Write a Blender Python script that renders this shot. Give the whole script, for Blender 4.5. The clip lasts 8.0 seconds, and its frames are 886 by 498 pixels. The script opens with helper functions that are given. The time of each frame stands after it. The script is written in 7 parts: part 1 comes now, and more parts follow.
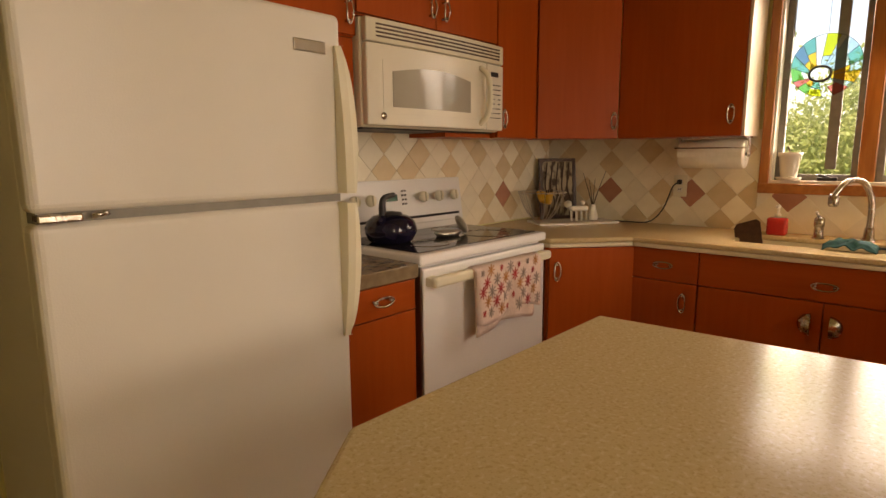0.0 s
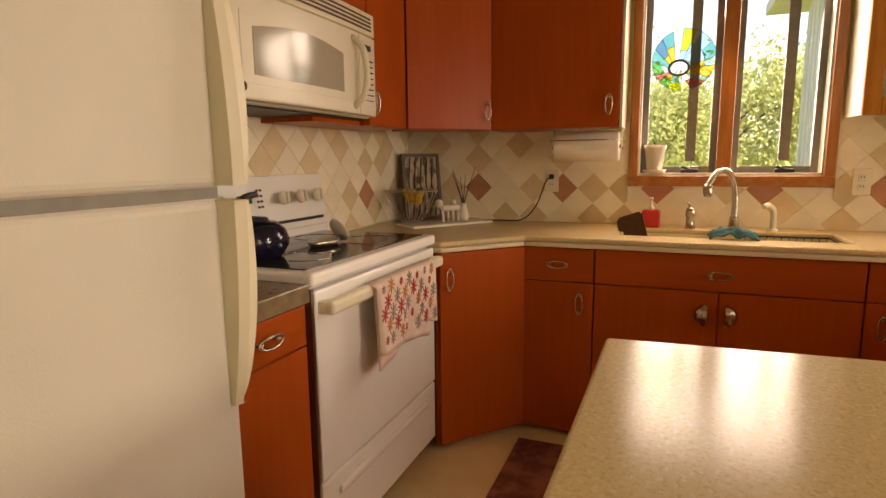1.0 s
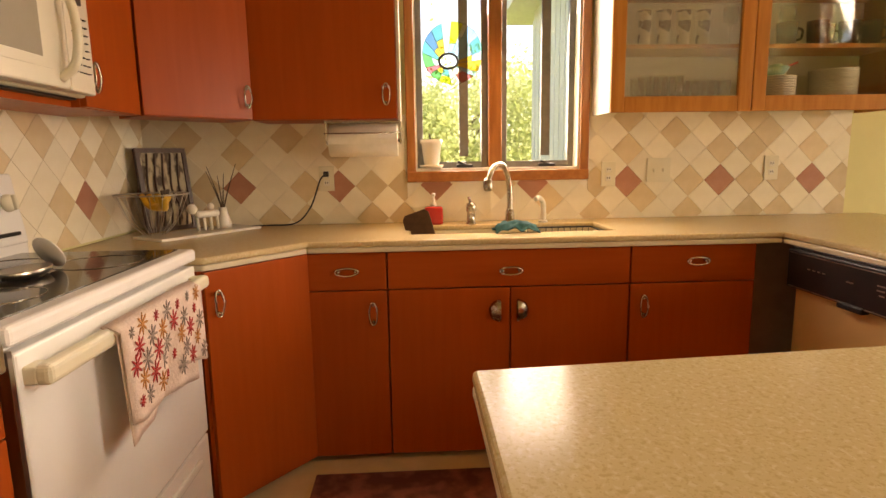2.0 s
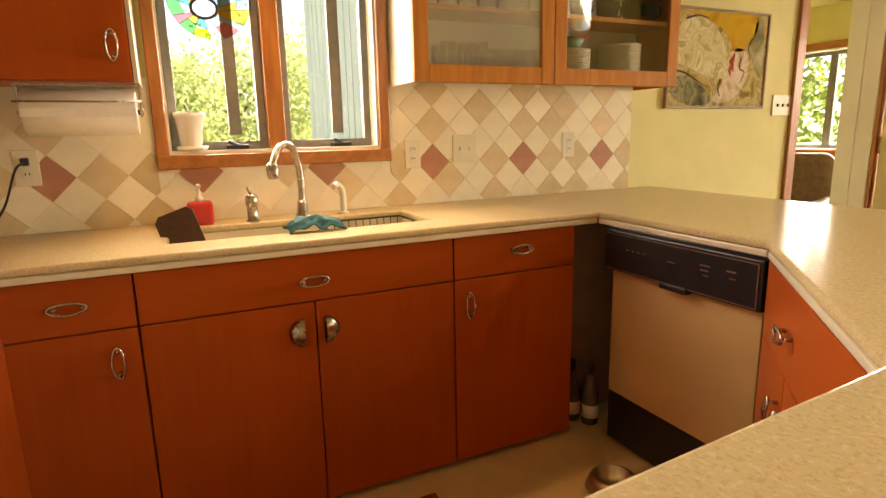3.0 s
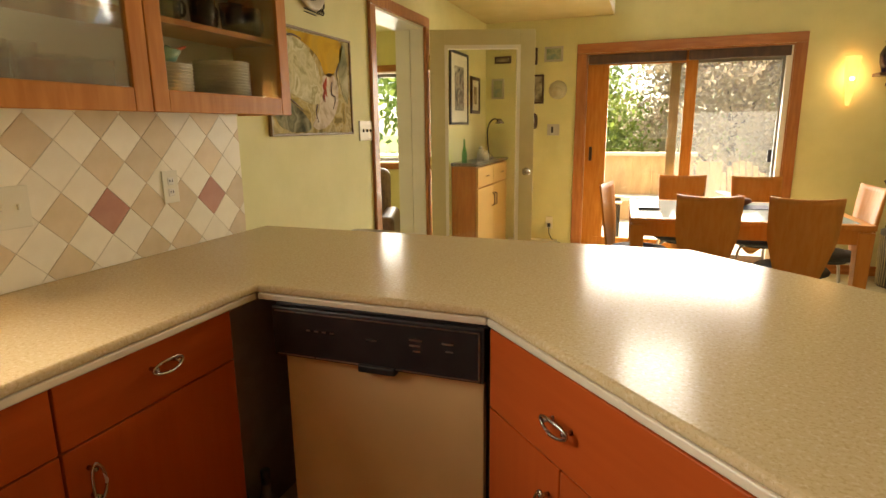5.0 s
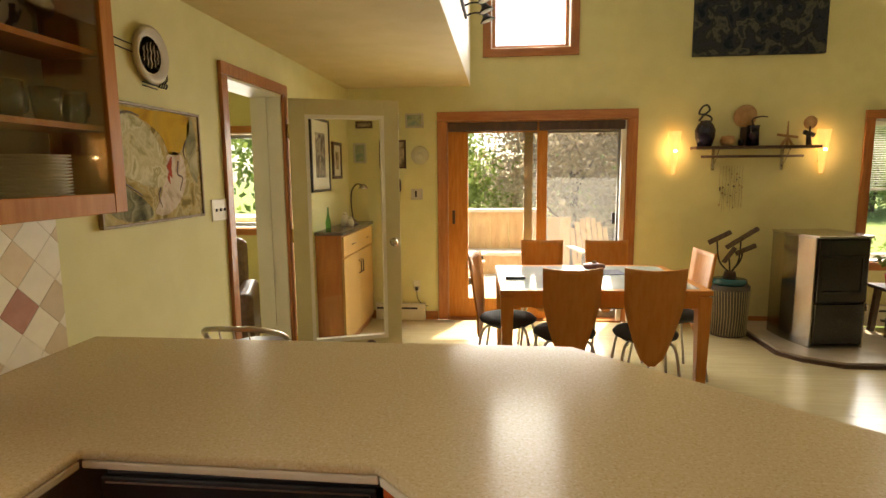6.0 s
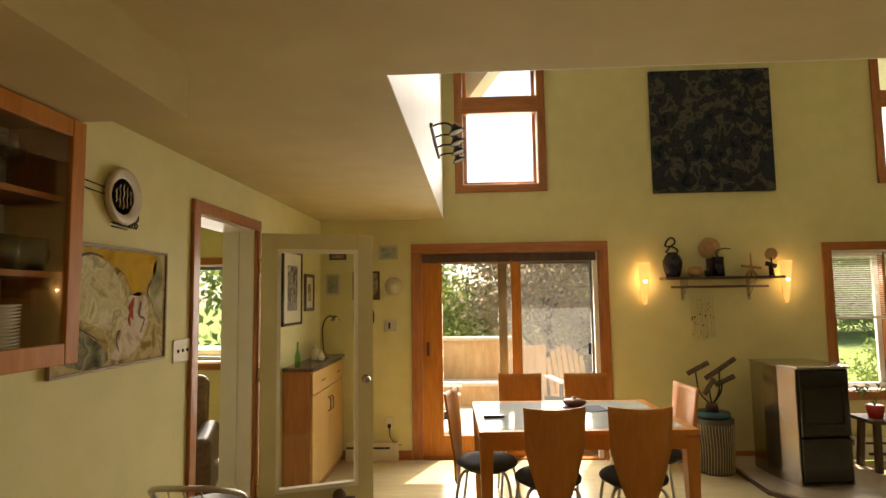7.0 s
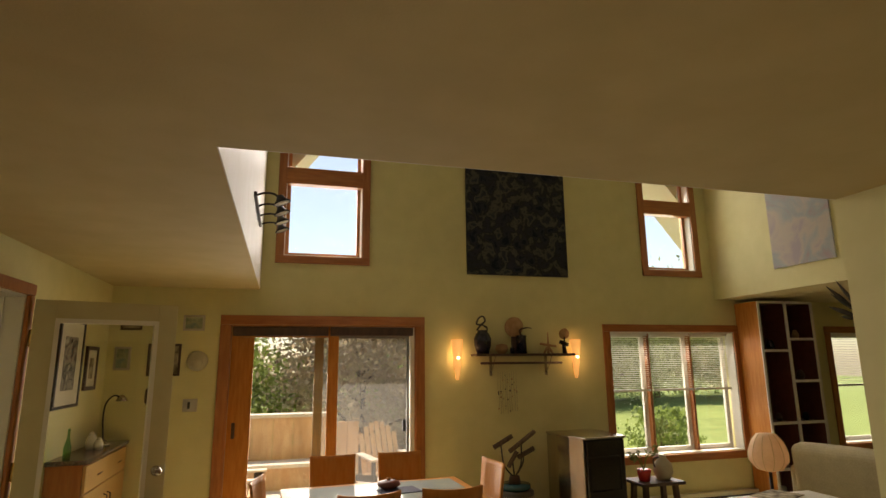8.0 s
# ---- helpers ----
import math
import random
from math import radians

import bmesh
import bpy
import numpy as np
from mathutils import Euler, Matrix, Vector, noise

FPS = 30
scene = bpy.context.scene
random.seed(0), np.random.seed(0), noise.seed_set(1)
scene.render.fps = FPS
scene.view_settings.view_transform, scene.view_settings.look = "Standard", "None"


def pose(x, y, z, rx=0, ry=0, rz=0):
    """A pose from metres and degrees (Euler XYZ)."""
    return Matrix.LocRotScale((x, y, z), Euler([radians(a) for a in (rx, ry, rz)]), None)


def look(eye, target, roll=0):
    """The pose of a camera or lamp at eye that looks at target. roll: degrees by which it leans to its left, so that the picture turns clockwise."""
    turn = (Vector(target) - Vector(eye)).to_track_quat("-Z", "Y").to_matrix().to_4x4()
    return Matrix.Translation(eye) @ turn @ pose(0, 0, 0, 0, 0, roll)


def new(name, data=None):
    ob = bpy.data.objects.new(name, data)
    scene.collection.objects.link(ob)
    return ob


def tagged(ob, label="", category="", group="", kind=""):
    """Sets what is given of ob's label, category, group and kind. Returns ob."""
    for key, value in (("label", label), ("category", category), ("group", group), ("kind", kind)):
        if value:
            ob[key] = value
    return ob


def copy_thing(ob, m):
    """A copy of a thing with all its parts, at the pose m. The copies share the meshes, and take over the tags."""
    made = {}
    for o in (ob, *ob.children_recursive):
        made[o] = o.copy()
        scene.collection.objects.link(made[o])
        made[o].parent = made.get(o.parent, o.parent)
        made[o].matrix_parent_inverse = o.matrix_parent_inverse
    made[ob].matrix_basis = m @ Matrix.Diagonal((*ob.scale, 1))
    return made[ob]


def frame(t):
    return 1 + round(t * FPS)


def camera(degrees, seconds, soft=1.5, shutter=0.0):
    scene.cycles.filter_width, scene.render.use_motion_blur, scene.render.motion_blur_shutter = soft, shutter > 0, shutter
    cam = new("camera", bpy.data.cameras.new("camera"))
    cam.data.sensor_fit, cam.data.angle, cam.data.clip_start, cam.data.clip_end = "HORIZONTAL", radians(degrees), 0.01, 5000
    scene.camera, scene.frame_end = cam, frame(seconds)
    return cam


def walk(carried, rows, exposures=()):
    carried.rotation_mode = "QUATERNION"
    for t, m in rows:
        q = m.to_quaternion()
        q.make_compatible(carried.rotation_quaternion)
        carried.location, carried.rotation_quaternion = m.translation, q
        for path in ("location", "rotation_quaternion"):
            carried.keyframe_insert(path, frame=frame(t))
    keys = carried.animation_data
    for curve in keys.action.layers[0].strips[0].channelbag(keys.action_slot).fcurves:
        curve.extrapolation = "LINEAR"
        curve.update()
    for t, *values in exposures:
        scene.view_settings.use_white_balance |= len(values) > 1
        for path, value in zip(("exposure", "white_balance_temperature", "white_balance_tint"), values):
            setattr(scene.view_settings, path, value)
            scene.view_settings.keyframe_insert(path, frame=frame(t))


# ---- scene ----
cam = camera(76.2, 8.0)
PATH = [
    (0, (0.124, 1.269, 1.277), (1.597, 2.582, 0.951), -0.4),
    (0.5, (0.216, 1.554, 1.238), (1.874, 2.628, 0.922), -0.5),
    (1, (0.322, 1.771, 1.219), (2.152, 2.514, 0.908), -0.6),
    (1.5, (0.436, 1.917, 1.206), (2.392, 2.19, 0.893), -1.0),
    (1.7, (0.494, 1.936, 1.2), (2.467, 2.053, 0.892), -0.8),
    (2.8, (0.939, 1.964, 1.196), (2.778, 1.287, 0.794), -1.4),
    (3, (1.051, 1.931, 1.192), (2.824, 1.098, 0.788), -1.2),
    (3.5, (1.193, 1.866, 1.178), (2.7, 0.619, 0.762), -1.2),
    (4, (1.394, 1.864, 1.203), (2.548, 0.29, 0.767), -1.1),
    (4.5, (1.532, 1.842, 1.25), (2.471, 0.133, 0.805), -0.9),
    (4.7, (1.59, 1.822, 1.28), (2.411, 0.052, 0.838), -0.8),
    (5.8, (1.741, 1.672, 1.454), (2.041, -0.278, 1.121), -0.4),
    (6, (1.755, 1.622, 1.5), (1.958, -0.35, 1.232), -0.5),
    (6.5, (1.78, 1.569, 1.553), (1.969, -0.421, 1.513), -0.7),
    (7, (1.774, 1.549, 1.571), (1.878, -0.441, 1.737), -0.8),
    (7.5, (1.81, 1.565, 1.604), (1.622, -0.401, 1.921), -0.7),
    (8, (1.82, 1.554, 1.628), (1.291, -0.333, 2.025), -0.6),
]
EXPOSURES = [(0, 1.42, 8800, 25), (1.5, 1.98, 8800, 25), (3.0, 2.42, 8300, 18), (4.5, 2.08, 7600, 14), (6.0, 1.6, 7200, 13), (7.5, 0.88, 7300, 17), (8, 0.54, 7300, 18)]
walk(cam, [(t, look(eye, target, roll)) for t, eye, target, roll in PATH], EXPOSURES)

# ---------------------------------------------------------------- light
sky = bpy.data.worlds.new("sky")
scene.world = sky
sky.use_nodes = True
_n, _l = sky.node_tree.nodes, sky.node_tree.links
_t = _n.new("ShaderNodeTexSky")
_t.sky_type, _t.sun_disc = "NISHITA", False
_t.sun_elevation, _t.sun_rotation = radians(62), radians(196)
_l.new(_t.outputs[0], _n["Background"].inputs[0])
_n["Background"].inputs[1].default_value = 0.15
SUN_DIR = Vector((0.17, 0.44, -0.97))
sun = new("sun", bpy.data.lights.new("sun", "SUN"))
sun.data.energy, sun.data.angle, sun.data.color = 5.0, radians(0.6), (1.0, 0.93, 0.8)
sun.matrix_world = look((0, -20, 40), Vector((0, -20, 40)) + SUN_DIR)


def window_light(name, eye, target, w, h, watts, color=(1.0, 0.97, 0.9)):
    ob = new(name, bpy.data.lights.new(name, "AREA"))
    ob.data.shape, ob.data.size, ob.data.size_y = "RECTANGLE", w, h
    ob.data.energy, ob.data.color, ob.data.spread = watts, color, radians(130)
    ob.matrix_world = look(eye, target)
    return ob


window_light("sky_light_patio", (1.42, -4.27, 1.2), (1.42, 0, -0.6), 1.6, 1.7, 27)
window_light("sky_light_triple", (-2.45, -4.27, 1.4), (-2.45, 0, -0.6), 1.6, 1.1, 15)
window_light("sky_light_high_east", (1.48, -4.27, 3.4), (1.0, 0, 0.6), 0.75, 1.4, 13)
window_light("sky_light_high_west", (-2.53, -4.27, 3.4), (-2.0, 0, 0.6), 0.65, 1.4, 12)
window_light("sky_light_kitchen", (3.47, 1.54, 1.62), (0, 1.54, 0.2), 0.75, 0.85, 6.5)
window_light("sky_light_den", (4.7, -4.3, 1.45), (4.4, -1, 0.4), 1.3, 0.9, 10)


def spot(name, eye, target, watts, angle, size=0.04, color=(1.0, 0.62, 0.3)):
    ob = new(name, bpy.data.lights.new(name, "SPOT"))
    ob.data.energy, ob.data.spot_size, ob.data.spot_blend, ob.data.shadow_soft_size, ob.data.color = watts, radians(angle), 0.6, size, color
    ob.matrix_world = look(eye, target)


def bulb(name, at, watts, size=0.05, color=(1.0, 0.6, 0.28)):
    ob = new(name, bpy.data.lights.new(name, "POINT"))
    ob.data.energy, ob.data.shadow_soft_size, ob.data.color = watts, size, color
    ob.location = at


spot("sink_downlight", (3.0, 1.54, 2.150), (3.02, 1.54, 0), 9, 84)

# ---------------------------------------------------------------- materials
def material(name, color, rough=0.6, metal=0.0, other=None, scale=8.0, stretch=(1, 1, 1), contrast=(0.35, 0.65), bump=0.0, fine=0.0,
             gloss_var=0.0, coat=0.0, emit=None, power=0.0, per_object=0.0, detail=5.0):
    m = bpy.data.materials.new(name)
    m.use_nodes = True
    n, l = m.node_tree.nodes, m.node_tree.links
    b = n["Principled BSDF"]
    b.inputs["Base Color"].default_value = (*color, 1)
    b.inputs["Roughness"].default_value, b.inputs["Metallic"].default_value = rough, metal
    b.inputs["Coat Weight"].default_value = coat
    b.inputs["Coat Roughness"].default_value = 0.12
    if emit:
        b.inputs["Emission Color"].default_value, b.inputs["Emission Strength"].default_value = (*emit, 1), power
    if other or bump or gloss_var:
        tc, mp, tx = n.new("ShaderNodeTexCoord"), n.new("ShaderNodeMapping"), n.new("ShaderNodeTexNoise")
        mp.inputs["Scale"].default_value = stretch
        tx.inputs["Scale"].default_value, tx.inputs["Detail"].default_value = scale, detail
        l.new(tc.outputs["Object"], mp.inputs[0])
        l.new(mp.outputs[0], tx.inputs["Vector"])
        if other:
            r = n.new("ShaderNodeValToRGB")
            r.color_ramp.elements[0].position, r.color_ramp.elements[1].position = contrast
            r.color_ramp.elements[0].color, r.color_ramp.elements[1].color = (*color, 1), (*other, 1)
            l.new(tx.outputs["Fac"], r.inputs[0])
            out = r.outputs[0]
            big = n.new("ShaderNodeTexNoise")
            big.inputs["Scale"].default_value, big.inputs["Detail"].default_value = scale * 0.12, 2
            l.new(mp.outputs[0], big.inputs["Vector"])
            mx = n.new("ShaderNodeHueSaturation")
            vr = n.new("ShaderNodeMapRange")
            vr.inputs["To Min"].default_value, vr.inputs["To Max"].default_value = 0.86, 1.14
            l.new(big.outputs["Fac"], vr.inputs["Value"])
            if per_object:
                oi, ad = n.new("ShaderNodeObjectInfo"), n.new("ShaderNodeMath")
                ad.operation = "MULTIPLY_ADD"
                ad.inputs[1].default_value = per_object
                l.new(oi.outputs["Random"], ad.inputs[0])
                l.new(vr.outputs[0], ad.inputs[2])
                l.new(ad.outputs[0], mx.inputs["Value"])
            else:
                l.new(vr.outputs[0], mx.inputs["Value"])
            l.new(out, mx.inputs["Color"])
            l.new(mx.outputs[0], b.inputs["Base Color"])
        if gloss_var:
            g = n.new("ShaderNodeMapRange")
            g.inputs["To Min"].default_value, g.inputs["To Max"].default_value = max(0.02, rough - gloss_var), rough + gloss_var
            l.new(tx.outputs["Fac"], g.inputs["Value"])
            l.new(g.outputs[0], b.inputs["Roughness"])
        if bump:
            bp = n.new("ShaderNodeBump")
            bp.inputs["Strength"].default_value, bp.inputs["Distance"].default_value = bump, 0.004
            if fine:
                fx = n.new("ShaderNodeTexNoise")
                fx.inputs["Scale"].default_value, fx.inputs["Detail"].default_value = fine, 4
                l.new(mp.outputs[0], fx.inputs["Vector"])
                l.new(fx.outputs["Fac"], bp.inputs["Height"])
            else:
                l.new(tx.outputs["Fac"], bp.inputs["Height"])
            l.new(bp.outputs[0], b.inputs["Normal"])
    return m


def glass_material(name, tint=(1, 1, 1), rough=0.0, gloss=0.12):
    """Thin window glass: see-through with a mirror share."""
    m = bpy.data.materials.new(name)
    m.use_nodes = True
    n, l = m.node_tree.nodes, m.node_tree.links
    n.remove(n["Principled BSDF"])
    tr, gl, mix, lw = n.new("ShaderNodeBsdfTransparent"), n.new("ShaderNodeBsdfGlossy"), n.new("ShaderNodeMixShader"), n.new("ShaderNodeLayerWeight")
    tr.inputs[0].default_value = (*tint, 1)
    gl.inputs["Roughness"].default_value = rough + 0.01
    pw, ml = n.new("ShaderNodeMath"), n.new("ShaderNodeMath")
    pw.operation, ml.operation = "POWER", "MULTIPLY_ADD"
    pw.inputs[1].default_value, ml.inputs[1].default_value, ml.inputs[2].default_value = 4.0, gloss * 2.5, gloss * 0.25
    lw.inputs["Blend"].default_value = 0.5
    l.new(lw.outputs["Facing"], pw.inputs[0])
    l.new(pw.outputs[0], ml.inputs[0])
    l.new(ml.outputs[0], mix.inputs[0])
    l.new(tr.outputs[0], mix.inputs[1])
    l.new(gl.outputs[0], mix.inputs[2])
    l.new(mix.outputs[0], n["Material Output"].inputs[0])
    return m


WALL = material("wall_paint_pale_yellow", (0.68, 0.635, 0.31), 0.75, other=(0.72, 0.67, 0.34), scale=6, bump=0.08, fine=180)
# ceiling tan is darkened in the colour, as the ceiling is underlit
CEIL = material("dimmed_ceiling_paint", (0.53, 0.425, 0.195), 0.85, other=(0.57, 0.46, 0.22), scale=5, bump=0.15, fine=120)
WHITE = material("white_paint", (0.74, 0.71, 0.62), 0.5, other=(0.78, 0.75, 0.67), scale=5, bump=0.05, fine=90)
CHERRY = material("cherry_veneer", (0.37, 0.068, 0.014), 0.30, other=(0.405, 0.079, 0.017), scale=14, stretch=(3.0, 3.0, 0.22), contrast=(0.3, 0.72),
                  bump=0.02, gloss_var=0.04, per_object=0.08)
CHERRY_H = material("cherry_veneer_sideways", (0.37, 0.068, 0.014), 0.30, other=(0.405, 0.079, 0.017), scale=14, stretch=(0.22, 0.22, 3.0), contrast=(0.3, 0.72),
                    bump=0.05, gloss_var=0.06, per_object=0.10)
TRIM = material("stained_fir_trim", (0.34, 0.115, 0.028), 0.38, other=(0.44, 0.17, 0.048), scale=16, stretch=(2.5, 2.5, 0.3), bump=0.06, coat=0.15)
TRIM_H = material("stained_fir_trim_sideways", (0.34, 0.115, 0.028), 0.38, other=(0.44, 0.17, 0.048), scale=16, stretch=(0.3, 2.5, 2.5), bump=0.06, coat=0.15)
OAK = material("golden_oak", (0.46, 0.17, 0.035), 0.4, other=(0.55, 0.23, 0.055), scale=16, stretch=(2.5, 2.5, 0.3), bump=0.08)
BEECH = material("orange_beech_ply", (0.52, 0.21, 0.05), 0.36, other=(0.56, 0.25, 0.07), scale=18, stretch=(2.5, 2.5, 0.25), bump=0.03)
MAPLE = material("maple", (0.55, 0.33, 0.10), 0.4, other=(0.62, 0.39, 0.14), scale=14, stretch=(2.5, 2.5, 0.25), bump=0.05)
APPLIANCE = material("appliance_enamel_bisque", (0.70, 0.67, 0.60), 0.32, other=(0.73, 0.70, 0.63), scale=3, bump=0.12, fine=260, gloss_var=0.05)
ENAMEL = material("white_enamel", (0.80, 0.79, 0.76), 0.2, other=(0.83, 0.82, 0.79), scale=4, gloss_var=0.04, bump=0.01)
CREAM_PLASTIC = material("cream_plastic", (0.72, 0.67, 0.50), 0.4, other=(0.76, 0.71, 0.55), scale=5, bump=0.02)
BLACK = material("black_plastic", (0.012, 0.011, 0.011), 0.35, other=(0.02, 0.018, 0.018), scale=20, bump=0.03)
BLACK_GLASS = material("black_ceramic_glass", (0.02, 0.017, 0.015), 0.08, other=(0.03, 0.025, 0.02), scale=60, gloss_var=0.03)
CHROME = material("brushed_nickel", (0.46, 0.41, 0.35), 0.26, 1.0, other=(0.53, 0.48, 0.41), scale=40, gloss_var=0.06)
STEEL = material("stainless_steel", (0.50, 0.46, 0.40), 0.3, 1.0, other=(0.56, 0.52, 0.46), scale=20, stretch=(1, 1, 0.1), gloss_var=0.07)
IRON = material("dark_iron", (0.02, 0.018, 0.017), 0.45, 0.6, other=(0.04, 0.035, 0.03), scale=30, bump=0.1)
GROUT = material("pale_grout", (0.82, 0.76, 0.63), 0.9, other=(0.86, 0.80, 0.67), scale=60, bump=0.2)
TILE_CREAM = material("cream_tile", (0.78, 0.71, 0.55), 0.32, other=(0.83, 0.765, 0.61), scale=12, bump=0.05, gloss_var=0.06, per_object=0.10)
TILE_TAN = material("tan_tile", (0.61, 0.48, 0.29), 0.34, other=(0.67, 0.54, 0.35), scale=12, bump=0.05, gloss_var=0.06, per_object=0.16)
TILE_RED = material("terracotta_tile", (0.42, 0.19, 0.12), 0.36, other=(0.48, 0.235, 0.155), scale=12, bump=0.05, gloss_var=0.06, per_object=0.1)
GLASS = glass_material("window_glass", (0.98, 0.99, 0.97), 0.0, 0.15)
CAB_GLASS = glass_material("cabinet_glass", (0.92, 0.90, 0.84), 0.02, 0.25)
SCREEN = glass_material("insect_screen_glass", (0.84, 0.84, 0.82), 0.3, 0.1)
# the woven mesh itself catches daylight
_n, _l = SCREEN.node_tree.nodes, SCREEN.node_tree.links
_out, _d, _t2, _m1, _m2 = _n["Material Output"], _n.new("ShaderNodeBsdfDiffuse"), _n.new("ShaderNodeBsdfTranslucent"), _n.new("ShaderNodeMixShader"), _n.new("ShaderNodeMixShader")
_clear = _out.inputs[0].links[0].from_socket
_d.inputs[0].default_value = _t2.inputs[0].default_value = (0.55, 0.54, 0.50, 1)
_m1.inputs[0].default_value, _m2.inputs[0].default_value = 0.6, 0.05
_l.new(_d.outputs[0], _m1.inputs[1])
_l.new(_t2.outputs[0], _m1.inputs[2])
_l.new(_clear, _m2.inputs[1])
_l.new(_m1.outputs[0], _m2.inputs[2])
_l.new(_m2.outputs[0], _out.inputs[0])
# cabinet glass with a diffuse share that imitates the pale haze on the pane
CAB_VEILED = glass_material("hazed_cabinet_glass", (0.92, 0.90, 0.84), 0.02, 0.25)
_n, _l = CAB_VEILED.node_tree.nodes, CAB_VEILED.node_tree.links
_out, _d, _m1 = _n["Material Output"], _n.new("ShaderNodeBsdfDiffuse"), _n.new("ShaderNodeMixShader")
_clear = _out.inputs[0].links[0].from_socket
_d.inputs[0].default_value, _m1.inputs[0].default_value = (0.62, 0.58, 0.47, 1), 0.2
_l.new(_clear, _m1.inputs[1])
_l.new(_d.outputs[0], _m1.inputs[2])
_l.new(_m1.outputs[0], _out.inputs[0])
CLEAR = glass_material("clear_glass", (0.93, 0.95, 0.93), 0.02, 0.4)
VINYL = material("kitchen_vinyl_floor", (0.60, 0.46, 0.26), 0.4, other=(0.66, 0.52, 0.31), scale=10, bump=0.05, gloss_var=0.08)
FLOORWOOD = material("pale_wood_floor", (0.50, 0.425, 0.235), 0.21, other=(0.55, 0.475, 0.28), scale=10, stretch=(0.3, 3, 1), bump=0.015, gloss_var=0.06, per_object=0.07)
FABRIC_DARK = material("charcoal_seat_fabric", (0.035, 0.036, 0.040), 0.85, other=(0.06, 0.06, 0.065), scale=120, bump=0.4)
LEATHER = material("brown_leather", (0.12, 0.06, 0.035), 0.4, other=(0.18, 0.095, 0.055), scale=25, bump=0.3)
CREAM_FABRIC = material("cream_upholstery", (0.50, 0.44, 0.27), 0.9, other=(0.56, 0.50, 0.32), scale=90, bump=0.4)
BLUE_GLAZE = material("midnight_glaze", (0.008, 0.007, 0.018), 0.14, other=(0.014, 0.011, 0.032), scale=10, gloss_var=0.05)
TEAL = material("teal_cloth", (0.008, 0.075, 0.085), 0.9, other=(0.014, 0.11, 0.12), scale=70, bump=0.5)
BROWN_DARK = material("dark_walnut", (0.055, 0.026, 0.014), 0.45, other=(0.085, 0.042, 0.022), scale=18, stretch=(2, 2, 0.3), bump=0.08)
CLAY = material("ochre_clay", (0.40, 0.22, 0.09), 0.7, other=(0.52, 0.32, 0.15), scale=16, bump=0.25)
PAPER = material("white_paper", (0.78, 0.74, 0.64), 0.9, other=(0.82, 0.78, 0.69), scale=40, bump=0.2)
CERAMIC = material("white_ceramic", (0.76, 0.72, 0.62), 0.25, other=(0.80, 0.76, 0.67), scale=8, gloss_var=0.05)
RED_SOAP = material("red_soap_plastic", (0.55, 0.03, 0.03), 0.2, other=(0.62, 0.05, 0.04), scale=10)
YELLOW = material("banana_skin", (0.62, 0.36, 0.03), 0.5, other=(0.70, 0.44, 0.06), scale=12, bump=0.1)
GRANITE = material("dark_granite", (0.05, 0.045, 0.042), 0.22, other=(0.14, 0.13, 0.12), scale=90, contrast=(0.45, 0.6))
LEAF = material("leaf_green", (0.17, 0.24, 0.05), 0.55, other=(0.30, 0.37, 0.10), scale=3.0, contrast=(0.3, 0.7))
LEAF_PALE = material("pale_leaf_green", (0.30, 0.36, 0.13), 0.55, other=(0.44, 0.49, 0.22), scale=3.0, contrast=(0.3, 0.7))
LEAF_RED = material("plum_leaf", (0.34, 0.25, 0.18), 0.55, other=(0.58, 0.50, 0.36), scale=3.0, contrast=(0.3, 0.7))
for _m in (LEAF, LEAF_PALE, LEAF_RED):
    _n, _l = _m.node_tree.nodes, _m.node_tree.links
    _b, _tr, _mx = _n["Principled BSDF"], _n.new("ShaderNodeBsdfTranslucent"), _n.new("ShaderNodeMixShader")
    _l.new(_b.inputs["Base Color"].links[0].from_socket, _tr.inputs[0])
    _mx.inputs[0].default_value = 0.6
    _l.new(_b.outputs[0], _mx.inputs[1])
    _l.new(_tr.outputs[0], _mx.inputs[2])
    _l.new(_mx.outputs[0], _n["Material Output"].inputs[0])
GRASS = material("lawn", (0.17, 0.23, 0.045), 0.9, other=(0.25, 0.31, 0.075), scale=1.2, bump=0.5, fine=30)
BARK = material("bark", (0.09, 0.06, 0.04), 0.9, other=(0.15, 0.11, 0.075), scale=25, stretch=(2, 2, 0.4), bump=0.6)
DECK = material("weathered_cedar", (0.46, 0.28, 0.15), 0.75, other=(0.56, 0.37, 0.22), scale=12, stretch=(1, 1, 0.3), bump=0.2, per_object=0.15)
DECK_FLOOR = material("sunbleached_deck", (0.52, 0.46, 0.38), 0.8, other=(0.60, 0.54, 0.46), scale=12, stretch=(3, 0.3, 1), bump=0.2, per_object=0.12)
SIDING = material("grey_siding", (0.36, 0.37, 0.37), 0.8, other=(0.42, 0.43, 0.42), scale=10, stretch=(1, 3, 0.2), bump=0.2)

for _m in (CHERRY, CHERRY_H, OAK, BEECH):
    _m.node_tree.nodes["Principled BSDF"].inputs["Specular IOR Level"].default_value = 0.12
for _m in (ENAMEL, TILE_CREAM, TILE_TAN, TILE_RED):
    _m.node_tree.nodes["Principled BSDF"].inputs["Specular IOR Level"].default_value = 0.3


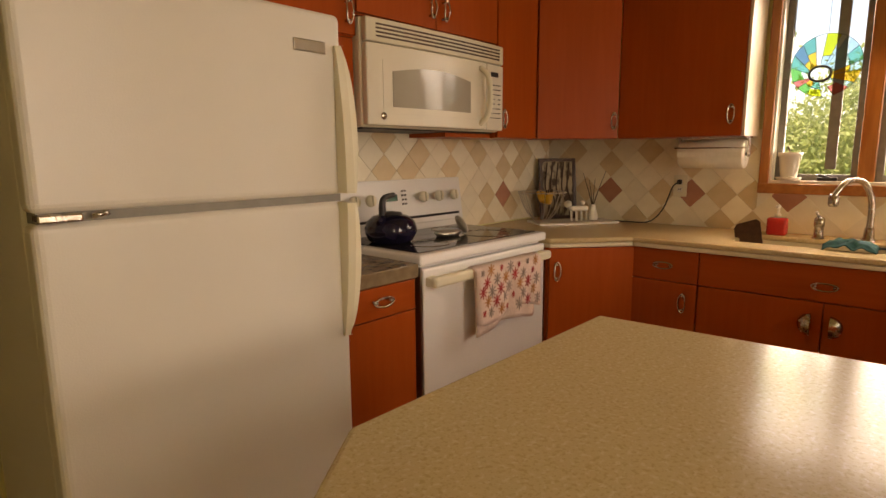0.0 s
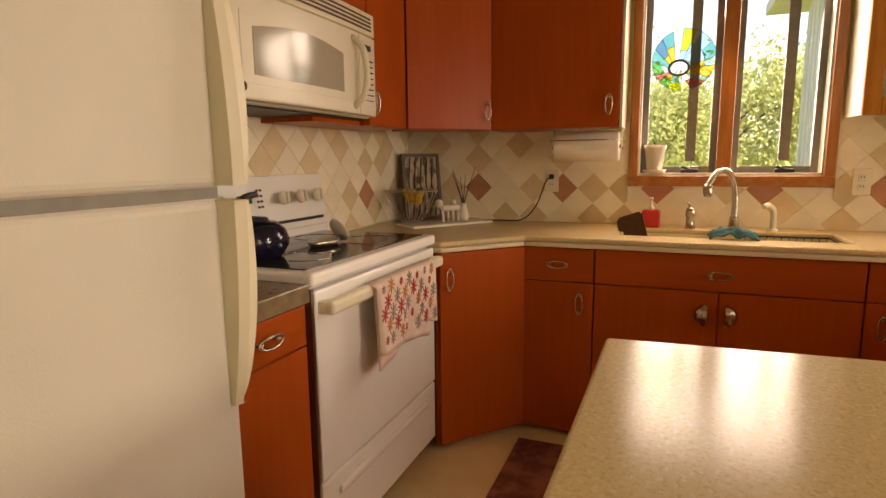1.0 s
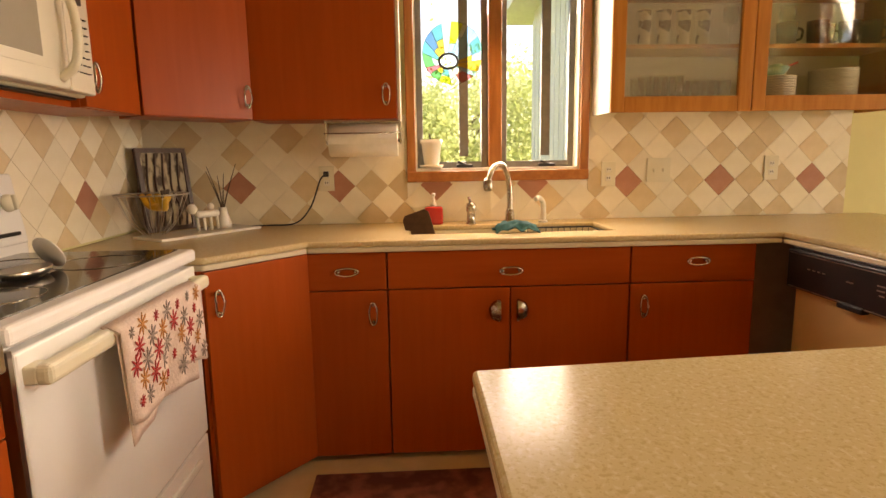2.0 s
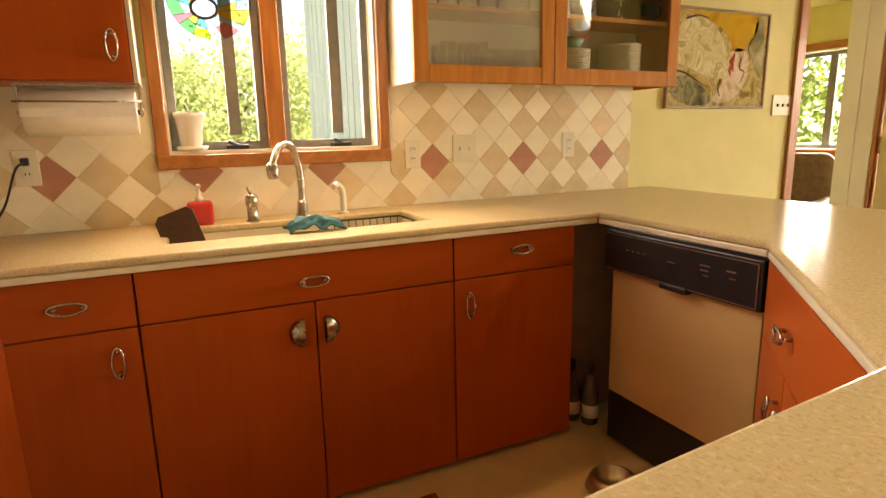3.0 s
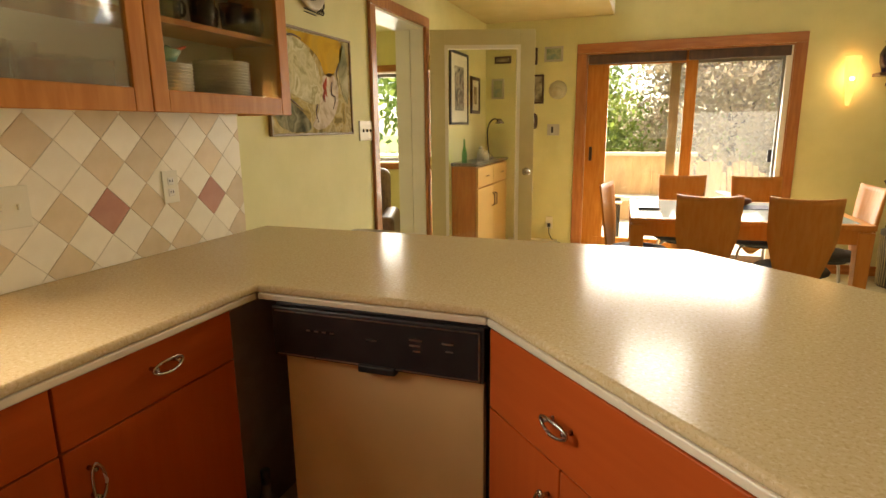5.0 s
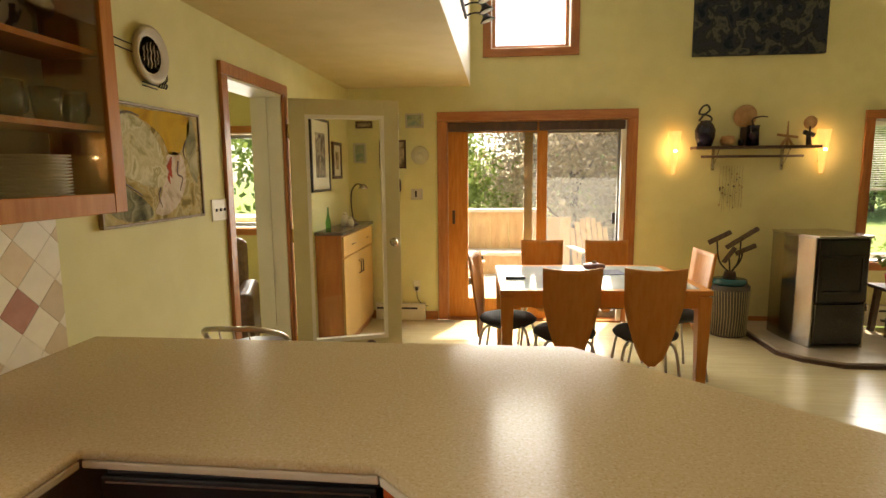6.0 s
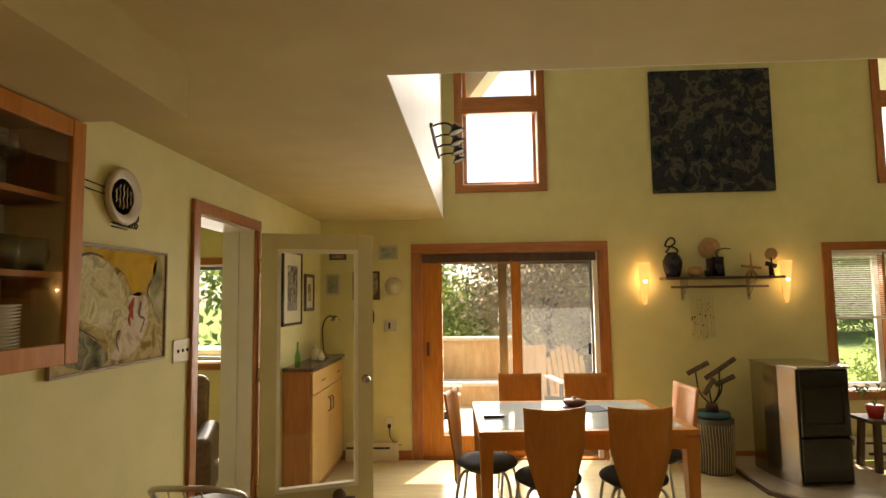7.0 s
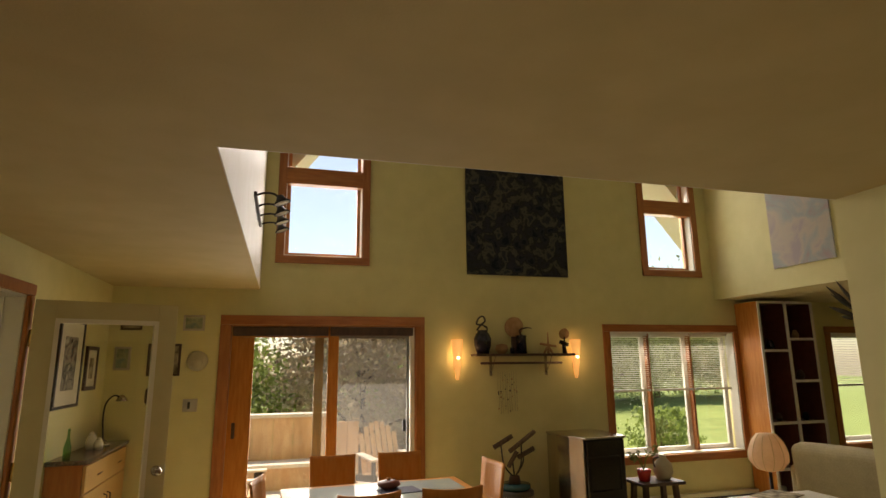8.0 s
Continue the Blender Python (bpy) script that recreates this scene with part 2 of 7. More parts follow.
# speckled solid-surface worktop
def speckle(name, base, dark, light):
    m = material(name, base, 0.3, bump=0.0)
    m.node_tree.nodes["Principled BSDF"].inputs["Specular IOR Level"].default_value = 0.07
    n, l = m.node_tree.nodes, m.node_tree.links
    b, tc = n["Principled BSDF"], n.new("ShaderNodeTexCoord")
    last = None
    for sc, col, lo, hi in ((150, dark, 0.54, 0.66), (120, light, 0.54, 0.66), (240, dark, 0.58, 0.70)):
        tx, r, mx = n.new("ShaderNodeTexNoise"), n.new("ShaderNodeMapRange"), n.new("ShaderNodeMix")
        tx.inputs["Scale"].default_value, tx.inputs["Detail"].default_value = sc, 2
        r.inputs["From Min"].default_value, r.inputs["From Max"].default_value = lo, hi
        mx.data_type = "RGBA"
        l.new(tc.outputs["Object"], tx.inputs["Vector"])
        l.new(tx.outputs["Fac"], r.inputs["Value"])
        l.new(r.outputs[0], mx.inputs[0])
        if last:
            l.new(last, mx.inputs[6])
        else:
            mx.inputs[6].default_value = (*base, 1)
        mx.inputs[7].default_value = (*col, 1)
        last = mx.outputs[2]
    l.new(last, b.inputs["Base Color"])
    g, gr = n.new("ShaderNodeTexNoise"), n.new("ShaderNodeMapRange")
    g.inputs["Scale"].default_value = 3
    gr.inputs["To Min"].default_value, gr.inputs["To Max"].default_value = 0.15, 0.21
    l.new(tc.outputs["Object"], g.inputs["Vector"])
    l.new(g.outputs["Fac"], gr.inputs["Value"])
    l.new(gr.outputs[0], b.inputs["Roughness"])
    return m


COUNTER = speckle("speckled_worktop", (0.60, 0.475, 0.27), (0.52, 0.39, 0.20), (0.66, 0.55, 0.35))



# ---------------------------------------------------------------- mesh helpers
def box(x0, x1, y0, y1, z0, z1, bev=0.0, seg=2, bm=None):
    b = bmesh.new()
    bmesh.ops.create_cube(b, size=1.0, matrix=Matrix.LocRotScale(((x0 + x1) / 2, (y0 + y1) / 2, (z0 + z1) / 2), None, (abs(x1 - x0), abs(y1 - y0), abs(z1 - z0))))
    if bev:
        bmesh.ops.bevel(b, geom=b.edges[:], offset=bev, segments=seg, affect="EDGES", profile=0.5)
    return merge(bm, b) if bm else b


def merge(a, b):
    me = bpy.data.meshes.new("tmp")
    b.to_mesh(me)
    a.from_mesh(me)
    bpy.data.meshes.remove(me)
    b.free()
    return a


def joined(*bms):
    a = bms[0]
    for b in bms[1:]:
        merge(a, b)
    return a


def moved(bm, m):
    bm.transform(m)
    return bm


def lathe(profile, seg=24):
    """Revolve (radius, z) pairs round z."""
    b = bmesh.new()
    rings = []
    for r, z in profile:
        rings.append([b.verts.new((max(r, 1e-4) * math.cos(2 * math.pi * k / seg), max(r, 1e-4) * math.sin(2 * math.pi * k / seg), z)) for k in range(seg)])
    for p, q in zip(rings, rings[1:]):
        for k in range(seg):
            b.faces.new((p[k], p[(k + 1) % seg], q[(k + 1) % seg], q[k]))
    b.faces.new(rings[0][::-1])
    b.faces.new(rings[-1])
    for f in b.faces:
        f.smooth = True
    return b


def rod(p, q, r, seg=8, r2=None):
    p, q = Vector(p), Vector(q)
    return tube([p, q], r, seg, r2)


def tube(points, r, seg=8, r2=None, closed=False):
    """A round bar along points, r to r2."""
    pts = [Vector(p) for p in points]
    b = bmesh.new()
    rings, n = [], len(pts)
    up = None
    for i, p in enumerate(pts):
        if closed:
            d = pts[(i + 1) % n] - pts[i - 1]
        else:
            d = pts[min(i + 1, n - 1)] - pts[max(i - 1, 0)]
        d.normalize()
        if up is None:
            up = d.orthogonal().normalized()
        up = (up - d * up.dot(d)).normalized()
        s = d.cross(up)
        rr = r if r2 is None else r + (r2 - r) * i / max(1, n - 1)
        rings.append([b.verts.new(p + rr * (math.cos(2 * math.pi * k / seg) * up + math.sin(2 * math.pi * k / seg) * s)) for k in range(seg)])
    pairs = list(zip(rings, rings[1:])) + ([(rings[-1], rings[0])] if closed else [])
    for u, v in pairs:
        for k in range(seg):
            b.faces.new((u[k], u[(k + 1) % seg], v[(k + 1) % seg], v[k]))
    if not closed:
        b.faces.new(rings[0][::-1])
        b.faces.new(rings[-1])
    for f in b.faces:
        f.smooth = True
    bmesh.ops.recalc_face_normals(b, faces=b.faces)
    return b


def curve(points, n=8):
    """Points of a smooth line through points."""
    p = [Vector(q) for q in points]
    p = [2 * p[0] - p[1]] + p + [2 * p[-1] - p[-2]]
    out = []
    for a, b, c, d in zip(p, p[1:], p[2:], p[3:]):
        for k in range(n):
            t = k / n
            out.append(0.5 * ((2 * b) + (c - a) * t + (2 * a - 5 * b + 4 * c - d) * t * t + (3 * b - a - 3 * c + d) * t ** 3))
    return out + [p[-2]]


def prism(poly, z0, z1, bev=0.0, seg=2, holes=()):
    """A flat plate with the outline poly (x, y) and holes."""
    b = bmesh.new()
    for loop in (poly, *holes):
        vs = [b.verts.new((x, y, z0)) for x, y in loop]
        for i in range(len(vs)):
            b.edges.new((vs[i], vs[(i + 1) % len(vs)]))
    if holes:
        bmesh.ops.triangle_fill(b, use_beauty=True, edges=b.edges[:])
    else:
        b.faces.new(b.verts[:])
    r = bmesh.ops.extrude_face_region(b, geom=b.faces[:])
    bmesh.ops.translate(b, vec=(0, 0, z1 - z0), verts=[v for v in r["geom"] if isinstance(v, bmesh.types.BMVert)])
    bmesh.ops.recalc_face_normals(b, faces=b.faces)
    if bev:
        es = [e for e in b.edges if len(e.link_faces) == 2 and e.calc_face_angle(0) > 0.6]
        bmesh.ops.bevel(b, geom=es, offset=bev, segments=seg, affect="EDGES", profile=0.5)
    return b


def ball(r, seg=16, rings=10, m=None):
    b = bmesh.new()
    bmesh.ops.create_uvsphere(b, u_segments=seg, v_segments=rings, radius=r)
    for f in b.faces:
        f.smooth = True
    if m:
        b.transform(m)
    return b


def thicken(bm, t):
    bm.normal_update()
    bmesh.ops.solidify(bm, geom=bm.faces[:], thickness=t)
    bmesh.ops.recalc_face_normals(bm, faces=bm.faces)
    return bm


def mesh_of(name, bm, mat):
    me = bpy.data.meshes.new(name)
    bm.to_mesh(me)
    bm.free()
    me.materials.append(mat)
    return me


def part(name, bm, mat, parent, label=""):
    ob = new(name, mesh_of(name, bm, mat))
    ob.parent = parent
    if label:
        tagged(ob, label)
    return ob


def thing(name, m, label, category, group="", kind=""):
    ob = new(name)
    ob.empty_display_size = 0.05
    ob.matrix_world = m if isinstance(m, Matrix) else Matrix.Translation(m)
    return tagged(ob, label, category, group, kind)


def solid(name, bm, mat, label, category="", m=None, group="", kind=""):
    ob = new(name, mesh_of(name, bm, mat))
    if m:
        ob.matrix_world = m
    return tagged(ob, label, category, group, kind)


def structure(name, bm, mat, label=""):
    return solid(name, bm, mat, label, kind="structure")


def wall_with_openings(axis, at, thick, a0, a1, z0, z1, holes):
    """A wall slab in the plane axis = at, from a0 to a1 along the other axis, thick away from the room, with openings (a0, a1, z0, z1)."""
    b = bmesh.new()
    ca = sorted({a0, a1, *[h[0] for h in holes], *[h[1] for h in holes]})
    cz = sorted({z0, z1, *[h[2] for h in holes], *[h[3] for h in holes]})
    for i in range(len(ca) - 1):
        run = None
        for k in range(len(cz) - 1):
            ma, mz = (ca[i] + ca[i + 1]) / 2, (cz[k] + cz[k + 1]) / 2
            hole = any(h[0] < ma < h[1] and h[2] < mz < h[3] for h in holes)
            if hole:
                continue
            lo, hi = min(at, at + thick), max(at, at + thick)
            if axis == "x":
                box(lo, hi, ca[i], ca[i + 1], cz[k], cz[k + 1], bm=b)
            else:
                box(ca[i], ca[i + 1], lo, hi, cz[k], cz[k + 1], bm=b)
    bmesh.ops.remove_doubles(b, verts=b.verts[:], dist=1e-5)
    seen = {}
    for f in b.faces[:]:
        key = tuple(round(c, 4) for c in f.calc_center_median())
        seen.setdefault(key, []).append(f)
    bmesh.ops.delete(b, geom=[f for fs in seen.values() if len(fs) > 1 for f in fs], context="FACES")
    bmesh.ops.recalc_face_normals(b, faces=b.faces)
    return b


# ---------------------------------------------------------------- structure
CEIL_Z = 2.335
FLOOR = structure("floor", joined(box(-6.5, 6.5, -4.04, 3.4, -0.12, -0.012)), FLOORWOOD, "pale wood subfloor")
structure("kitchen_floor", box(-0.9, 3.3, -0.30, 3.195, -0.012, 0.0), VINYL, "tan sheet vinyl kitchen floor")
EAST = structure("wall_east", wall_with_openings("x", 3.30, 0.22, -4.04, 3.195, 0, CEIL_Z + 0.2, [(1.15, 1.94, 1.133, 2.06), (-2.32, -1.497, 0, 2.05)]), WALL, "pale yellow painted wall")
NORTH = structure("wall_north", wall_with_openings("y", 3.195, 0.2, -6.7, 3.52, 0, CEIL_Z + 0.2, []), WALL, "pale yellow painted kitchen wall")
SOUTH = structure("wall_south", wall_with_openings("y", -4.04, -0.2, -6.7, 6.7, 0, 5.2, [
    (0.545, 2.297, 0, 2.0), (1.10, 1.86, 2.67, 4.3), (-2.86, -2.21, 2.67, 4.3), (-3.30, -1.645, 0.63, 1.955), (-5.7, -4.76, 0.63, 1.955), (4.0, 5.4, 0.94, 1.92)]),
    WALL, "tall pale yellow gable wall")
structure("wall_west", wall_with_openings("x", -6.5, -0.2, -4.04, 3.195, 0, CEIL_Z + 0.2, []), WALL, "pale yellow painted wall")
structure("wall_partition", box(-0.71, -0.55, -0.335, 3.195, 0, CEIL_Z), WALL, "pale yellow partition wall end")
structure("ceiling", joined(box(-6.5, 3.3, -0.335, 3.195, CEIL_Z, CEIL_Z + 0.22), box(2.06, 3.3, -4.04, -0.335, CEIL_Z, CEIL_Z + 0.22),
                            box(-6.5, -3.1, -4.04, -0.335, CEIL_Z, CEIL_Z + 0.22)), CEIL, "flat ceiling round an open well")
structure("wall_well_east", joined(box(2.056, 2.2, -4.04, -0.335, CEIL_Z + 0.2201, 5.2), box(2.056, 2.0599, -4.04, -0.335, CEIL_Z, CEIL_Z + 0.22)), WHITE, "white upper wall of the well")
structure("wall_well_west", joined(box(-3.3, -3.096, -4.04, -0.335, CEIL_Z + 0.2201, 5.2), box(-3.0999, -3.096, -4.04, -0.335, CEIL_Z, CEIL_Z + 0.22)), WALL, "pale upper wall of the well")
structure("wall_well_north", joined(box(-3.3, 2.2, -0.331, -0.2, CEIL_Z + 0.2201, 5.2), box(-3.09, 2.05, -0.339, -0.3351, CEIL_Z, CEIL_Z + 0.22)), WHITE, "white upper wall of the well")
structure("roof_ceiling", box(-6.7, 6.7, -4.3, -0.2, 5.2, 5.35), WHITE, "white upper ceiling")
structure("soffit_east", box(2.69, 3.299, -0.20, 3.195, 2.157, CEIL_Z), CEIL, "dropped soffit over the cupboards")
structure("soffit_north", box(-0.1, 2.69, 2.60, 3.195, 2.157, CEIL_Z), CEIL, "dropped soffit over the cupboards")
structure("den_walls", joined(box(3.52, 6.7, -0.6, -0.4, 0, 2.5), box(6.5, 6.7, -4.04, -0.6, 0, 2.5), box(3.52, 6.5, -4.04, -0.6, 2.34, 2.5)), WALL, "pale den walls and ceiling")


def placed(axis, at, out):
    """Box maker in a wall's own terms: along the wall, depth towards the outside, height."""
    def make(a0, a1, d0, d1, z0, z1, bev=0.0):
        e0, e1 = sorted((at + out * d0, at + out * d1))
        return box(e0, e1, a0, a1, z0, z1, bev) if axis == "x" else box(a0, a1, e0, e1, z0, z1, bev)
    return make


def window(name, label, axis, at, out, a0, a1, z0, z1, sashes, rails=(), casing=0.085, sill=True, trim=None, trim_h=None, sash_mat=None, depth=0.13, sash_w=0.038, reveal=None, door=False, low_casing=None):
    """An opening's casing boards, lining, sashes and panes."""
    trim, trim_h, sash_mat = trim or TRIM, trim_h or TRIM_H, sash_mat or TRIM
    mk = placed(axis, at, out)
    root = thing(name, (0, 0, 0), label, "", kind="structure")
    low_casing = low_casing or casing
    low = z0 - (0 if door else low_casing)
    for lo, hi in ((a0 - casing, a0 + 0.004), (a1 - 0.004, a1 + casing)):
        part("casing", mk(lo, hi, -0.022, 0.0, low, z1, 0.004), trim, root)
    part("head_casing", mk(a0 - casing, a1 + casing, -0.024, 0.0, z1 + 0.001, z1 + casing, 0.004), trim_h, root)
    if not door:
        part("sill", mk(a0 - casing, a1 + casing, -0.03, 0.0, z0 - low_casing, z0 - 0.001, 0.004), trim_h, root)
    rv = reveal or WHITE
    lin = 0.012
    part("lining", joined(mk(a0, a0 + lin, 0.0, depth, z0, z1), mk(a1 - lin, a1, 0.0, depth, z0, z1), mk(a0 + lin, a1 - lin, 0.0, depth, z1 - lin, z1), mk(a0 + lin, a1 - lin, 0.0, depth, z0, z0 + lin)), rv, root)
    w = sash_w
    for s0, s1, dd in sashes:
        sash = part("sash", joined(mk(s0, s0 + w, depth + dd, depth + dd + 0.035, z0 + lin, z1 - lin, 0.003), mk(s1 - w, s1, depth + dd, depth + dd + 0.035, z0 + lin, z1 - lin, 0.003),
                                   mk(s0 + w, s1 - w, depth + dd, depth + dd + 0.035, z0 + lin, z0 + lin + w), mk(s0 + w, s1 - w, depth + dd, depth + dd + 0.035, z1 - lin - w, z1 - lin),
                                   *[mk(s0 + w, s1 - w, depth + dd, depth + dd + 0.035, r - 0.02, r + 0.02) for r in rails]), sash_mat, root)
        pane = part("pane", mk(s0 + w, s1 - w, depth + dd + 0.015, depth + dd + 0.019, z0 + lin + w, z1 - lin - w), GLASS, sash)
        pane.visible_shadow = False
    return root


GREY_SASH = material("grey_aluminium_sash", (0.18, 0.17, 0.15), 0.5, other=(0.22, 0.21, 0.19), scale=30, gloss_var=0.05)
w1 = window("window_1", "double casement window in a stained wood frame over the sink", "x", 3.30, 1, 1.15, 1.94, 1.133, 2.06,
            [(1.162, 1.522, 0.0), (1.586, 1.928, 0.0)], casing=0.038, low_casing=0.05, sash_mat=GREY_SASH, depth=0.07, sash_w=0.03)
part("mullion", box(3.325, 3.405, 1.522, 1.586, 1.146, 2.047, 0.004), TRIM, w1, "stained wood centre post")
for y in (1.30, 1.70):
    part("stile", box(3.385, 3.40, y - 0.022, y + 0.022, 1.2, 2.03), GREY_SASH, w1, "dark screen stile")
    op = part("window_operator", joined(box(3.33, 3.37, y - 0.04, y + 0.04, 1.146, 1.163, 0.004), rod((3.345, y - 0.005, 1.161), (3.325, y + 0.035, 1.175), 0.006)), BLACK, w1, "black crank operator")

door_cas = thing("door_1", (0, 0, 0), "stained wood door casing of the den doorway", "", kind="structure")
for lo, hi in ((-2.393, -2.32), (-1.497, -1.425)):
    part("casing", box(3.278, 3.30, lo, hi, 0, 2.05, 0.004), TRIM, door_cas)
part("head_casing", box(3.276, 3.30, -2.393, -1.425, 2.051, 2.12, 0.004), TRIM, door_cas)
part("jamb", joined(box(3.30, 3.52, -2.32, -2.306, 0, 2.05), box(3.30, 3.52, -1.511, -1.497, 0, 2.05), box(3.30, 3.52, -2.306, -1.511, 2.036, 2.05)), WHITE, door_cas, "pale painted door lining")
part("door_stop", box(3.40, 3.42, -2.306, -2.292, 0, 2.036), WHITE, door_cas)

# patio slider
pd = window("window_2", "wood-framed sliding patio door onto the deck", "y", -4.04, -1, 0.545, 2.297, 0.0, 2.0, [(1.30, 2.285, 0.0)], casing=0.088, depth=0.06, sash_w=0.10, reveal=TRIM, sash_mat=OAK, door=True)
part("bottom_rail", box(1.40, 2.185, -4.135, -4.10, 0.112, 0.21), OAK, pd, "pale bottom rail")
part("lock_stile", box(2.085, 2.186, -4.136, -4.099, 0.211, 1.886), OAK, pd)
# darker than the oak sash: the stile's backlit shade is in its colour
part("meeting_stile", box(1.44, 1.525, -4.175, -4.14, 0.02, 1.95), material("shaded_stile", (0.26, 0.17, 0.07), 0.5, other=(0.32, 0.21, 0.09), scale=14, stretch=(2.5, 2.5, 0.3), bump=0.05), pd, "brown-olive fixed stile, coloured for its backlit shade")
part("screen_frame", joined(box(0.56, 0.612, -4.19, -4.15, 0.02, 1.95), box(0.612, 1.44, -4.19, -4.15, 0.02, 0.09), box(0.612, 1.44, -4.19, -4.15, 1.88, 1.95)), GREY_SASH, pd, "grey aluminium screen frame")
part("threshold", box(0.547, 2.295, -4.239, -4.06, -0.07, 0.011), OAK, pd, "pale wooden threshold")
part("jamb_plate", box(0.62, 0.655, -4.16, -4.145, 0.98, 1.09), BLACK, pd, "black latch plate")
part("pull", box(2.215, 2.245, -4.11, -4.085, 0.98, 1.12, 0.006), BROWN_DARK, pd, "dark pull handle")
part("edge_jamb", box(0.557, 0.60, -4.10, -4.05, 0.012, 1.985), WHITE, pd, "white track strip")
for a, b in ((0.57, 1.385), (1.405, 2.275)):
    part("blind_cassette", box(a, b, -4.095, -4.045, 1.90, 1.985, 0.006), BROWN_DARK, pd, "rolled dark shade")
scr = part("insect_screen", box(0.612, 1.44, -4.172, -4.170, 0.09, 1.88), SCREEN, pd, "grey insect screen")
scr.visible_shadow = False

HW = 3.49
for nm, a0, a1, lab in (("window_3", 1.10, 1.86, "tall wood-framed gable window"), ("window_4", -2.86, -2.21, "tall wood-framed gable window beside the painting")):
    w = window(nm, lab, "y", -4.04, -1, a0, a1, 2.67, 4.3, [(a0 + 0.012, a1 - 0.012, 0.0)], casing=0.075, depth=0.09, sash_w=0.035)
    hw = HW if a0 > 0 else HW - 0.06
    part("rail", box(a0, a1, -4.12, -4.02, hw - 0.09, hw + 0.08, 0.004), TRIM_H, w, "broad wood transom rail")
w3 = window("window_5", "triple casement window with white blinds half lowered", "y", -4.04, -1, -3.30, -1.645, 0.63, 1.955,
            [(-3.26, -2.74, 0), (-2.72, -2.18, 0), (-2.16, -1.66, 0)], casing=0.08, depth=0.12, sash_mat=WHITE, sash_w=0.05)
for a in (-2.73, -2.17):
    part("mullion", box(a - 0.014, a + 0.014, -4.158, -4.10, 0.645, 1.94), TRIM, w3)
w4 = window("window_6", "casement window with a white blind half lowered", "y", -4.04, -1, -5.7, -4.76, 0.63, 1.955, [(-5.69, -4.77, 0)], casing=0.08, depth=0.12, sash_mat=WHITE, sash_w=0.05)
window("window_7", "den window looking onto the garden", "y", -4.04, -1, 4.0, 5.4, 0.94, 1.92, [(4.012, 4.70, 0), (4.70, 5.388, 0)], casing=0.07, depth=0.1, sash_mat=GREY_SASH)


def blind(x0, x1, ztop, zbot, parent_label):
    root = thing("window_blind", ((x0 + x1) / 2, -4.09, ztop), parent_label, "blind", "window blinds")
    h = (x1 - x0) / 2
    part("headrail", box(-h, h, -0.02, 0.02, -0.03, 0.0, 0.003), WHITE, root)
    z = -0.045
    slat = None
    while z > zbot - ztop + 0.03:
        b = moved(box(-h, h, -0.0125, 0.0125, -0.0008, 0.0008), pose(0, 0, z, 12))
        part("slat", b, WHITE, root) if slat is None else None
        if slat is None:
            slat = root.children[-1]
        else:
            o = slat.copy()
            scene.collection.objects.link(o)
            o.location = (0, 0, z + 0.045)
        z -= 0.021
    part("bottom_rail", box(-h, h, -0.018, 0.018, zbot - ztop, zbot - ztop + 0.025, 0.004), WHITE, root, "grey bottom rail")


blind(-3.24, -2.75, 1.94, 1.30, "white slatted blind lowered half way")
blind(-2.71, -2.19, 1.94, 1.30, "white slatted blind lowered half way")
blind(-2.15, -1.68, 1.94, 1.30, "white slatted blind lowered half way")
blind(-5.66, -4.80, 1.94, 1.30, "white slatted blind lowered half way")

for x0, x1 in ((2.39, 3.3), (-1.55, 0.455), (-6.5, -3.4)):
    structure("baseboard", box(x0, x1, -4.04, -4.022, -0.012, 0.085, 0.004), TRIM_H, "stained wood baseboard")


# ---------------------------------------------------------------- kitchen cupboards
def oval_pull(w=0.088, h=0.030, stand=0.028, r=0.0036):
    """Oval ring pull lying along x, its back at y = 0, facing -y."""
    ring = [(w / 2 * math.cos(a), -stand + 0.006 * abs(math.cos(a)), h / 2 * math.sin(a)) for a in np.linspace(0, 2 * math.pi, 24, endpoint=False)]
    return joined(tube(ring, r, 6, closed=True), rod((-w * 0.36, -stand + 0.004, 0), (-w * 0.36, 0.001, 0), 0.005), rod((w * 0.36, -stand + 0.004, 0), (w * 0.36, 0.001, 0), 0.005))


UP = pose(0, 0, 0, 0, 90, 0)


def front(parent, name, x0, x1, z0, z1, mat, pull=None, y=0.0, thick=0.02):
    """A slab door or drawer front facing -y, with its pull at (x, z, upright)."""
    d = part(name, box(x0, x1, y - thick, y, z0, z1, 0.0025), mat, parent)
    if pull:
        px, pz, upright, kind = pull
        if kind == "oval":
            b = oval_pull()
            if upright:
                b.transform(UP)
        else:
            b = moved(lathe([(0.0, 0.0), (0.042, 0.0), (0.045, 0.006), (0.036, 0.02), (0.012, 0.028), (0.0, 0.029)], 20), pose(0, 0, 0, 90))
            b = joined(b)
            bmesh.ops.delete(b, geom=[v for v in b.verts if (v.co.x < -0.001 if upright == "r" else v.co.x > 0.001)], context="VERTS")
        b.transform(Matrix.Translation((px, y - thick, pz)))
        part("handle", b, CHROME, d, "brushed nickel pull")
    return d


def cabinet(name, m, w, d, z0, z1, label, group, mat=None, inset=0.0):
    """An empty carcass whose front plane is y = 0, running from x = 0 to w."""
    root = thing(name, m, label, "cabinet", group)
    part("body", box(0, w, 0.0, d, z0, z1), mat or CHERRY, root)
    return root


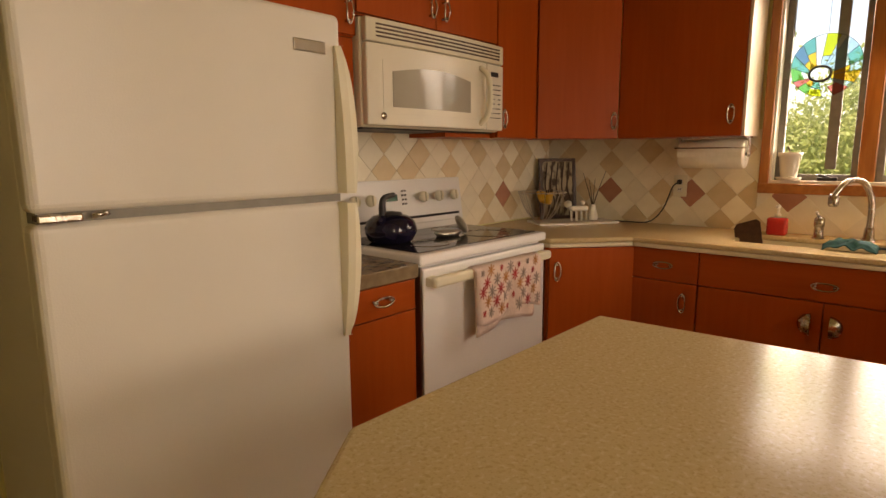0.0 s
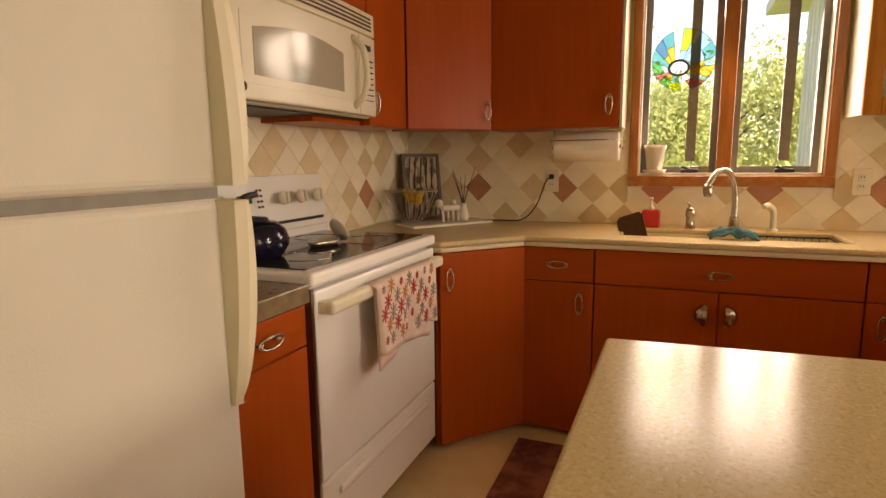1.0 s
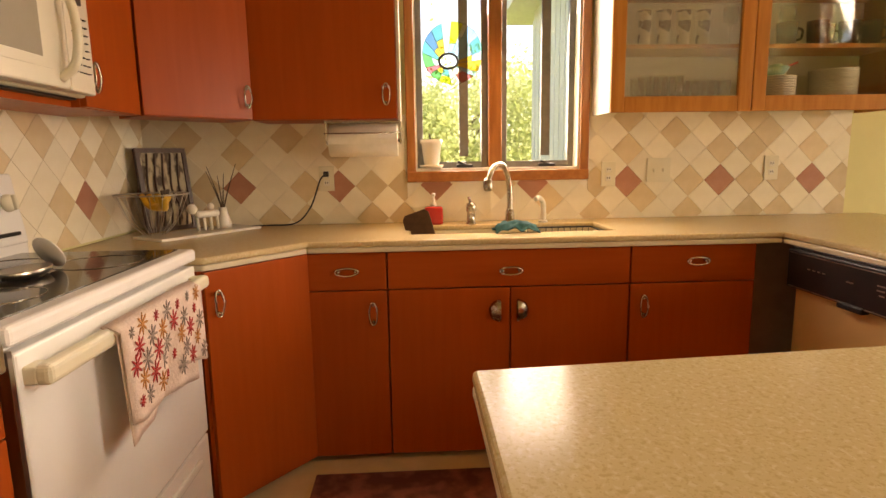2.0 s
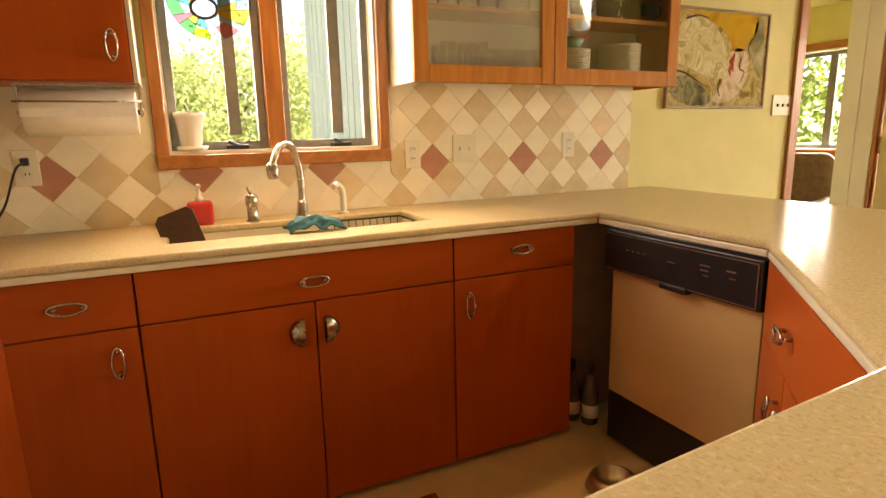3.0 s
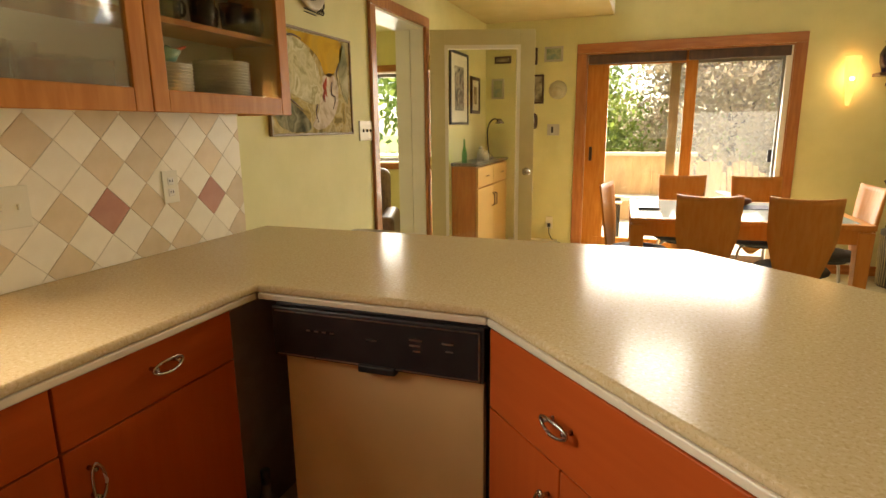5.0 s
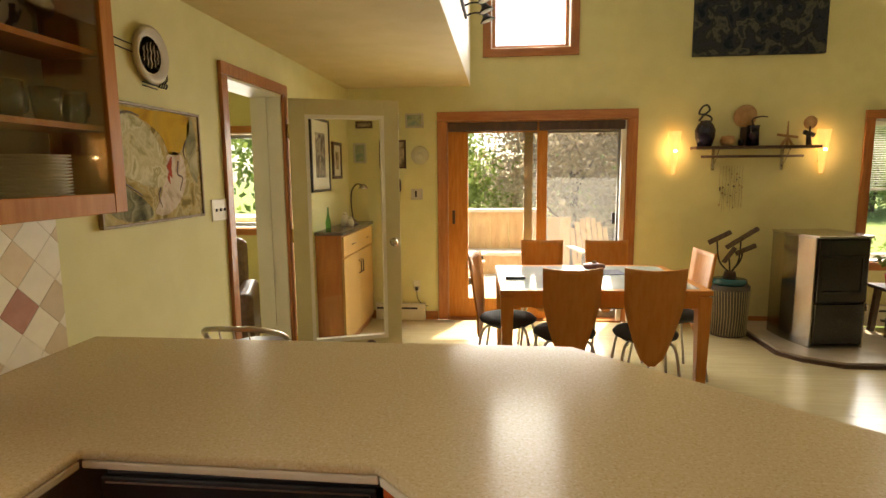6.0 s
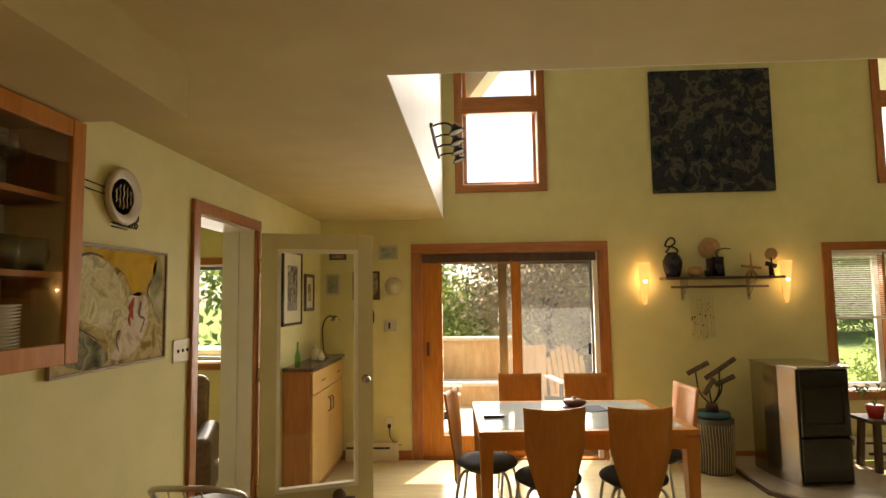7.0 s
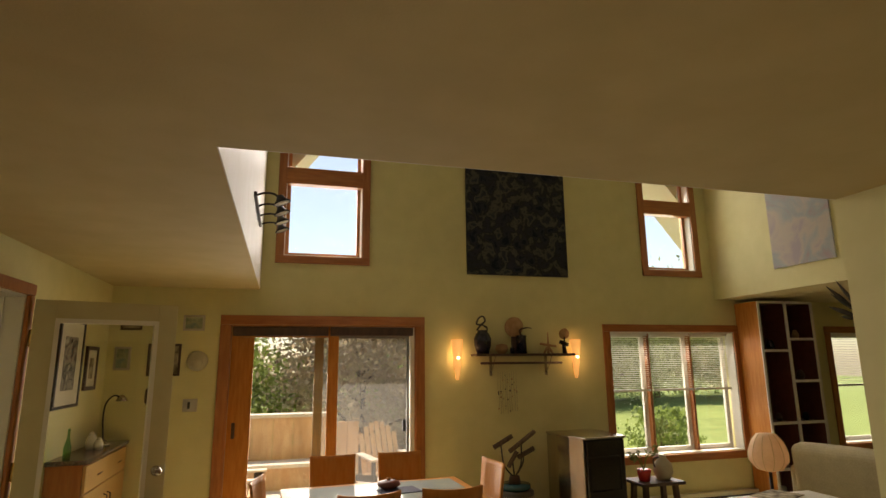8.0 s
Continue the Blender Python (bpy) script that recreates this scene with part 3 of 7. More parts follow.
EAST_FACE = 2.733
FACE_E = lambda y: Matrix.Translation((EAST_FACE, y, 0)) @ pose(0, 0, 0, 0, 0, -90)
KICK = material("toe_kick", (0.16, 0.09, 0.045), 0.6, other=(0.20, 0.12, 0.06), scale=12, bump=0.05)
ZT, ZB, ZD = 0.845, 0.022, 0.698


def base_unit(name, m, w, label, fronts, d=0.575, top=0.848):
    c = cabinet(name, m, w, d, ZB, top, label, "kitchen base cabinets")
    part("toe_kick", box(0, w, 0.055, d, 0.0, ZB), KICK, c)
    for f in fronts:
        front(c, *f)
    return c


g = 0.002
base_unit("base_cabinet", FACE_E(2.360), 0.300, "cherry base cabinet with one drawer and a door", [
    ("drawer", g, 0.300 - g, ZD + g, ZT, CHERRY_H, (0.15, 0.775, False, "oval")), ("door", g, 0.300 - g, ZB, ZD - g, CHERRY, (0.245, 0.61, True, "oval"))])
base_unit("sink_cabinet", FACE_E(2.058), 0.946, "wide cherry sink cabinet with two doors", [
    ("drawer", g, 0.946 - g, ZD + g, ZT, CHERRY_H, (0.473, 0.765, False, "oval")),
    ("door", g, 0.472, ZB, ZD - g, CHERRY, (0.435, 0.605, "l", "disc")), ("door", 0.476, 0.946 - g, ZB, ZD - g, CHERRY, (0.50, 0.605, "r", "disc"))], top=0.66)
part("front_rail", box(2.734, 2.76, 1.115, 2.055, 0.66, 0.847), CHERRY, bpy.data.objects["sink_cabinet"])
bpy.data.objects["front_rail"].matrix_parent_inverse = bpy.data.objects["sink_cabinet"].matrix_basis.inverted()
base_unit("base_cabinet", FACE_E(1.11), 0.503, "cherry base cabinet beside the dishwasher gap", [
    ("drawer", g, 0.503 - g, ZD + g, ZT, CHERRY_H, (0.26, 0.785, False, "oval")), ("door", g, 0.503 - g, ZB, ZD - g, CHERRY, (0.05, 0.61, True, "oval"))])
# corner unit with its slanting door
dv = Vector((2.733 - 2.395, 2.366 - 2.648))
ang = math.degrees(math.atan2(dv.y, dv.x))
corner = base_unit("corner_cabinet", pose(2.395, 2.648, 0, 0, 0, ang), dv.length - 0.004, "cherry corner base cabinet with a slanting door", [
    ("door", 0.012, dv.length - 0.008, ZB, ZT, CHERRY, (0.045, 0.74, True, "oval"))], d=0.30)
# small unit left of the range
small = base_unit("drawer_cabinet", pose(1.19, 2.675, 0), 0.342, "narrow cherry cabinet between fridge and range", [
    ("drawer", g, 0.338, 0.735 + g, ZT, CHERRY_H, (0.17, 0.797, False, "oval")), ("door", g, 0.338, ZB, 0.735 - g, CHERRY)], d=0.505)
solid("worktop", prism([(1.14, 2.645), (1.538, 2.645), (1.538, 3.185), (1.14, 3.185)], 0.850, 0.90, 0.004), material("bronze_worktop", (0.17, 0.12, 0.07), 0.25, other=(0.23, 0.17, 0.10), scale=30, gloss_var=0.05), "small bronze-brown worktop beside the range", "worktop")
# peninsula: slanting drawers, end leg and back panels
p0, p1 = Vector((1.985, 0.520)), Vector((1.405, 1.118))
dv2 = p0 - p1
ang2 = math.degrees(math.atan2(dv2.y, dv2.x)) + 180
w2 = dv2.length
pen = base_unit("peninsula_cabinet", pose(p0.x, p0.y, 0, 0, 0, ang2), w2, "slanting cherry peninsula cabinet with drawer and two doors", [
    ("drawer", g, w2 - g, ZD - 0.06 + g, ZT, CHERRY_H, (0.30, 0.74, False, "oval")),
    ("door", g, 0.295, ZB, ZD - 0.06 - g, CHERRY, (0.262, 0.53, True, "oval")), ("door", 0.299, w2 - g, ZB, ZD - 0.06 - g, CHERRY, (0.335, 0.53, True, "oval"))], d=0.30)
solid("counter_plinth", joined(prism([(0.72, 1.80), (0.72, 0.85), (1.60, 0.02), (3.28, 0.02), (3.28, 0.06), (1.62, 0.06), (0.78, 0.87), (1.34, 1.14), (1.34, 1.80)], 0.0, 0.848)), CHERRY, "cherry panelled peninsula base under the worktop", "cabinet")
structure("trim", box(2.86, 2.875, 0.06, 0.62, 0.0, 0.848), material("brown_filler", (0.36, 0.25, 0.20), 0.6, other=(0.42, 0.30, 0.24), scale=12, bump=0.1), "dark brown filler panel in the corner gap")

WORKTOP = [(3.298, -0.335), (1.505, -0.335), (0.46, 0.665), (0.46, 1.775), (0.60, 1.878), (1.372, 1.872), (1.424, 1.13), (2.008, 0.533), (2.688, 0.522), (2.692, 2.352), (2.394, 2.622), (2.394, 3.193), (3.298, 3.193)]
SINK = [(2.85, 1.125), (3.145, 1.125), (3.145, 1.965), (2.85, 1.965)]
wt = solid("worktop", prism(WORKTOP, 0.868, 0.892, holes=[SINK]), COUNTER, "beige speckled worktop running round the kitchen into a peninsula", "worktop")
md = wt.modifiers.new("edge", "BEVEL")
md.width, md.segments, md.limit_method, md.angle_limit = 0.009, 3, "ANGLE", radians(30)


BAND = material("cream_edge_band", (0.66, 0.58, 0.42), 0.3, other=(0.70, 0.62, 0.46), scale=20, gloss_var=0.05)
ring = WORKTOP[1:12]
for a, b in zip(ring, ring[1:]):
    u = Vector(b) - Vector(a)
    m_ = Matrix.Translation((a[0], a[1], 0)) @ pose(0, 0, 0, 0, 0, math.degrees(math.atan2(u.y, u.x)))
    part("edge_band", moved(box(0.0, u.length, -0.07, -0.0015, 0.8485, 0.8675, 0.004), m_), BAND, wt, "paler lower edge band")
sink = thing("sink", (2.9975, 1.545, 0.89), "cream undermount sink basin set in the worktop", "sink")
SINKMAT = material("cream_sink", (0.68, 0.60, 0.42), 0.2, other=(0.72, 0.64, 0.47), scale=6, gloss_var=0.05)
part("basin", joined(box(-0.160, 0.160, -0.4335, 0.4335, -0.20, -0.185), box(-0.160, -0.1485, -0.4335, 0.4335, -0.185, -0.0225), box(0.1485, 0.160, -0.4335, 0.4335, -0.185, -0.0225),
                     box(-0.1485, 0.1485, -0.4335, -0.4215, -0.185, -0.0225), box(-0.1485, 0.1485, 0.4215, 0.4335, -0.185, -0.0225)), SINKMAT, sink)
part("divider", box(-0.1385, 0.1385, 0.02, 0.045, -0.185, -0.05, 0.005), SINKMAT, sink)
part("drain", moved(lathe([(0.0, 0), (0.04, 0), (0.04, 0.004), (0.0, 0.005)], 16), Matrix.Translation((0, -0.2, -0.185))), CHROME, sink)
rack = thing("dish_rack", (3.0, 1.275, 0.72), "black wire rack lying in the sink", "rack")
part("frame", tube([(-0.12, -0.13, 0.155), (0.12, -0.13, 0.155), (0.12, 0.2, 0.155), (-0.12, 0.2, 0.155)], 0.004, 6, closed=True), BLACK, rack)
for k in range(12):
    y = -0.12 + k * 0.028
    part("wire", tube([(-0.12, y, 0.155), (-0.11, y, 0.0), (0.11, y, 0.0), (0.12, y, 0.155)], 0.002, 5), BLACK, rack)

rl = thing("recessed_light", (3.0, 1.54, 2.157), "recessed warm downlight in the soffit over the sink", "ceiling light")
part("trim_ring", lathe([(0.05, -0.004), (0.072, -0.004), (0.074, -0.001), (0.05, -0.001)], 24), WHITE, rl)
part("lens", lathe([(0.0, -0.003), (0.05, -0.003), (0.05, -0.001), (0.0, -0.001)], 20), material("warm_lens", (1, 0.8, 0.5), 0.5, emit=(1.0, 0.7, 0.35), power=6), rl, "glowing warm lens")

# wall cupboards
def upper(name, m, w, z0, z1, d, label, doors):
    c = cabinet(name, m, w, d, z0, z1, label, "kitchen wall cupboards")
    for f in doors:
        front(c, *f)
    return c


ZU, ZV = 1.36, 2.155
upper("wall_cupboard", pose(2.37, 2.936, 0), 0.345, ZU, ZV, 0.257, "narrow cherry wall cupboard beside the microwave", [("door", 0.003, 0.342, ZU + 0.002, ZV - 0.004, CHERRY, (0.03, 1.45, True, "oval"))])
upper("wall_cupboard", pose(1.515, 2.936, 0), 0.851, 1.785, ZV, 0.257, "cherry cupboard over the microwave", [
    ("door", 0.003, 0.424, 1.79, ZV - 0.004, CHERRY, (0.385, 1.87, True, "oval")), ("door", 0.428, 0.848, 1.79, ZV - 0.004, CHERRY, (0.465, 1.87, True, "oval"))])
upper("wall_cupboard", pose(0.38, 2.936, 0), 1.131, 1.70, ZV, 0.257, "cherry cupboard over the refrigerator", [
    ("door", 0.003, 0.56, 1.705, ZV - 0.004, CHERRY, (0.52, 1.78, True, "oval")), ("door", 0.565, 1.128, 1.705, ZV - 0.004, CHERRY, (1.085, 1.78, True, "oval"))])
solid("filler_panel", box(2.04, 2.368, 2.96, 3.186, 1.36, 1.378), CHERRY, "cherry filler board under the microwave", "panel")
solid("filler_panel", box(1.14, 1.512, 2.94, 3.19, 1.36, 1.698), CHERRY, "cherry filler panel between refrigerator and microwave", "panel")
dv3 = Vector((3.035 - 2.72, 2.617 - 2.922))
upper("wall_cupboard", pose(2.72, 2.922, 0, 0, 0, math.degrees(math.atan2(dv3.y, dv3.x))), dv3.length, ZU, ZV, 0.2, "slanting cherry corner wall cupboard", [
    ("door", 0.004, dv3.length - 0.004, ZU + 0.002, ZV - 0.004, CHERRY, (dv3.length - 0.035, 1.45, True, "oval"))])
ue = upper("wall_cupboard", Matrix.Translation((3.055, 2.615, 0)) @ pose(0, 0, 0, 0, 0, -90), 0.605, ZU, ZV, 0.244, "cherry wall cupboard beside the window", [
    ("door", 0.003, 0.602, ZU + 0.002, ZV - 0.004, CHERRY, (0.56, 1.46, True, "oval"))])
part("end_panel", box(0.606, 0.618, -0.018, 0.243, ZU, ZV), material("white_gloss_panel", (0.62, 0.50, 0.36), 0.3, other=(0.66, 0.54, 0.40), scale=5), ue, "pale painted end panel")

# glazed cupboard
gc = thing("glazed_cupboard", (0, 0, 0), "oak wall cupboard with three glass doors full of crockery", "cabinet")
GX, GY0, GY1 = 3.055, -0.207, 1.10
# back colour lightened to make up for the little light reaching inside
part("back", box(3.288, 3.298, GY0, GY1, 1.398, ZV), material("lightened_cupboard_back", (0.74, 0.69, 0.55), 0.7, other=(0.78, 0.73, 0.59), scale=10), gc)
part("side", box(GX, 3.287, GY1 - 0.018, GY1, 1.378, ZV), WHITE, gc, "pale end panel")
part("side", box(GX, 3.287, GY0, GY0 + 0.018, 1.378, ZV), OAK, gc)
part("bottom", box(GX, 3.287, GY0 + 0.018, GY1 - 0.018, 1.398, 1.416), WHITE, gc)
part("top", box(GX, 3.287, GY0 + 0.018, GY1 - 0.018, ZV - 0.018, ZV), OAK, gc)
for z in (1.645, 1.885):
    part("shelf", box(GX + 0.02, 3.287, GY0 + 0.02, GY1 - 0.02, z, z + 0.018), OAK, gc)
for d0, d1 in ((GY0, 0.477), (0.481, GY1)):
    fr = part("door", box(GX - 0.022, GX - 0.001, d0, d0 + 0.06, 1.376, ZV - 0.004, 0.003), OAK, gc, "glazed oak door")
    part("stile", box(GX - 0.022, GX - 0.001, d1 - 0.06, d1, 1.376, ZV - 0.004, 0.003), OAK, fr)
    part("rail", box(GX - 0.021, GX - 0.002, d0 + 0.06, d1 - 0.06, 1.376, 1.442, 0.003), OAK, fr)
    part("rail", box(GX - 0.021, GX - 0.002, d0 + 0.06, d1 - 0.06, ZV - 0.062, ZV - 0.004, 0.003), OAK, fr)
    part("pane", box(GX - 0.014, GX - 0.010, d0 + 0.055, d1 - 0.055, 1.438, ZV - 0.06), CAB_GLASS if d0 < 0 else CAB_VEILED, fr).visible_shadow = False
# ---------------------------------------------------------------- appliances
fridge = thing("refrigerator", (0.385, 2.5, 0), "off-white two-door top-freezer refrigerator", "refrigerator")
FW = 0.724
part("body", box(0.005, FW - 0.005, 0.075, 0.66, 0.03, 1.63, 0.01), APPLIANCE, fridge)
part("kick_grille", box(0.02, FW - 0.02, 0.05, 0.08, 0.02, 0.12), CREAM_PLASTIC, fridge)
fz = part("freezer_door", box(0, FW, 0, 0.07, 1.175, 1.64, 0.018, 4), APPLIANCE, fridge)
fd = part("fridge_door", box(0, FW, 0, 0.07, 0.13, 1.158, 0.018, 4), APPLIANCE, fridge)
part("gasket", box(0.012, FW - 0.012, 0.012, 0.072, 1.156, 1.177), material("grey_gasket", (0.22, 0.21, 0.19), 0.6, other=(0.26, 0.25, 0.22), scale=20), fridge)
part("hinge", joined(box(0.01, 0.085, -0.008, 0.03, 1.158, 1.175, 0.004), rod((0.1, -0.004, 1.167), (0.13, -0.004, 1.172), 0.006)), CHROME, fridge, "chrome middle hinge")
part("badge", box(FW - 0.15, FW - 0.055, -0.006, 0.002, 1.535, 1.565, 0.003), STEEL, fz, "blank metal badge")


def fridge_handle(z0, z1, wide_low):
    b = bmesh.new()
    rows = []
    for t in np.linspace(0, 1, 12):
        z = z0 + (z1 - z0) * t
        f = (1 - t) if wide_low else t
        w = 0.022 + 0.014 * math.sin(math.pi * min(1, f * 1.05)) ** 0.7
        if f > 0.9:
            w *= 0.45 + 0.55 * (1 - f) / 0.1
        d = 0.05 * (1 - 0.72 * f ** 2.4)
        rows.append([b.verts.new(p) for p in ((FW - 0.028, 0.004, z), (FW - 0.030, -d * 0.8, z), (FW - 0.012, -d, z), (FW - 0.028 + w, -d, z), (FW - 0.026 + w, -d * 0.3, z), (FW - 0.004, 0.03, z))])
    for p, q in zip(rows, rows[1:]):
        for k in range(6):
            b.faces.new((p[k], p[(k + 1) % 6], q[(k + 1) % 6], q[k]))
    b.faces.new(rows[0][::-1])
    b.faces.new(rows[-1])
    bmesh.ops.recalc_face_normals(b, faces=b.faces)
    bmesh.ops.bevel(b, geom=[e for e in b.edges if e.calc_face_angle(0) > 0.7], offset=0.003, segments=2, affect="EDGES", clamp_overlap=True)
    return b


part("handle", fridge_handle(1.18, 1.56, False), CREAM_PLASTIC, fz, "cream moulded handle")
part("handle", fridge_handle(0.78, 1.155, True), CREAM_PLASTIC, fd, "cream moulded handle")

stove = thing("range", (1.547, 2.655, 0), "white electric range with a black glass cooktop", "range")
SW = 0.845
part("body", box(0.004, SW - 0.004, 0.03, 0.525, 0.06, 0.885), ENAMEL, stove)
part("side_trim", box(0.0, 0.012, -0.006, 0.06, 0.06, 0.88), STEEL, stove, "metal side strip")
door = part("oven_door", box(0.016, SW - 0.006, -0.006, 0.03, 0.315, 0.872, 0.006), ENAMEL, stove)
part("handle", joined(box(0.03, SW - 0.02, -0.055, -0.020, 0.805, 0.845, 0.012, 3), box(0.03, 0.075, -0.03, 0.0, 0.808, 0.842, 0.004), box(SW - 0.065, SW - 0.02, -0.03, 0.0, 0.808, 0.842, 0.004)), CREAM_PLASTIC, door, "cream bar handle")
part("drawer", joined(box(0.016, SW - 0.006, -0.004, 0.03, 0.065, 0.307, 0.006), box(0.10, SW - 0.09, -0.016, 0.0, 0.235, 0.262, 0.008)), ENAMEL, stove)
for x in (0.06, SW - 0.06):
    part("foot", moved(lathe([(0.018, 0.0), (0.018, 0.02), (0.01, 0.02), (0.01, 0.062)], 12), Matrix.Translation((x, 0.06, 0))), BLACK, stove)
part("cooktop_rim", prism([(0, -0.012), (SW, -0.012), (SW, 0.525), (0, 0.525)], 0.885, 0.925, 0.012, 3, ), ENAMEL, stove)
ck = part("cooktop", box(0.035, SW - 0.035, 0.03, 0.50, 0.9255, 0.9285), BLACK_GLASS, stove)
for x, y, r in ((0.22, 0.16, 0.09), (0.61, 0.16, 0.11), (0.22, 0.39, 0.10), (0.61, 0.39, 0.085)):
    part("burner_ring", moved(tube([(r * math.cos(a), r * math.sin(a), 0.9292) for a in np.linspace(0, 2 * math.pi, 28, endpoint=False)], 0.0012, 4, closed=True), Matrix.Translation((x, y, 0))), CHROME, ck)
bgd = part("backguard", moved(box(0.0, SW, -0.045, -0.010, 0.0, 0.215, 0.008, 3), Matrix.Translation((0, 0.535, 0.95)) @ pose(0, 0, 0, -8)), ENAMEL, stove)
part("vent_slot", box(0.03, SW - 0.04, 0.486, 0.497, 0.985, 0.996), BLACK, bgd)
part("backguard_base", box(0.0, SW, 0.495, 0.53, 0.92, 0.985, 0.006), ENAMEL, stove)
part("display", moved(box(0.30, 0.37, -0.004, 0.0, 0.12, 0.15), Matrix.Translation((0, 0.4735, 0.955)) @ pose(0, 0, 0, -8)), material("green_display", (0.02, 0.09, 0.06), 0.2, other=(0.03, 0.12, 0.08), scale=60), bgd, "dark green clock display")
part("buttons", joined(*[moved(box(0.40 + 0.018 * i, 0.41 + 0.018 * i, -0.003, 0.0, 0.10 + 0.02 * k, 0.108 + 0.02 * k), Matrix.Translation((0, 0.4735, 0.955)) @ pose(0, 0, 0, -8)) for i in range(2) for k in range(4)]), IRON, bgd, "small grey button marks")
for x in (0.10, 0.19, 0.52, 0.63, 0.74):
    part("knob", moved(joined(lathe([(0.026, 0), (0.026, 0.008), (0.022, 0.02), (0.0, 0.021)], 20), box(-0.005, 0.005, -0.022, 0.022, 0.012, 0.03, 0.003)), Matrix.Translation((x, 0.472, 1.085)) @ pose(0, 0, 0, 82)), CREAM_PLASTIC, bgd, "cream control knob")

mw = thing("microwave", (1.52, 2.88, 1.385), "white over-range microwave with a curved door", "microwave")
MW, MH = 0.845, 0.39
part("body", box(0.0, MW, 0.03, 0.31, 0.0, MH, 0.008), CREAM_PLASTIC, mw)


def bowed(x0, x1, z0, z1, bow, th, n=14):
    return moved(prism([(x, -bow * math.sin(math.pi * x / MW) ** 0.8 if 0 < x < MW else 0) for x in np.linspace(x0, x1, n)] + [(x1, th), (x0, th)], z0, z1, 0.006), Matrix())


CREAM_ENAMEL = material("cream_enamel", (0.74, 0.70, 0.57), 0.25, other=(0.77, 0.73, 0.61), scale=4, gloss_var=0.04)
CREAM_ENAMEL.node_tree.nodes["Principled BSDF"].inputs["Specular IOR Level"].default_value = 0.3
part("door", bowed(0.004, 0.70, 0.006, 0.30, 0.022, 0.028), CREAM_ENAMEL, mw)
part("control_panel", bowed(0.703, MW - 0.002, 0.006, 0.30, 0.022, 0.028, 6), CREAM_ENAMEL, mw)
gr = part("vent_grille", bowed(0.004, MW - 0.002, 0.304, MH - 0.002, 0.012, 0.028), CREAM_PLASTIC, mw)
for k in range(4):
    part("slot", bowed(0.05, MW - 0.04, 0.322 + 0.014 * k, 0.327 + 0.014 * k, 0.0145, 0.0), BROWN_DARK, gr)


def mw_panel(x0, x1, z0, z1, rise, lift, n=20):
    """A thin panel on the bowed door, its top edge arched by rise."""
    b = bmesh.new()
    cols = []
    for u in np.linspace(0, 1, n):
        x = x0 + (x1 - x0) * u
        y = -0.022 * math.sin(math.pi * x / MW) ** 0.8 - lift
        top = z1 + rise * math.sin(math.pi * u)
        cols.append([b.verts.new(p) for p in ((x, y + lift + 0.002, z0), (x, y, z0), (x, y, top), (x, y + lift + 0.002, top))])
    for p, q in zip(cols, cols[1:]):
        for k in range(3):
            b.faces.new((p[k], q[k], q[k + 1], p[k + 1]))
    b.faces.new(cols[0])
    b.faces.new(cols[-1][::-1])
    bmesh.ops.recalc_face_normals(b, faces=b.faces)
    return b


part("window_surround", mw_panel(0.075, 0.615, 0.05, 0.243, 0.022, 0.0015), CREAM_ENAMEL, mw, "raised white window surround")
wb = mw_panel(0.12, 0.575, 0.075, 0.205, 0.025, 0.003)
part("window", wb, material("mw_window", (0.36, 0.33, 0.26), 0.12, other=(0.38, 0.35, 0.28), scale=9), mw, "grey-tan glossy window")
part("handle", tube(curve([(0.655, -0.012, 0.03), (0.662, -0.05, 0.07), (0.668, -0.06, 0.15), (0.662, -0.05, 0.235), (0.65, -0.012, 0.275)]), 0.012, 10), CREAM_PLASTIC, mw, "curved cream handle")
part("display", box(0.735, 0.79, -0.012, -0.006, 0.245, 0.265), BLACK, mw, "black clock display")
part("buttons", joined(*[box(0.73 + 0.022 * i, 0.742 + 0.022 * i, -0.0115, -0.004, 0.06 + 0.021 * k, 0.0635 + 0.021 * k) for i in range(4) for k in range(8) if k not in (3, 4) or i in (1, 3)]), IRON, mw, "rows of small grey marks")
part("emblem", moved(lathe([(0, 0), (0.014, 0), (0.013, 0.004), (0, 0.005)], 16), Matrix.Translation((0.075, -0.008, 0.04)) @ pose(0, 0, 0, 90)), CHROME, mw, "round chrome emblem")
part("underside", box(0.02, MW - 0.02, 0.05, 0.30, -0.006, 0.0), IRON, mw, "dark filter underside")

dw = thing("dishwasher", Matrix.Translation((2.625, 0.510, 0)) @ pose(0, 0, 0, 0, 0, 180), "old dishwasher with a tan panel and black controls", "dishwasher")
DW = 0.612
part("body", box(0, DW, 0.03, 0.5, 0.0, 0.85), BLACK, dw)
part("panel", box(0.01, DW - 0.008, 0.005, 0.03, 0.212, 0.690, 0.003), material("tan_door_panel", (0.56, 0.375, 0.16), 0.35, other=(0.61, 0.41, 0.19), scale=4, gloss_var=0.05), dw, "tan enamel door panel")
ctl = part("control_panel", box(-0.012, DW, -0.02, 0.03, 0.692, 0.838, 0.004), BLACK, dw)
part("chrome_frame", joined(box(0.0, DW - 0.012, -0.0225, -0.018, 0.697, 0.700), box(0.0, DW - 0.012, -0.0225, -0.018, 0.824, 0.827), box(DW - 0.016, DW - 0.012, -0.0225, -0.018, 0.697, 0.827)), STEEL, ctl, "thin chrome outline")
part("latch", box(0.26, 0.37, -0.03, 0.0, 0.68, 0.702, 0.005), BLACK, dw)
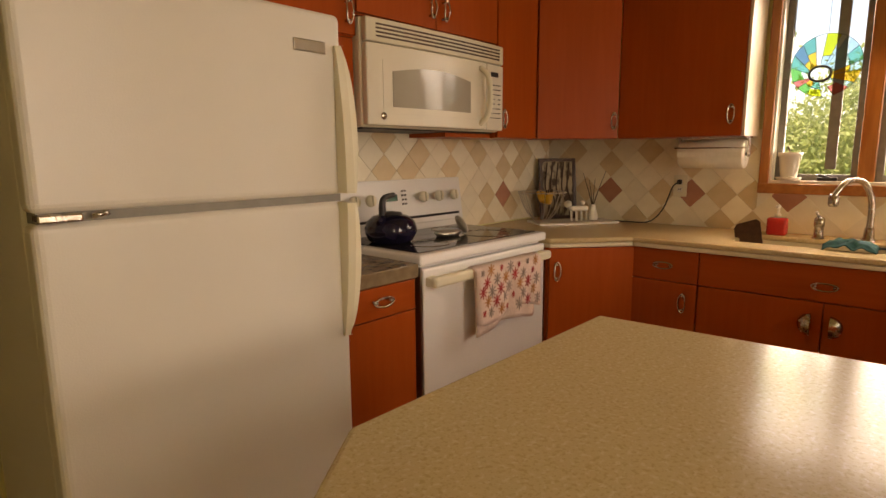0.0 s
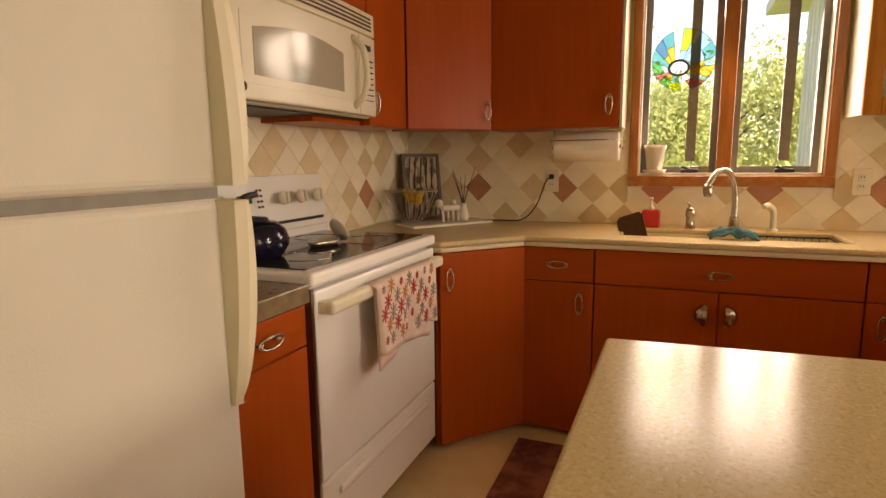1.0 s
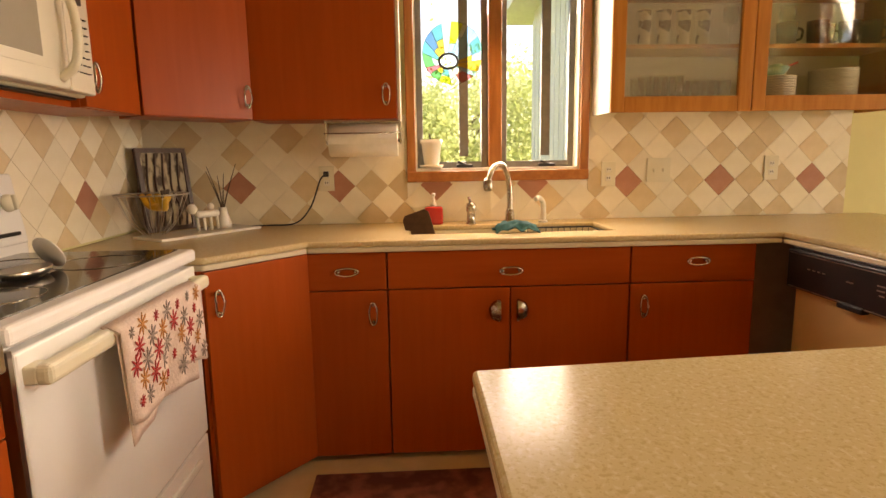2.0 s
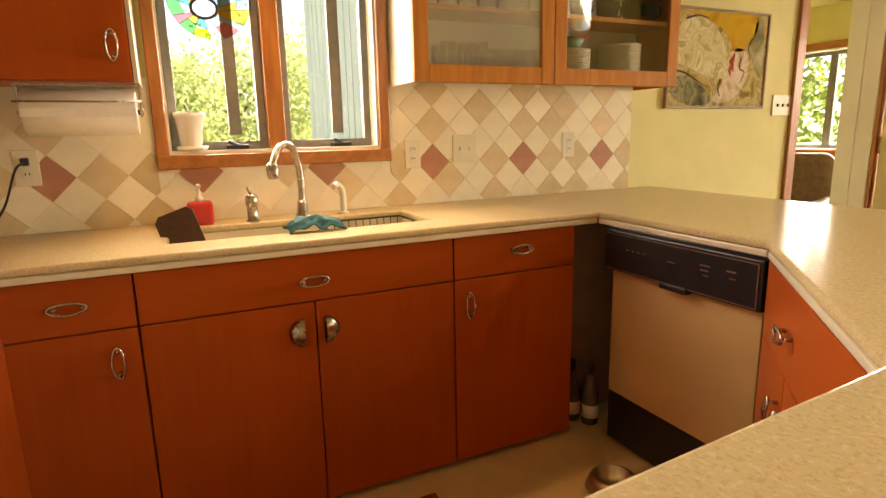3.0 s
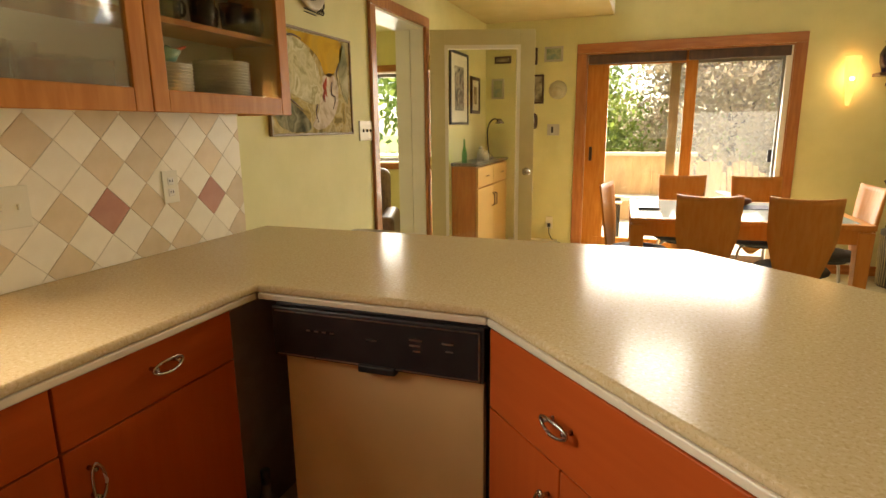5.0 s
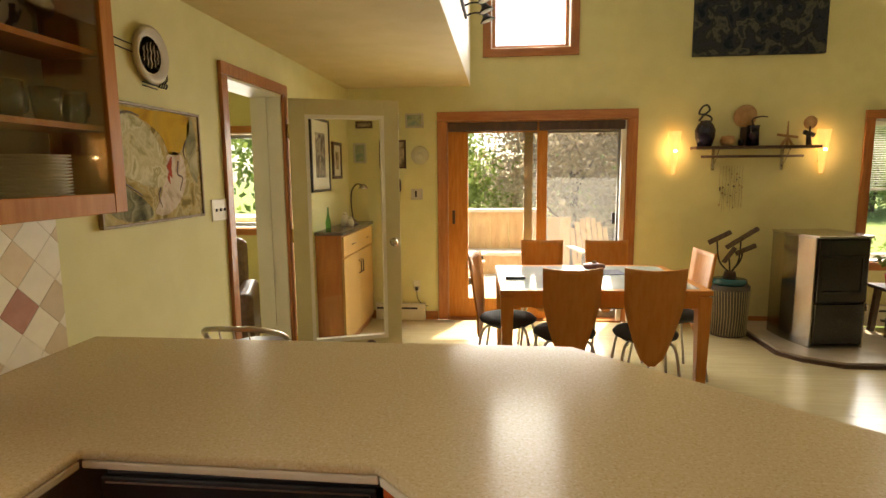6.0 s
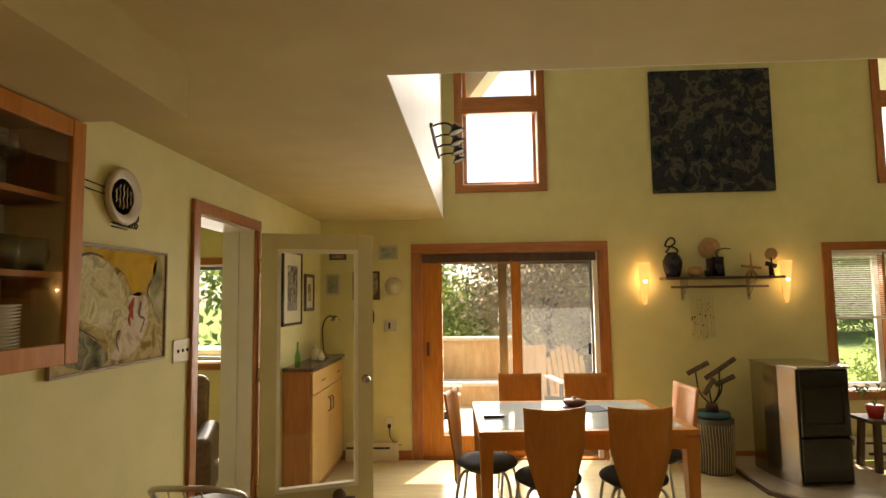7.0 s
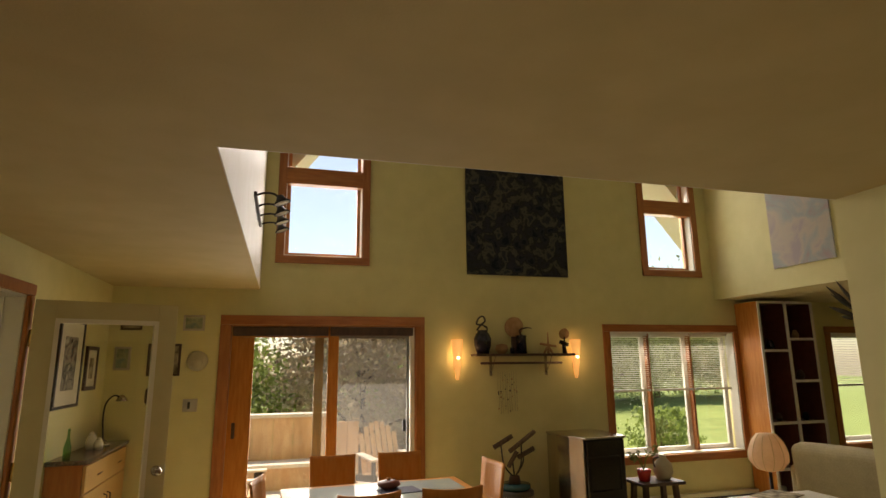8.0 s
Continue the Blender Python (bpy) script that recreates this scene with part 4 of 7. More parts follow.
for x, w, z in ((0.10, 0.012, 0.775), (0.125, 0.012, 0.775), (0.15, 0.012, 0.775), (0.175, 0.012, 0.775), (0.285, 0.03, 0.77), (0.41, 0.035, 0.785), (0.41, 0.03, 0.77), (0.42, 0.02, 0.755), (0.50, 0.03, 0.785), (0.51, 0.02, 0.765)):
    part("mark", box(x, x + w, -0.0222, -0.0195, z, z + 0.004), STEEL, ctl, "short pale control mark")
part("top_strip", box(0.0, DW + 0.01, -0.012, 0.03, 0.8385, 0.8475, 0.002), BLACK, dw)
part("kick_plate", box(0.006, DW - 0.004, 0.012, 0.03, 0.015, 0.208), BLACK, dw, "black kick plate")

# ---------------------------------------------------------------- dining table and chairs
TC = pose(1.112, -2.47, 0, 0, 0, 2.5)
table = thing("dining_table", TC, "orange beech dining table with a frosted glass top", "table")
TW, TD = 0.665, 0.50
part("glass_top", box(-TW + 0.06, TW - 0.06, -TD + 0.06, TD - 0.06, 0.735, 0.751, 0.002), material("frosted_glass_top", (0.42, 0.50, 0.48), 0.12, other=(0.46, 0.54, 0.52), scale=6, gloss_var=0.04), table, "pale green frosted glass inset")
part("rim", joined(box(-TW, TW, -TD, -TD + 0.06, 0.72, 0.75, 0.003), box(-TW, TW, TD - 0.06, TD, 0.72, 0.75, 0.003), box(-TW, -TW + 0.06, -TD + 0.06, TD - 0.06, 0.72, 0.75, 0.003), box(TW - 0.06, TW, -TD + 0.06, TD - 0.06, 0.72, 0.75, 0.003)), BEECH, table)
part("apron", joined(box(-TW + 0.02, TW - 0.02, -TD + 0.012, -TD + 0.035, 0.635, 0.719), box(-TW + 0.02, TW - 0.02, TD - 0.035, TD - 0.012, 0.635, 0.719), box(-TW + 0.012, -TW + 0.035, -TD + 0.036, TD - 0.036, 0.635, 0.719), box(TW - 0.035, TW - 0.012, -TD + 0.036, TD - 0.036, 0.635, 0.719)), BEECH, table)
for sx in (-1, 1):
    for sy in (-1, 1):
        b = box(-0.042, 0.042, -0.042, 0.042, 0, 0.719, 0.004)
        for v in b.verts:
            if v.co.z < 0.3:
                v.co.x *= 0.62
                v.co.y *= 0.62
        part("leg", moved(b, Matrix.Translation((sx * (TW - 0.045), sy * (TD - 0.045), -0.012))), BEECH, table)


def dining_chair():
    c = thing("dining_chair", (0, 0, 0), "orange bent-ply dining chair with a charcoal seat and steel legs", "chair", "chairs round the dining table")
    # faces +y: the back is at -y
    seat = lathe([(0.0, 0.43), (0.17, 0.43), (0.20, 0.445), (0.205, 0.458), (0.19, 0.475), (0.12, 0.482), (0.0, 0.484)], 28)
    part("seat", seat, FABRIC_DARK, c, "charcoal padded seat")
    b = bmesh.new()
    rows = []
    for t in np.linspace(0, 1, 15):
        z = 0.30 + 0.62 * t
        w = 0.03 + 0.145 * min(1, (t / 0.62)) ** 0.62 if t > 0 else 0.02
        w = w + 0.02 * max(0, t - 0.62)
        row = []
        for u in np.linspace(-1, 1, 7):
            y = -0.215 - 0.10 * max(0, t - 0.25) ** 1.2 + 0.035 * u * u * t - (0.0 if t > 0.1 else 0)
            row.append(b.verts.new((u * w, y, z + (0.012 * (1 - u * u) * -1 if t > 0.98 else 0))))
        rows.append(row)
    for p, q in zip(rows, rows[1:]):
        for k in range(6):
            f = b.faces.new((p[k], p[k + 1], q[k + 1], q[k]))
            f.smooth = True
    bmesh.ops.recalc_face_normals(b, faces=b.faces)
    thicken(b, 0.013)
    part("backrest", b, BEECH, c)
    for sx in (-1, 1):
        for sy in (-1, 1):
            part("leg", tube(curve([(sx * 0.09, sy * 0.09, 0.425), (sx * 0.15, sy * 0.15, 0.40), (sx * 0.18, sy * 0.19, 0.20), (sx * 0.20, sy * 0.22, -0.012)]), 0.010, 8), STEEL, c, "bent steel leg")
    part("seat_frame", lathe([(0.0, 0.415), (0.15, 0.415), (0.16, 0.43), (0.0, 0.43)], 20), IRON, c)
    return c


ch = dining_chair()
ch.matrix_world = pose(1.335, -2.06, 0, 0, 0, 180 + 4)
for x, y, a in ((0.815, -2.07, 180 - 3), (1.40, -3.02, 0), (0.85, -3.02, 2), (1.70, -2.38, 80), (0.52, -2.60, -84)):
    copy_thing(ch, pose(x, y, 0, 0, 0, a))

# ---------------------------------------------------------------- den door leaf
leaf = thing("glass_door", Matrix.Translation((3.255, -2.335, 0)) @ pose(0, 0, 0, 0, 0, 180 + 21), "pale painted glass door standing open into the dining room", "door")
LW = 0.79
DOORPAINT = material("door_paint", (0.57, 0.51, 0.28), 0.5, other=(0.61, 0.55, 0.32), scale=6, bump=0.04, fine=60)
part("stiles", joined(box(0, 0.115, 0, 0.04, 0.012, 2.03, 0.003), box(LW - 0.115, LW, 0, 0.04, 0.012, 2.03, 0.003), box(0.115, LW - 0.115, 0, 0.04, 0.012, 0.24), box(0.115, LW - 0.115, 0, 0.04, 1.91, 2.03)), DOORPAINT, leaf)
part("glazing_bead", joined(*[box(*q, -0.006, 0.046, *z) for q, z in (((0.11, 0.135), (0.235, 1.92)), ((LW - 0.135, LW - 0.11), (0.235, 1.92)), ((0.135, LW - 0.135), (0.235, 0.262)), ((0.135, LW - 0.135), (1.893, 1.92)))]), WHITE, leaf, "white glazing bead")
part("pane", box(0.13, LW - 0.13, 0.017, 0.022, 0.255, 1.90), GLASS, leaf).visible_shadow = False
part("knob", joined(moved(lathe([(0.0, -0.065), (0.02, -0.064), (0.028, -0.05), (0.024, -0.036), (0.012, -0.03), (0.012, -0.012), (0.03, -0.006), (0.03, 0.0)], 18), Matrix.Translation((LW - 0.055, 0.04, 0.98)) @ pose(0, 0, 0, 90)),
                    moved(lathe([(0.0, -0.065), (0.02, -0.064), (0.028, -0.05), (0.024, -0.036), (0.012, -0.03), (0.012, -0.012), (0.03, -0.006), (0.03, 0.0)], 18), Matrix.Translation((LW - 0.055, 0.0, 0.98)) @ pose(0, 0, 0, -90))), CHROME, leaf, "nickel door knob")
BRASS = material("brass", (0.72, 0.52, 0.14), 0.3, 1.0, other=(0.78, 0.58, 0.2), scale=30, gloss_var=0.05)
for z in (0.25, 1.05, 1.80):
    part("hinge", rod((0.0, 0.02, z - 0.05), (0.0, 0.02, z + 0.05), 0.012), BRASS, leaf, "brass hinge")

# ---------------------------------------------------------------- outside
structure("ground", prism([(-80, -150), (80, -150), (80, 60), (-80, 60)], -0.9, -0.8), GRASS, "sunlit lawn")
deck = thing("deck", (0, 0, 0), "weathered cedar deck outside the patio door", "deck")
for k in range(24):
    part("plank", box(-1.2, 5.8, -4.26 - 0.145 * (k + 1) + 0.006, -4.26 - 0.145 * k, -0.12, -0.08), DECK_FLOOR, deck)
pl = thing("planter_bench", (0, 0, 0), "cedar planter wall with a built-in bench", "bench")
for k in range(16):
    part("plank", box(1.05 + 0.29 * k, 1.335 + 0.29 * k, -7.60, -7.56, -0.1, 0.86), DECK, pl)
part("cap", box(1.0, 5.75, -7.78, -7.5, 0.86, 0.91, 0.006), DECK_FLOOR, pl)
part("seat", box(1.2, 5.7, -7.5, -7.05, 0.22, 0.27, 0.006), DECK_FLOOR, pl)
part("seat_front", box(1.25, 5.65, -7.15, -7.12, -0.1, 0.22), DECK, pl)
for k in range(2, 4):
    part("plank", box(0.35 + 0.17 * k, 0.515 + 0.17 * k, -7.25, -7.21, -0.1, 0.80), DECK, pl)


def adirondack():
    c = thing("adirondack_chair", (0, 0, 0), "weathered slatted garden chair on the deck", "chair", "garden chairs")
    for k in range(7):
        a = (k - 3) / 3
        h = 0.95 - 0.16 * a * a
        part("back_slat", moved(box(-0.033, 0.033, 0, 0.018, 0.0, h - 0.2, 0.004), Matrix.Translation((a * 0.24, -0.25, 0.22)) @ pose(0, 0, 0, 22, 0)), DECK, c)
    for k in range(5):
        part("seat_slat", box(-0.27, 0.27, -0.22 + 0.1 * k, -0.135 + 0.1 * k, 0.27 + 0.02 * k, 0.288 + 0.02 * k), DECK, c)
    for s in (-1, 1):
        part("arm", box(s * 0.30 - 0.06, s * 0.30 + 0.06, -0.32, 0.36, 0.52, 0.542, 0.004), DECK_FLOOR, c)
        part("front_leg", box(s * 0.30 - 0.012, s * 0.30 + 0.012, 0.22, 0.32, 0, 0.52), IRON, c)
        part("side_rail", moved(box(s * 0.27 - 0.012, s * 0.27 + 0.012, -0.5, 0.34, 0.22, 0.30), pose(0, 0, 0, 8)), IRON, c)
    return c


ad = adirondack()
ad.matrix_world = pose(0.42, -6.2, -0.08, 0, 0, 10)
copy_thing(ad, pose(2.3, -5.3, -0.08, 0, 0, 90))


def tree(name, x, y, h, r, mat, label, seed, leaves=5200, low=0.15, size=0.16, z0=-0.85):
    rng = np.random.default_rng(seed)
    root = thing(name, (x, y, z0), label, "tree", "garden trees")
    limbs = [tube(curve([(0, 0, 0), (0.05 * h * rng.normal() * .3, 0.02 * h, h * 0.3), (0.03 * h * rng.normal(), 0.03 * h * rng.normal(), h * 0.8)]), 0.028 * h, 8, 0.006 * h)]
    cl = []
    for k in range(34):
        a, u = rng.uniform(0, 2 * math.pi), rng.uniform(0, 1)
        zz = h * (low + (1 - low) * u)
        rr = r * (1.0 - 0.75 * max(0, u - 0.35) ** 1.4) * rng.uniform(0.25, 1.0)
        c = np.array((rr * math.cos(a), rr * math.sin(a), zz))
        cl.append((c, r * rng.uniform(0.2, 0.42)))
        if k % 3 == 0:
            limbs.append(tube([(0, 0, zz * 0.6), tuple(c * np.array((0.6, 0.6, 1.0)) * np.array((1, 1, 0.9))), tuple(c)], 0.010 * h, 5, 0.002 * h))
    part("trunk", joined(*limbs), BARK, root)
    n = leaves
    pick = rng.integers(0, len(cl), n)
    cen = np.array([cl[i][0] for i in pick]) + rng.normal(size=(n, 3)) * np.array([cl[i][1] for i in pick])[:, None] * np.array((0.55, 0.55, 0.42))
    t1, t2 = rng.normal(size=(n, 3)), rng.normal(size=(n, 3))
    t1 /= np.linalg.norm(t1, axis=1)[:, None]
    t2 -= (t2 * t1).sum(1)[:, None] * t1
    t2 /= np.linalg.norm(t2, axis=1)[:, None]
    s = size * rng.uniform(0.5, 1.1, n)[:, None]
    verts = np.stack([cen - t1 * s, cen + t2 * s * 0.5, cen + t1 * s, cen - t2 * s * 0.5], 1).reshape(-1, 3)
    me = bpy.data.meshes.new("crown")
    me.from_pydata(verts.tolist(), [], [(4 * i, 4 * i + 1, 4 * i + 2, 4 * i + 3) for i in range(n)])
    me.materials.append(mat)
    cr = new("crown", me)
    cr.parent = root
    return root


tree("maple_tree", 3.6, -11.5, 3.7, 2.3, LEAF, "leafy green tree behind the deck", 3, 22000, size=0.085)
tree("plum_tree", 0.2, -10.8, 3.9, 2.2, LEAF_RED, "purple-leaved tree behind the deck", 4, 24000, size=0.075)
tree("maple_tree", 7.5, -15, 5.5, 3.0, LEAF, "leafy green garden tree", 5)
tree("maple_tree", -5, -24, 7.5, 3.6, LEAF, "leafy green garden tree far across the lawn", 6)
tree("maple_tree", -33, -36, 9, 4.8, LEAF_PALE, "leafy green garden tree far across the lawn", 7)
tree("maple_tree", 12, -12, 5, 3.0, LEAF, "leafy green garden tree", 8)
tree("maple_tree", 12.5, 5.5, 3.2, 2.6, LEAF_PALE, "green tree outside the kitchen window", 9, 55000, size=0.068)
tree("maple_tree", 15, 1.0, 3.8, 3.2, LEAF_PALE, "green tree outside the kitchen window", 10, 55000, size=0.072)
tree("maple_tree", 11.5, 9.0, 3.3, 2.8, LEAF_PALE, "green tree outside the kitchen window", 11, 45000, size=0.068)
tree("maple_tree", -1.5, -19, 5.5, 3.2, LEAF, "leafy green garden tree", 12)
tree("maple_tree", -4.5, -17, 5.0, 2.8, LEAF_PALE, "pale green garden tree across the lawn", 16, 12000, size=0.11)
tree("maple_tree", -12.5, -29, 7.0, 4.0, LEAF_PALE, "pale green garden tree across the lawn", 17, 14000, size=0.19)
tree("maple_tree", -18, -31, 7.5, 4.2, LEAF_PALE, "pale green garden tree across the lawn", 31, 14000, size=0.2)
tree("maple_tree", -23, -33, 8.0, 4.6, LEAF_PALE, "pale green garden tree across the lawn", 32, 14000, size=0.2)
tree("maple_tree", -28, -32, 7.6, 4.4, LEAF_PALE, "pale green garden tree across the lawn", 33, 14000, size=0.2)
tree("maple_tree", -16, -30, 9, 4.5, LEAF, "leafy green garden tree far across the lawn", 15)
for x, y, r, s in ((-3.6, -12.5, 0.6, 21), (-5.2, -13.5, 0.7, 22), (-2.6, -8.2, 0.38, 27), (-6.5, -13, 0.6, 29), (-8.2, -12.4, 0.8, 34), (-9.6, -13.6, 0.7, 35), (5.2, -9.6, 0.8, 23), (6.6, -9.0, 0.9, 24), (10.5, 3.4, 0.9, 25), (10.3, 2.2, 0.8, 26)):
    tree("garden_shrub", x, y, r * 1.5, r, LEAF, "rounded green garden shrub", s, 1800, 0.05, 0.07)
gar = thing("outbuilding", (0, 0, -0.8), "grey-sided wing of the house seen through the window", "building")
part("wall", box(4.2, 6.4, -0.3, 0.72, 0, 3.4), SIDING, gar)
for k in range(14):
    part("siding_board", box(4.25 + 0.155 * k, 4.39 + 0.155 * k, 0.721, 0.735, 0.1, 3.3), SIDING, gar)
part("roof", moved(box(3.9, 7.0, -0.6, 1.0, 3.4, 3.5), Matrix()), SIDING, gar)

structure("roof_eave", joined(*[moved(prism(q, 0, 0.55), Matrix.Translation((0, -4.25, 0)) @ pose(0, 0, 0, 90)) for q in (
    [(-0.45, 6.55), (3.0, 2.07), (3.7, 2.07), (-0.45, 7.4)], [(-0.45, 6.55), (-0.45, 7.4), (-4.7, 2.3), (-3.95, 2.3)])]), WHITE, "white gable eave outside the high windows")
# ---------------------------------------------------------------- kitchen fittings and clutter
def plate(name, x, y, z, n, label, holes, mat=None, w=None):
    """A wall plate on the east wall."""
    w = w or 0.07 + 0.046 * (n - 1)
    r = thing(name, (x, y, z), label, "outlet", "wall plates")
    part("cover", box(-0.008, 0.0, -w / 2, w / 2, -0.058, 0.058, 0.002), mat or CREAM_PLASTIC, r)
    for k in range(n):
        yy = (k - (n - 1) / 2) * 0.046
        if holes == "socket":
            for zz in (-0.02, 0.02):
                part("socket", joined(box(-0.0105, -0.007, yy - 0.014, yy + 0.014, zz - 0.013, zz + 0.013, 0.002)), CERAMIC, r)
                part("slots", joined(box(-0.0115, -0.009, yy - 0.007, yy - 0.004, zz - 0.003, zz + 0.006), box(-0.0115, -0.009, yy + 0.004, yy + 0.007, zz - 0.003, zz + 0.006)), BLACK, r)
        else:
            part("toggle", moved(box(-0.016, 0.0, yy - 0.004, yy + 0.004, -0.008, 0.008, 0.002), pose(0, 0, 0.0)), IRON if holes == "dark" else CREAM_PLASTIC, r)
    return r


WX = 3.2915
plate("power_outlet", WX, 2.357, 1.106, 1, "cream outlet plate with a black plug", "socket")
plate("power_outlet", WX, 1.012, 1.106, 1, "cream outlet plate on the tiles", "socket")
plate("light_switch", WX, 0.766, 1.121, 2, "cream double switch plate on the tiles", "cream")
plate("power_outlet", WX, 0.205, 1.123, 1, "cream outlet plate on the tiles", "socket")
plate("light_switch", 3.3, -1.35, 1.308, 3, "cream switch plate with three dark toggles", "dark", w=0.17)
# plain power cord from the outlet plug to the worktop corner
cord = thing("phone_charger", (0, 0, 0), "thin black power cord trailing along the worktop", "cord")
part("plug", box(3.262, 3.281, 2.345, 2.369, 1.115, 1.14, 0.004), BLACK, cord)
part("cable", tube(curve([(3.262, 2.357, 1.127), (3.235, 2.38, 1.10), (3.25, 2.43, 0.98), (3.24, 2.50, 0.906), (3.23, 2.62, 0.898), (3.21, 2.74, 0.899), (3.18, 2.85, 0.899)]), 0.0035, 6), BLACK, cord)

towel = thing("paper_towel_holder", (3.16, 2.165, 1.36), "paper towel roll on a holder under the cupboard", "paper towel")
part("roll", moved(lathe([(0.02, -0.15), (0.068, -0.15), (0.07, -0.146), (0.07, 0.146), (0.068, 0.15), (0.02, 0.15)], 32), pose(0, 0, -0.085, 90)), PAPER, towel)
part("sheet", moved(box(-0.0725, -0.0695, -0.149, 0.149, -0.10, -0.075), Matrix()), PAPER, towel, "loose sheet edge")
part("bracket", joined(box(-0.05, 0.05, -0.165, 0.165, -0.008, 0.0), box(-0.012, 0.012, -0.165, -0.158, -0.10, 0.0), box(-0.012, 0.012, 0.158, 0.165, -0.10, 0.0), rod((0, -0.168, -0.085), (0, 0.168, -0.085), 0.008), rod((-0.068, -0.165, -0.055), (-0.068, 0.165, -0.055), 0.003)), CHROME, towel, "wire and metal bracket")

fa = thing("kitchen_faucet", Matrix.Translation((3.19, 1.506, 0.89)) @ Matrix.Diagonal((1, 1, 1, 1)), "brushed nickel gooseneck faucet", "faucet")
part("base", lathe([(0.03, 0.0), (0.03, 0.008), (0.022, 0.02), (0.018, 0.06), (0.015, 0.065)], 18), CHROME, fa)
part("spout", tube(curve([(0, 0, 0.03), (0, 0.0, 0.14), (-0.01, 0.01, 0.21), (-0.05, 0.04, 0.265), (-0.11, 0.085, 0.265), (-0.15, 0.115, 0.22), (-0.157, 0.12, 0.20)]), 0.014, 12, 0.012), CHROME, fa)
part("spray_head", moved(lathe([(0.014, 0.0), (0.020, 0.01), (0.021, 0.04), (0.014, 0.055)], 16), Matrix.Translation((-0.159, 0.122, 0.16)) @ pose(0, 0, 0, 0, 12)), CHROME, fa)
sp = thing("side_sprayer", (3.17, 1.689, 0.89), "short brushed nickel soap pump", "faucet")
part("base", lathe([(0.026, 0.0), (0.026, 0.006), (0.02, 0.012), (0.018, 0.055), (0.022, 0.06), (0.022, 0.09), (0.014, 0.10), (0.0, 0.101)], 18), CHROME, sp)
part("lever", rod((0, 0, 0.095), (-0.02, 0.012, 0.125), 0.006), CHROME, sp)
wp = thing("water_spout", (3.19, 1.349, 0.89), "small white plastic filter spout", "faucet")
part("base", lathe([(0.022, 0.0), (0.022, 0.008), (0.012, 0.014), (0.0, 0.015)], 16), CERAMIC, wp)
part("pipe", tube(curve([(0, 0, 0.0), (0, 0, 0.08), (-0.005, 0.01, 0.105), (-0.03, 0.03, 0.118), (-0.05, 0.045, 0.112)]), 0.013, 10, 0.011), CERAMIC, wp)
so = thing("soap_bottle", (3.19, 1.86, 0.89), "red liquid soap bottle with a white pump", "soap bottle")
part("bottle", box(-0.028, 0.028, -0.042, 0.042, 0.0, 0.085, 0.012, 3), RED_SOAP, so)
part("pump", joined(lathe([(0.014, 0.085), (0.014, 0.10), (0.006, 0.104), (0.006, 0.135), (0.0, 0.136)], 12), box(-0.04, 0.008, -0.008, 0.008, 0.132, 0.145, 0.004)), CERAMIC, so, "white pump top")
mat_ = solid("sink_mat", moved(prism([(-0.06, 0.0), (-0.018, 0.0), (-0.014, 0.03), (0.0, 0.04), (0.014, 0.03), (0.018, 0.0), (0.06, 0.0), (0.06, 0.155), (0.045, 0.172), (-0.045, 0.172), (-0.06, 0.155)], 0.0, 0.006, 0.0015), Matrix()), BROWN_DARK, "dark ribbed sink mat leaning in the sink", "mat", m=pose(2.93, 1.905, 0.815, 68, -20, -100))
mat_.data.update()
cl = bmesh.new()
bmesh.ops.create_grid(cl, x_segments=26, y_segments=20, size=0.5)
for v in cl.verts:
    x, y = v.co.x, v.co.y
    v.co = (x * 0.13, y * 0.18, 0.035 + 0.03 * math.cos(3.0 * x) * math.cos(2.4 * y) + 0.018 * noise.noise(Vector((x * 5, y * 6, 1.0))) - 0.06 * max(0, abs(y) - 0.32))
for f in cl.faces:
    f.smooth = True
thicken(cl, 0.004)
solid("dish_cloth", cl, TEAL, "crumpled teal dish cloth on the sink edge", "cloth", m=Matrix.Translation((2.875, 1.535, 0.872)))
po = thing("plant_pot", (3.34, 1.86, 1.146), "small cream flower pot on the window sill", "flower pot")
part("pot", lathe([(0.0, 0.015), (0.036, 0.015), (0.048, 0.115), (0.053, 0.118), (0.053, 0.135), (0.046, 0.135), (0.044, 0.12), (0.0, 0.12)], 24), CERAMIC, po)
part("saucer", lathe([(0.0, 0.0), (0.05, 0.0), (0.058, 0.015), (0.054, 0.016), (0.0, 0.012)], 24), CERAMIC, po)
part("sprout", tube(curve([(0, 0, 0.12), (0.004, 0.004, 0.14), (-0.008, 0.012, 0.165)]), 0.006, 6, 0.003), BARK, po, "short dark stem")


def tint(name, c):
    return glass_material(name, tuple(0.1 + 0.9 * v for v in c), 0.05, 0.1)


TINTS = [tint("glass_green", (0.30, 0.66, 0.30)), tint("glass_teal", (0.30, 0.66, 0.62)), tint("glass_sky", (0.66, 0.80, 0.86)), tint("glass_clear", (0.98, 1.0, 0.98)), tint("glass_olive", (0.8, 0.82, 0.15)), tint("glass_amber", (0.95, 0.72, 0.2)), tint("glass_pink", (0.85, 0.40, 0.40)), tint("glass_blue", (0.30, 0.50, 0.62))]
sg = thing("stained_glass_disc", (3.355, 1.752, 1.68), "round stained glass panel hung in the window", "stained glass")
R = 0.142
LEAD = material("lead_came", (0.02, 0.02, 0.02), 0.5, other=(0.035, 0.035, 0.035), scale=40, bump=0.1)
GREEN, AQUA, PALE_BLUE, PLAIN, OLIVE, AMBER, PINK, BLUE = TINTS
HUB = (0.020, -0.036)
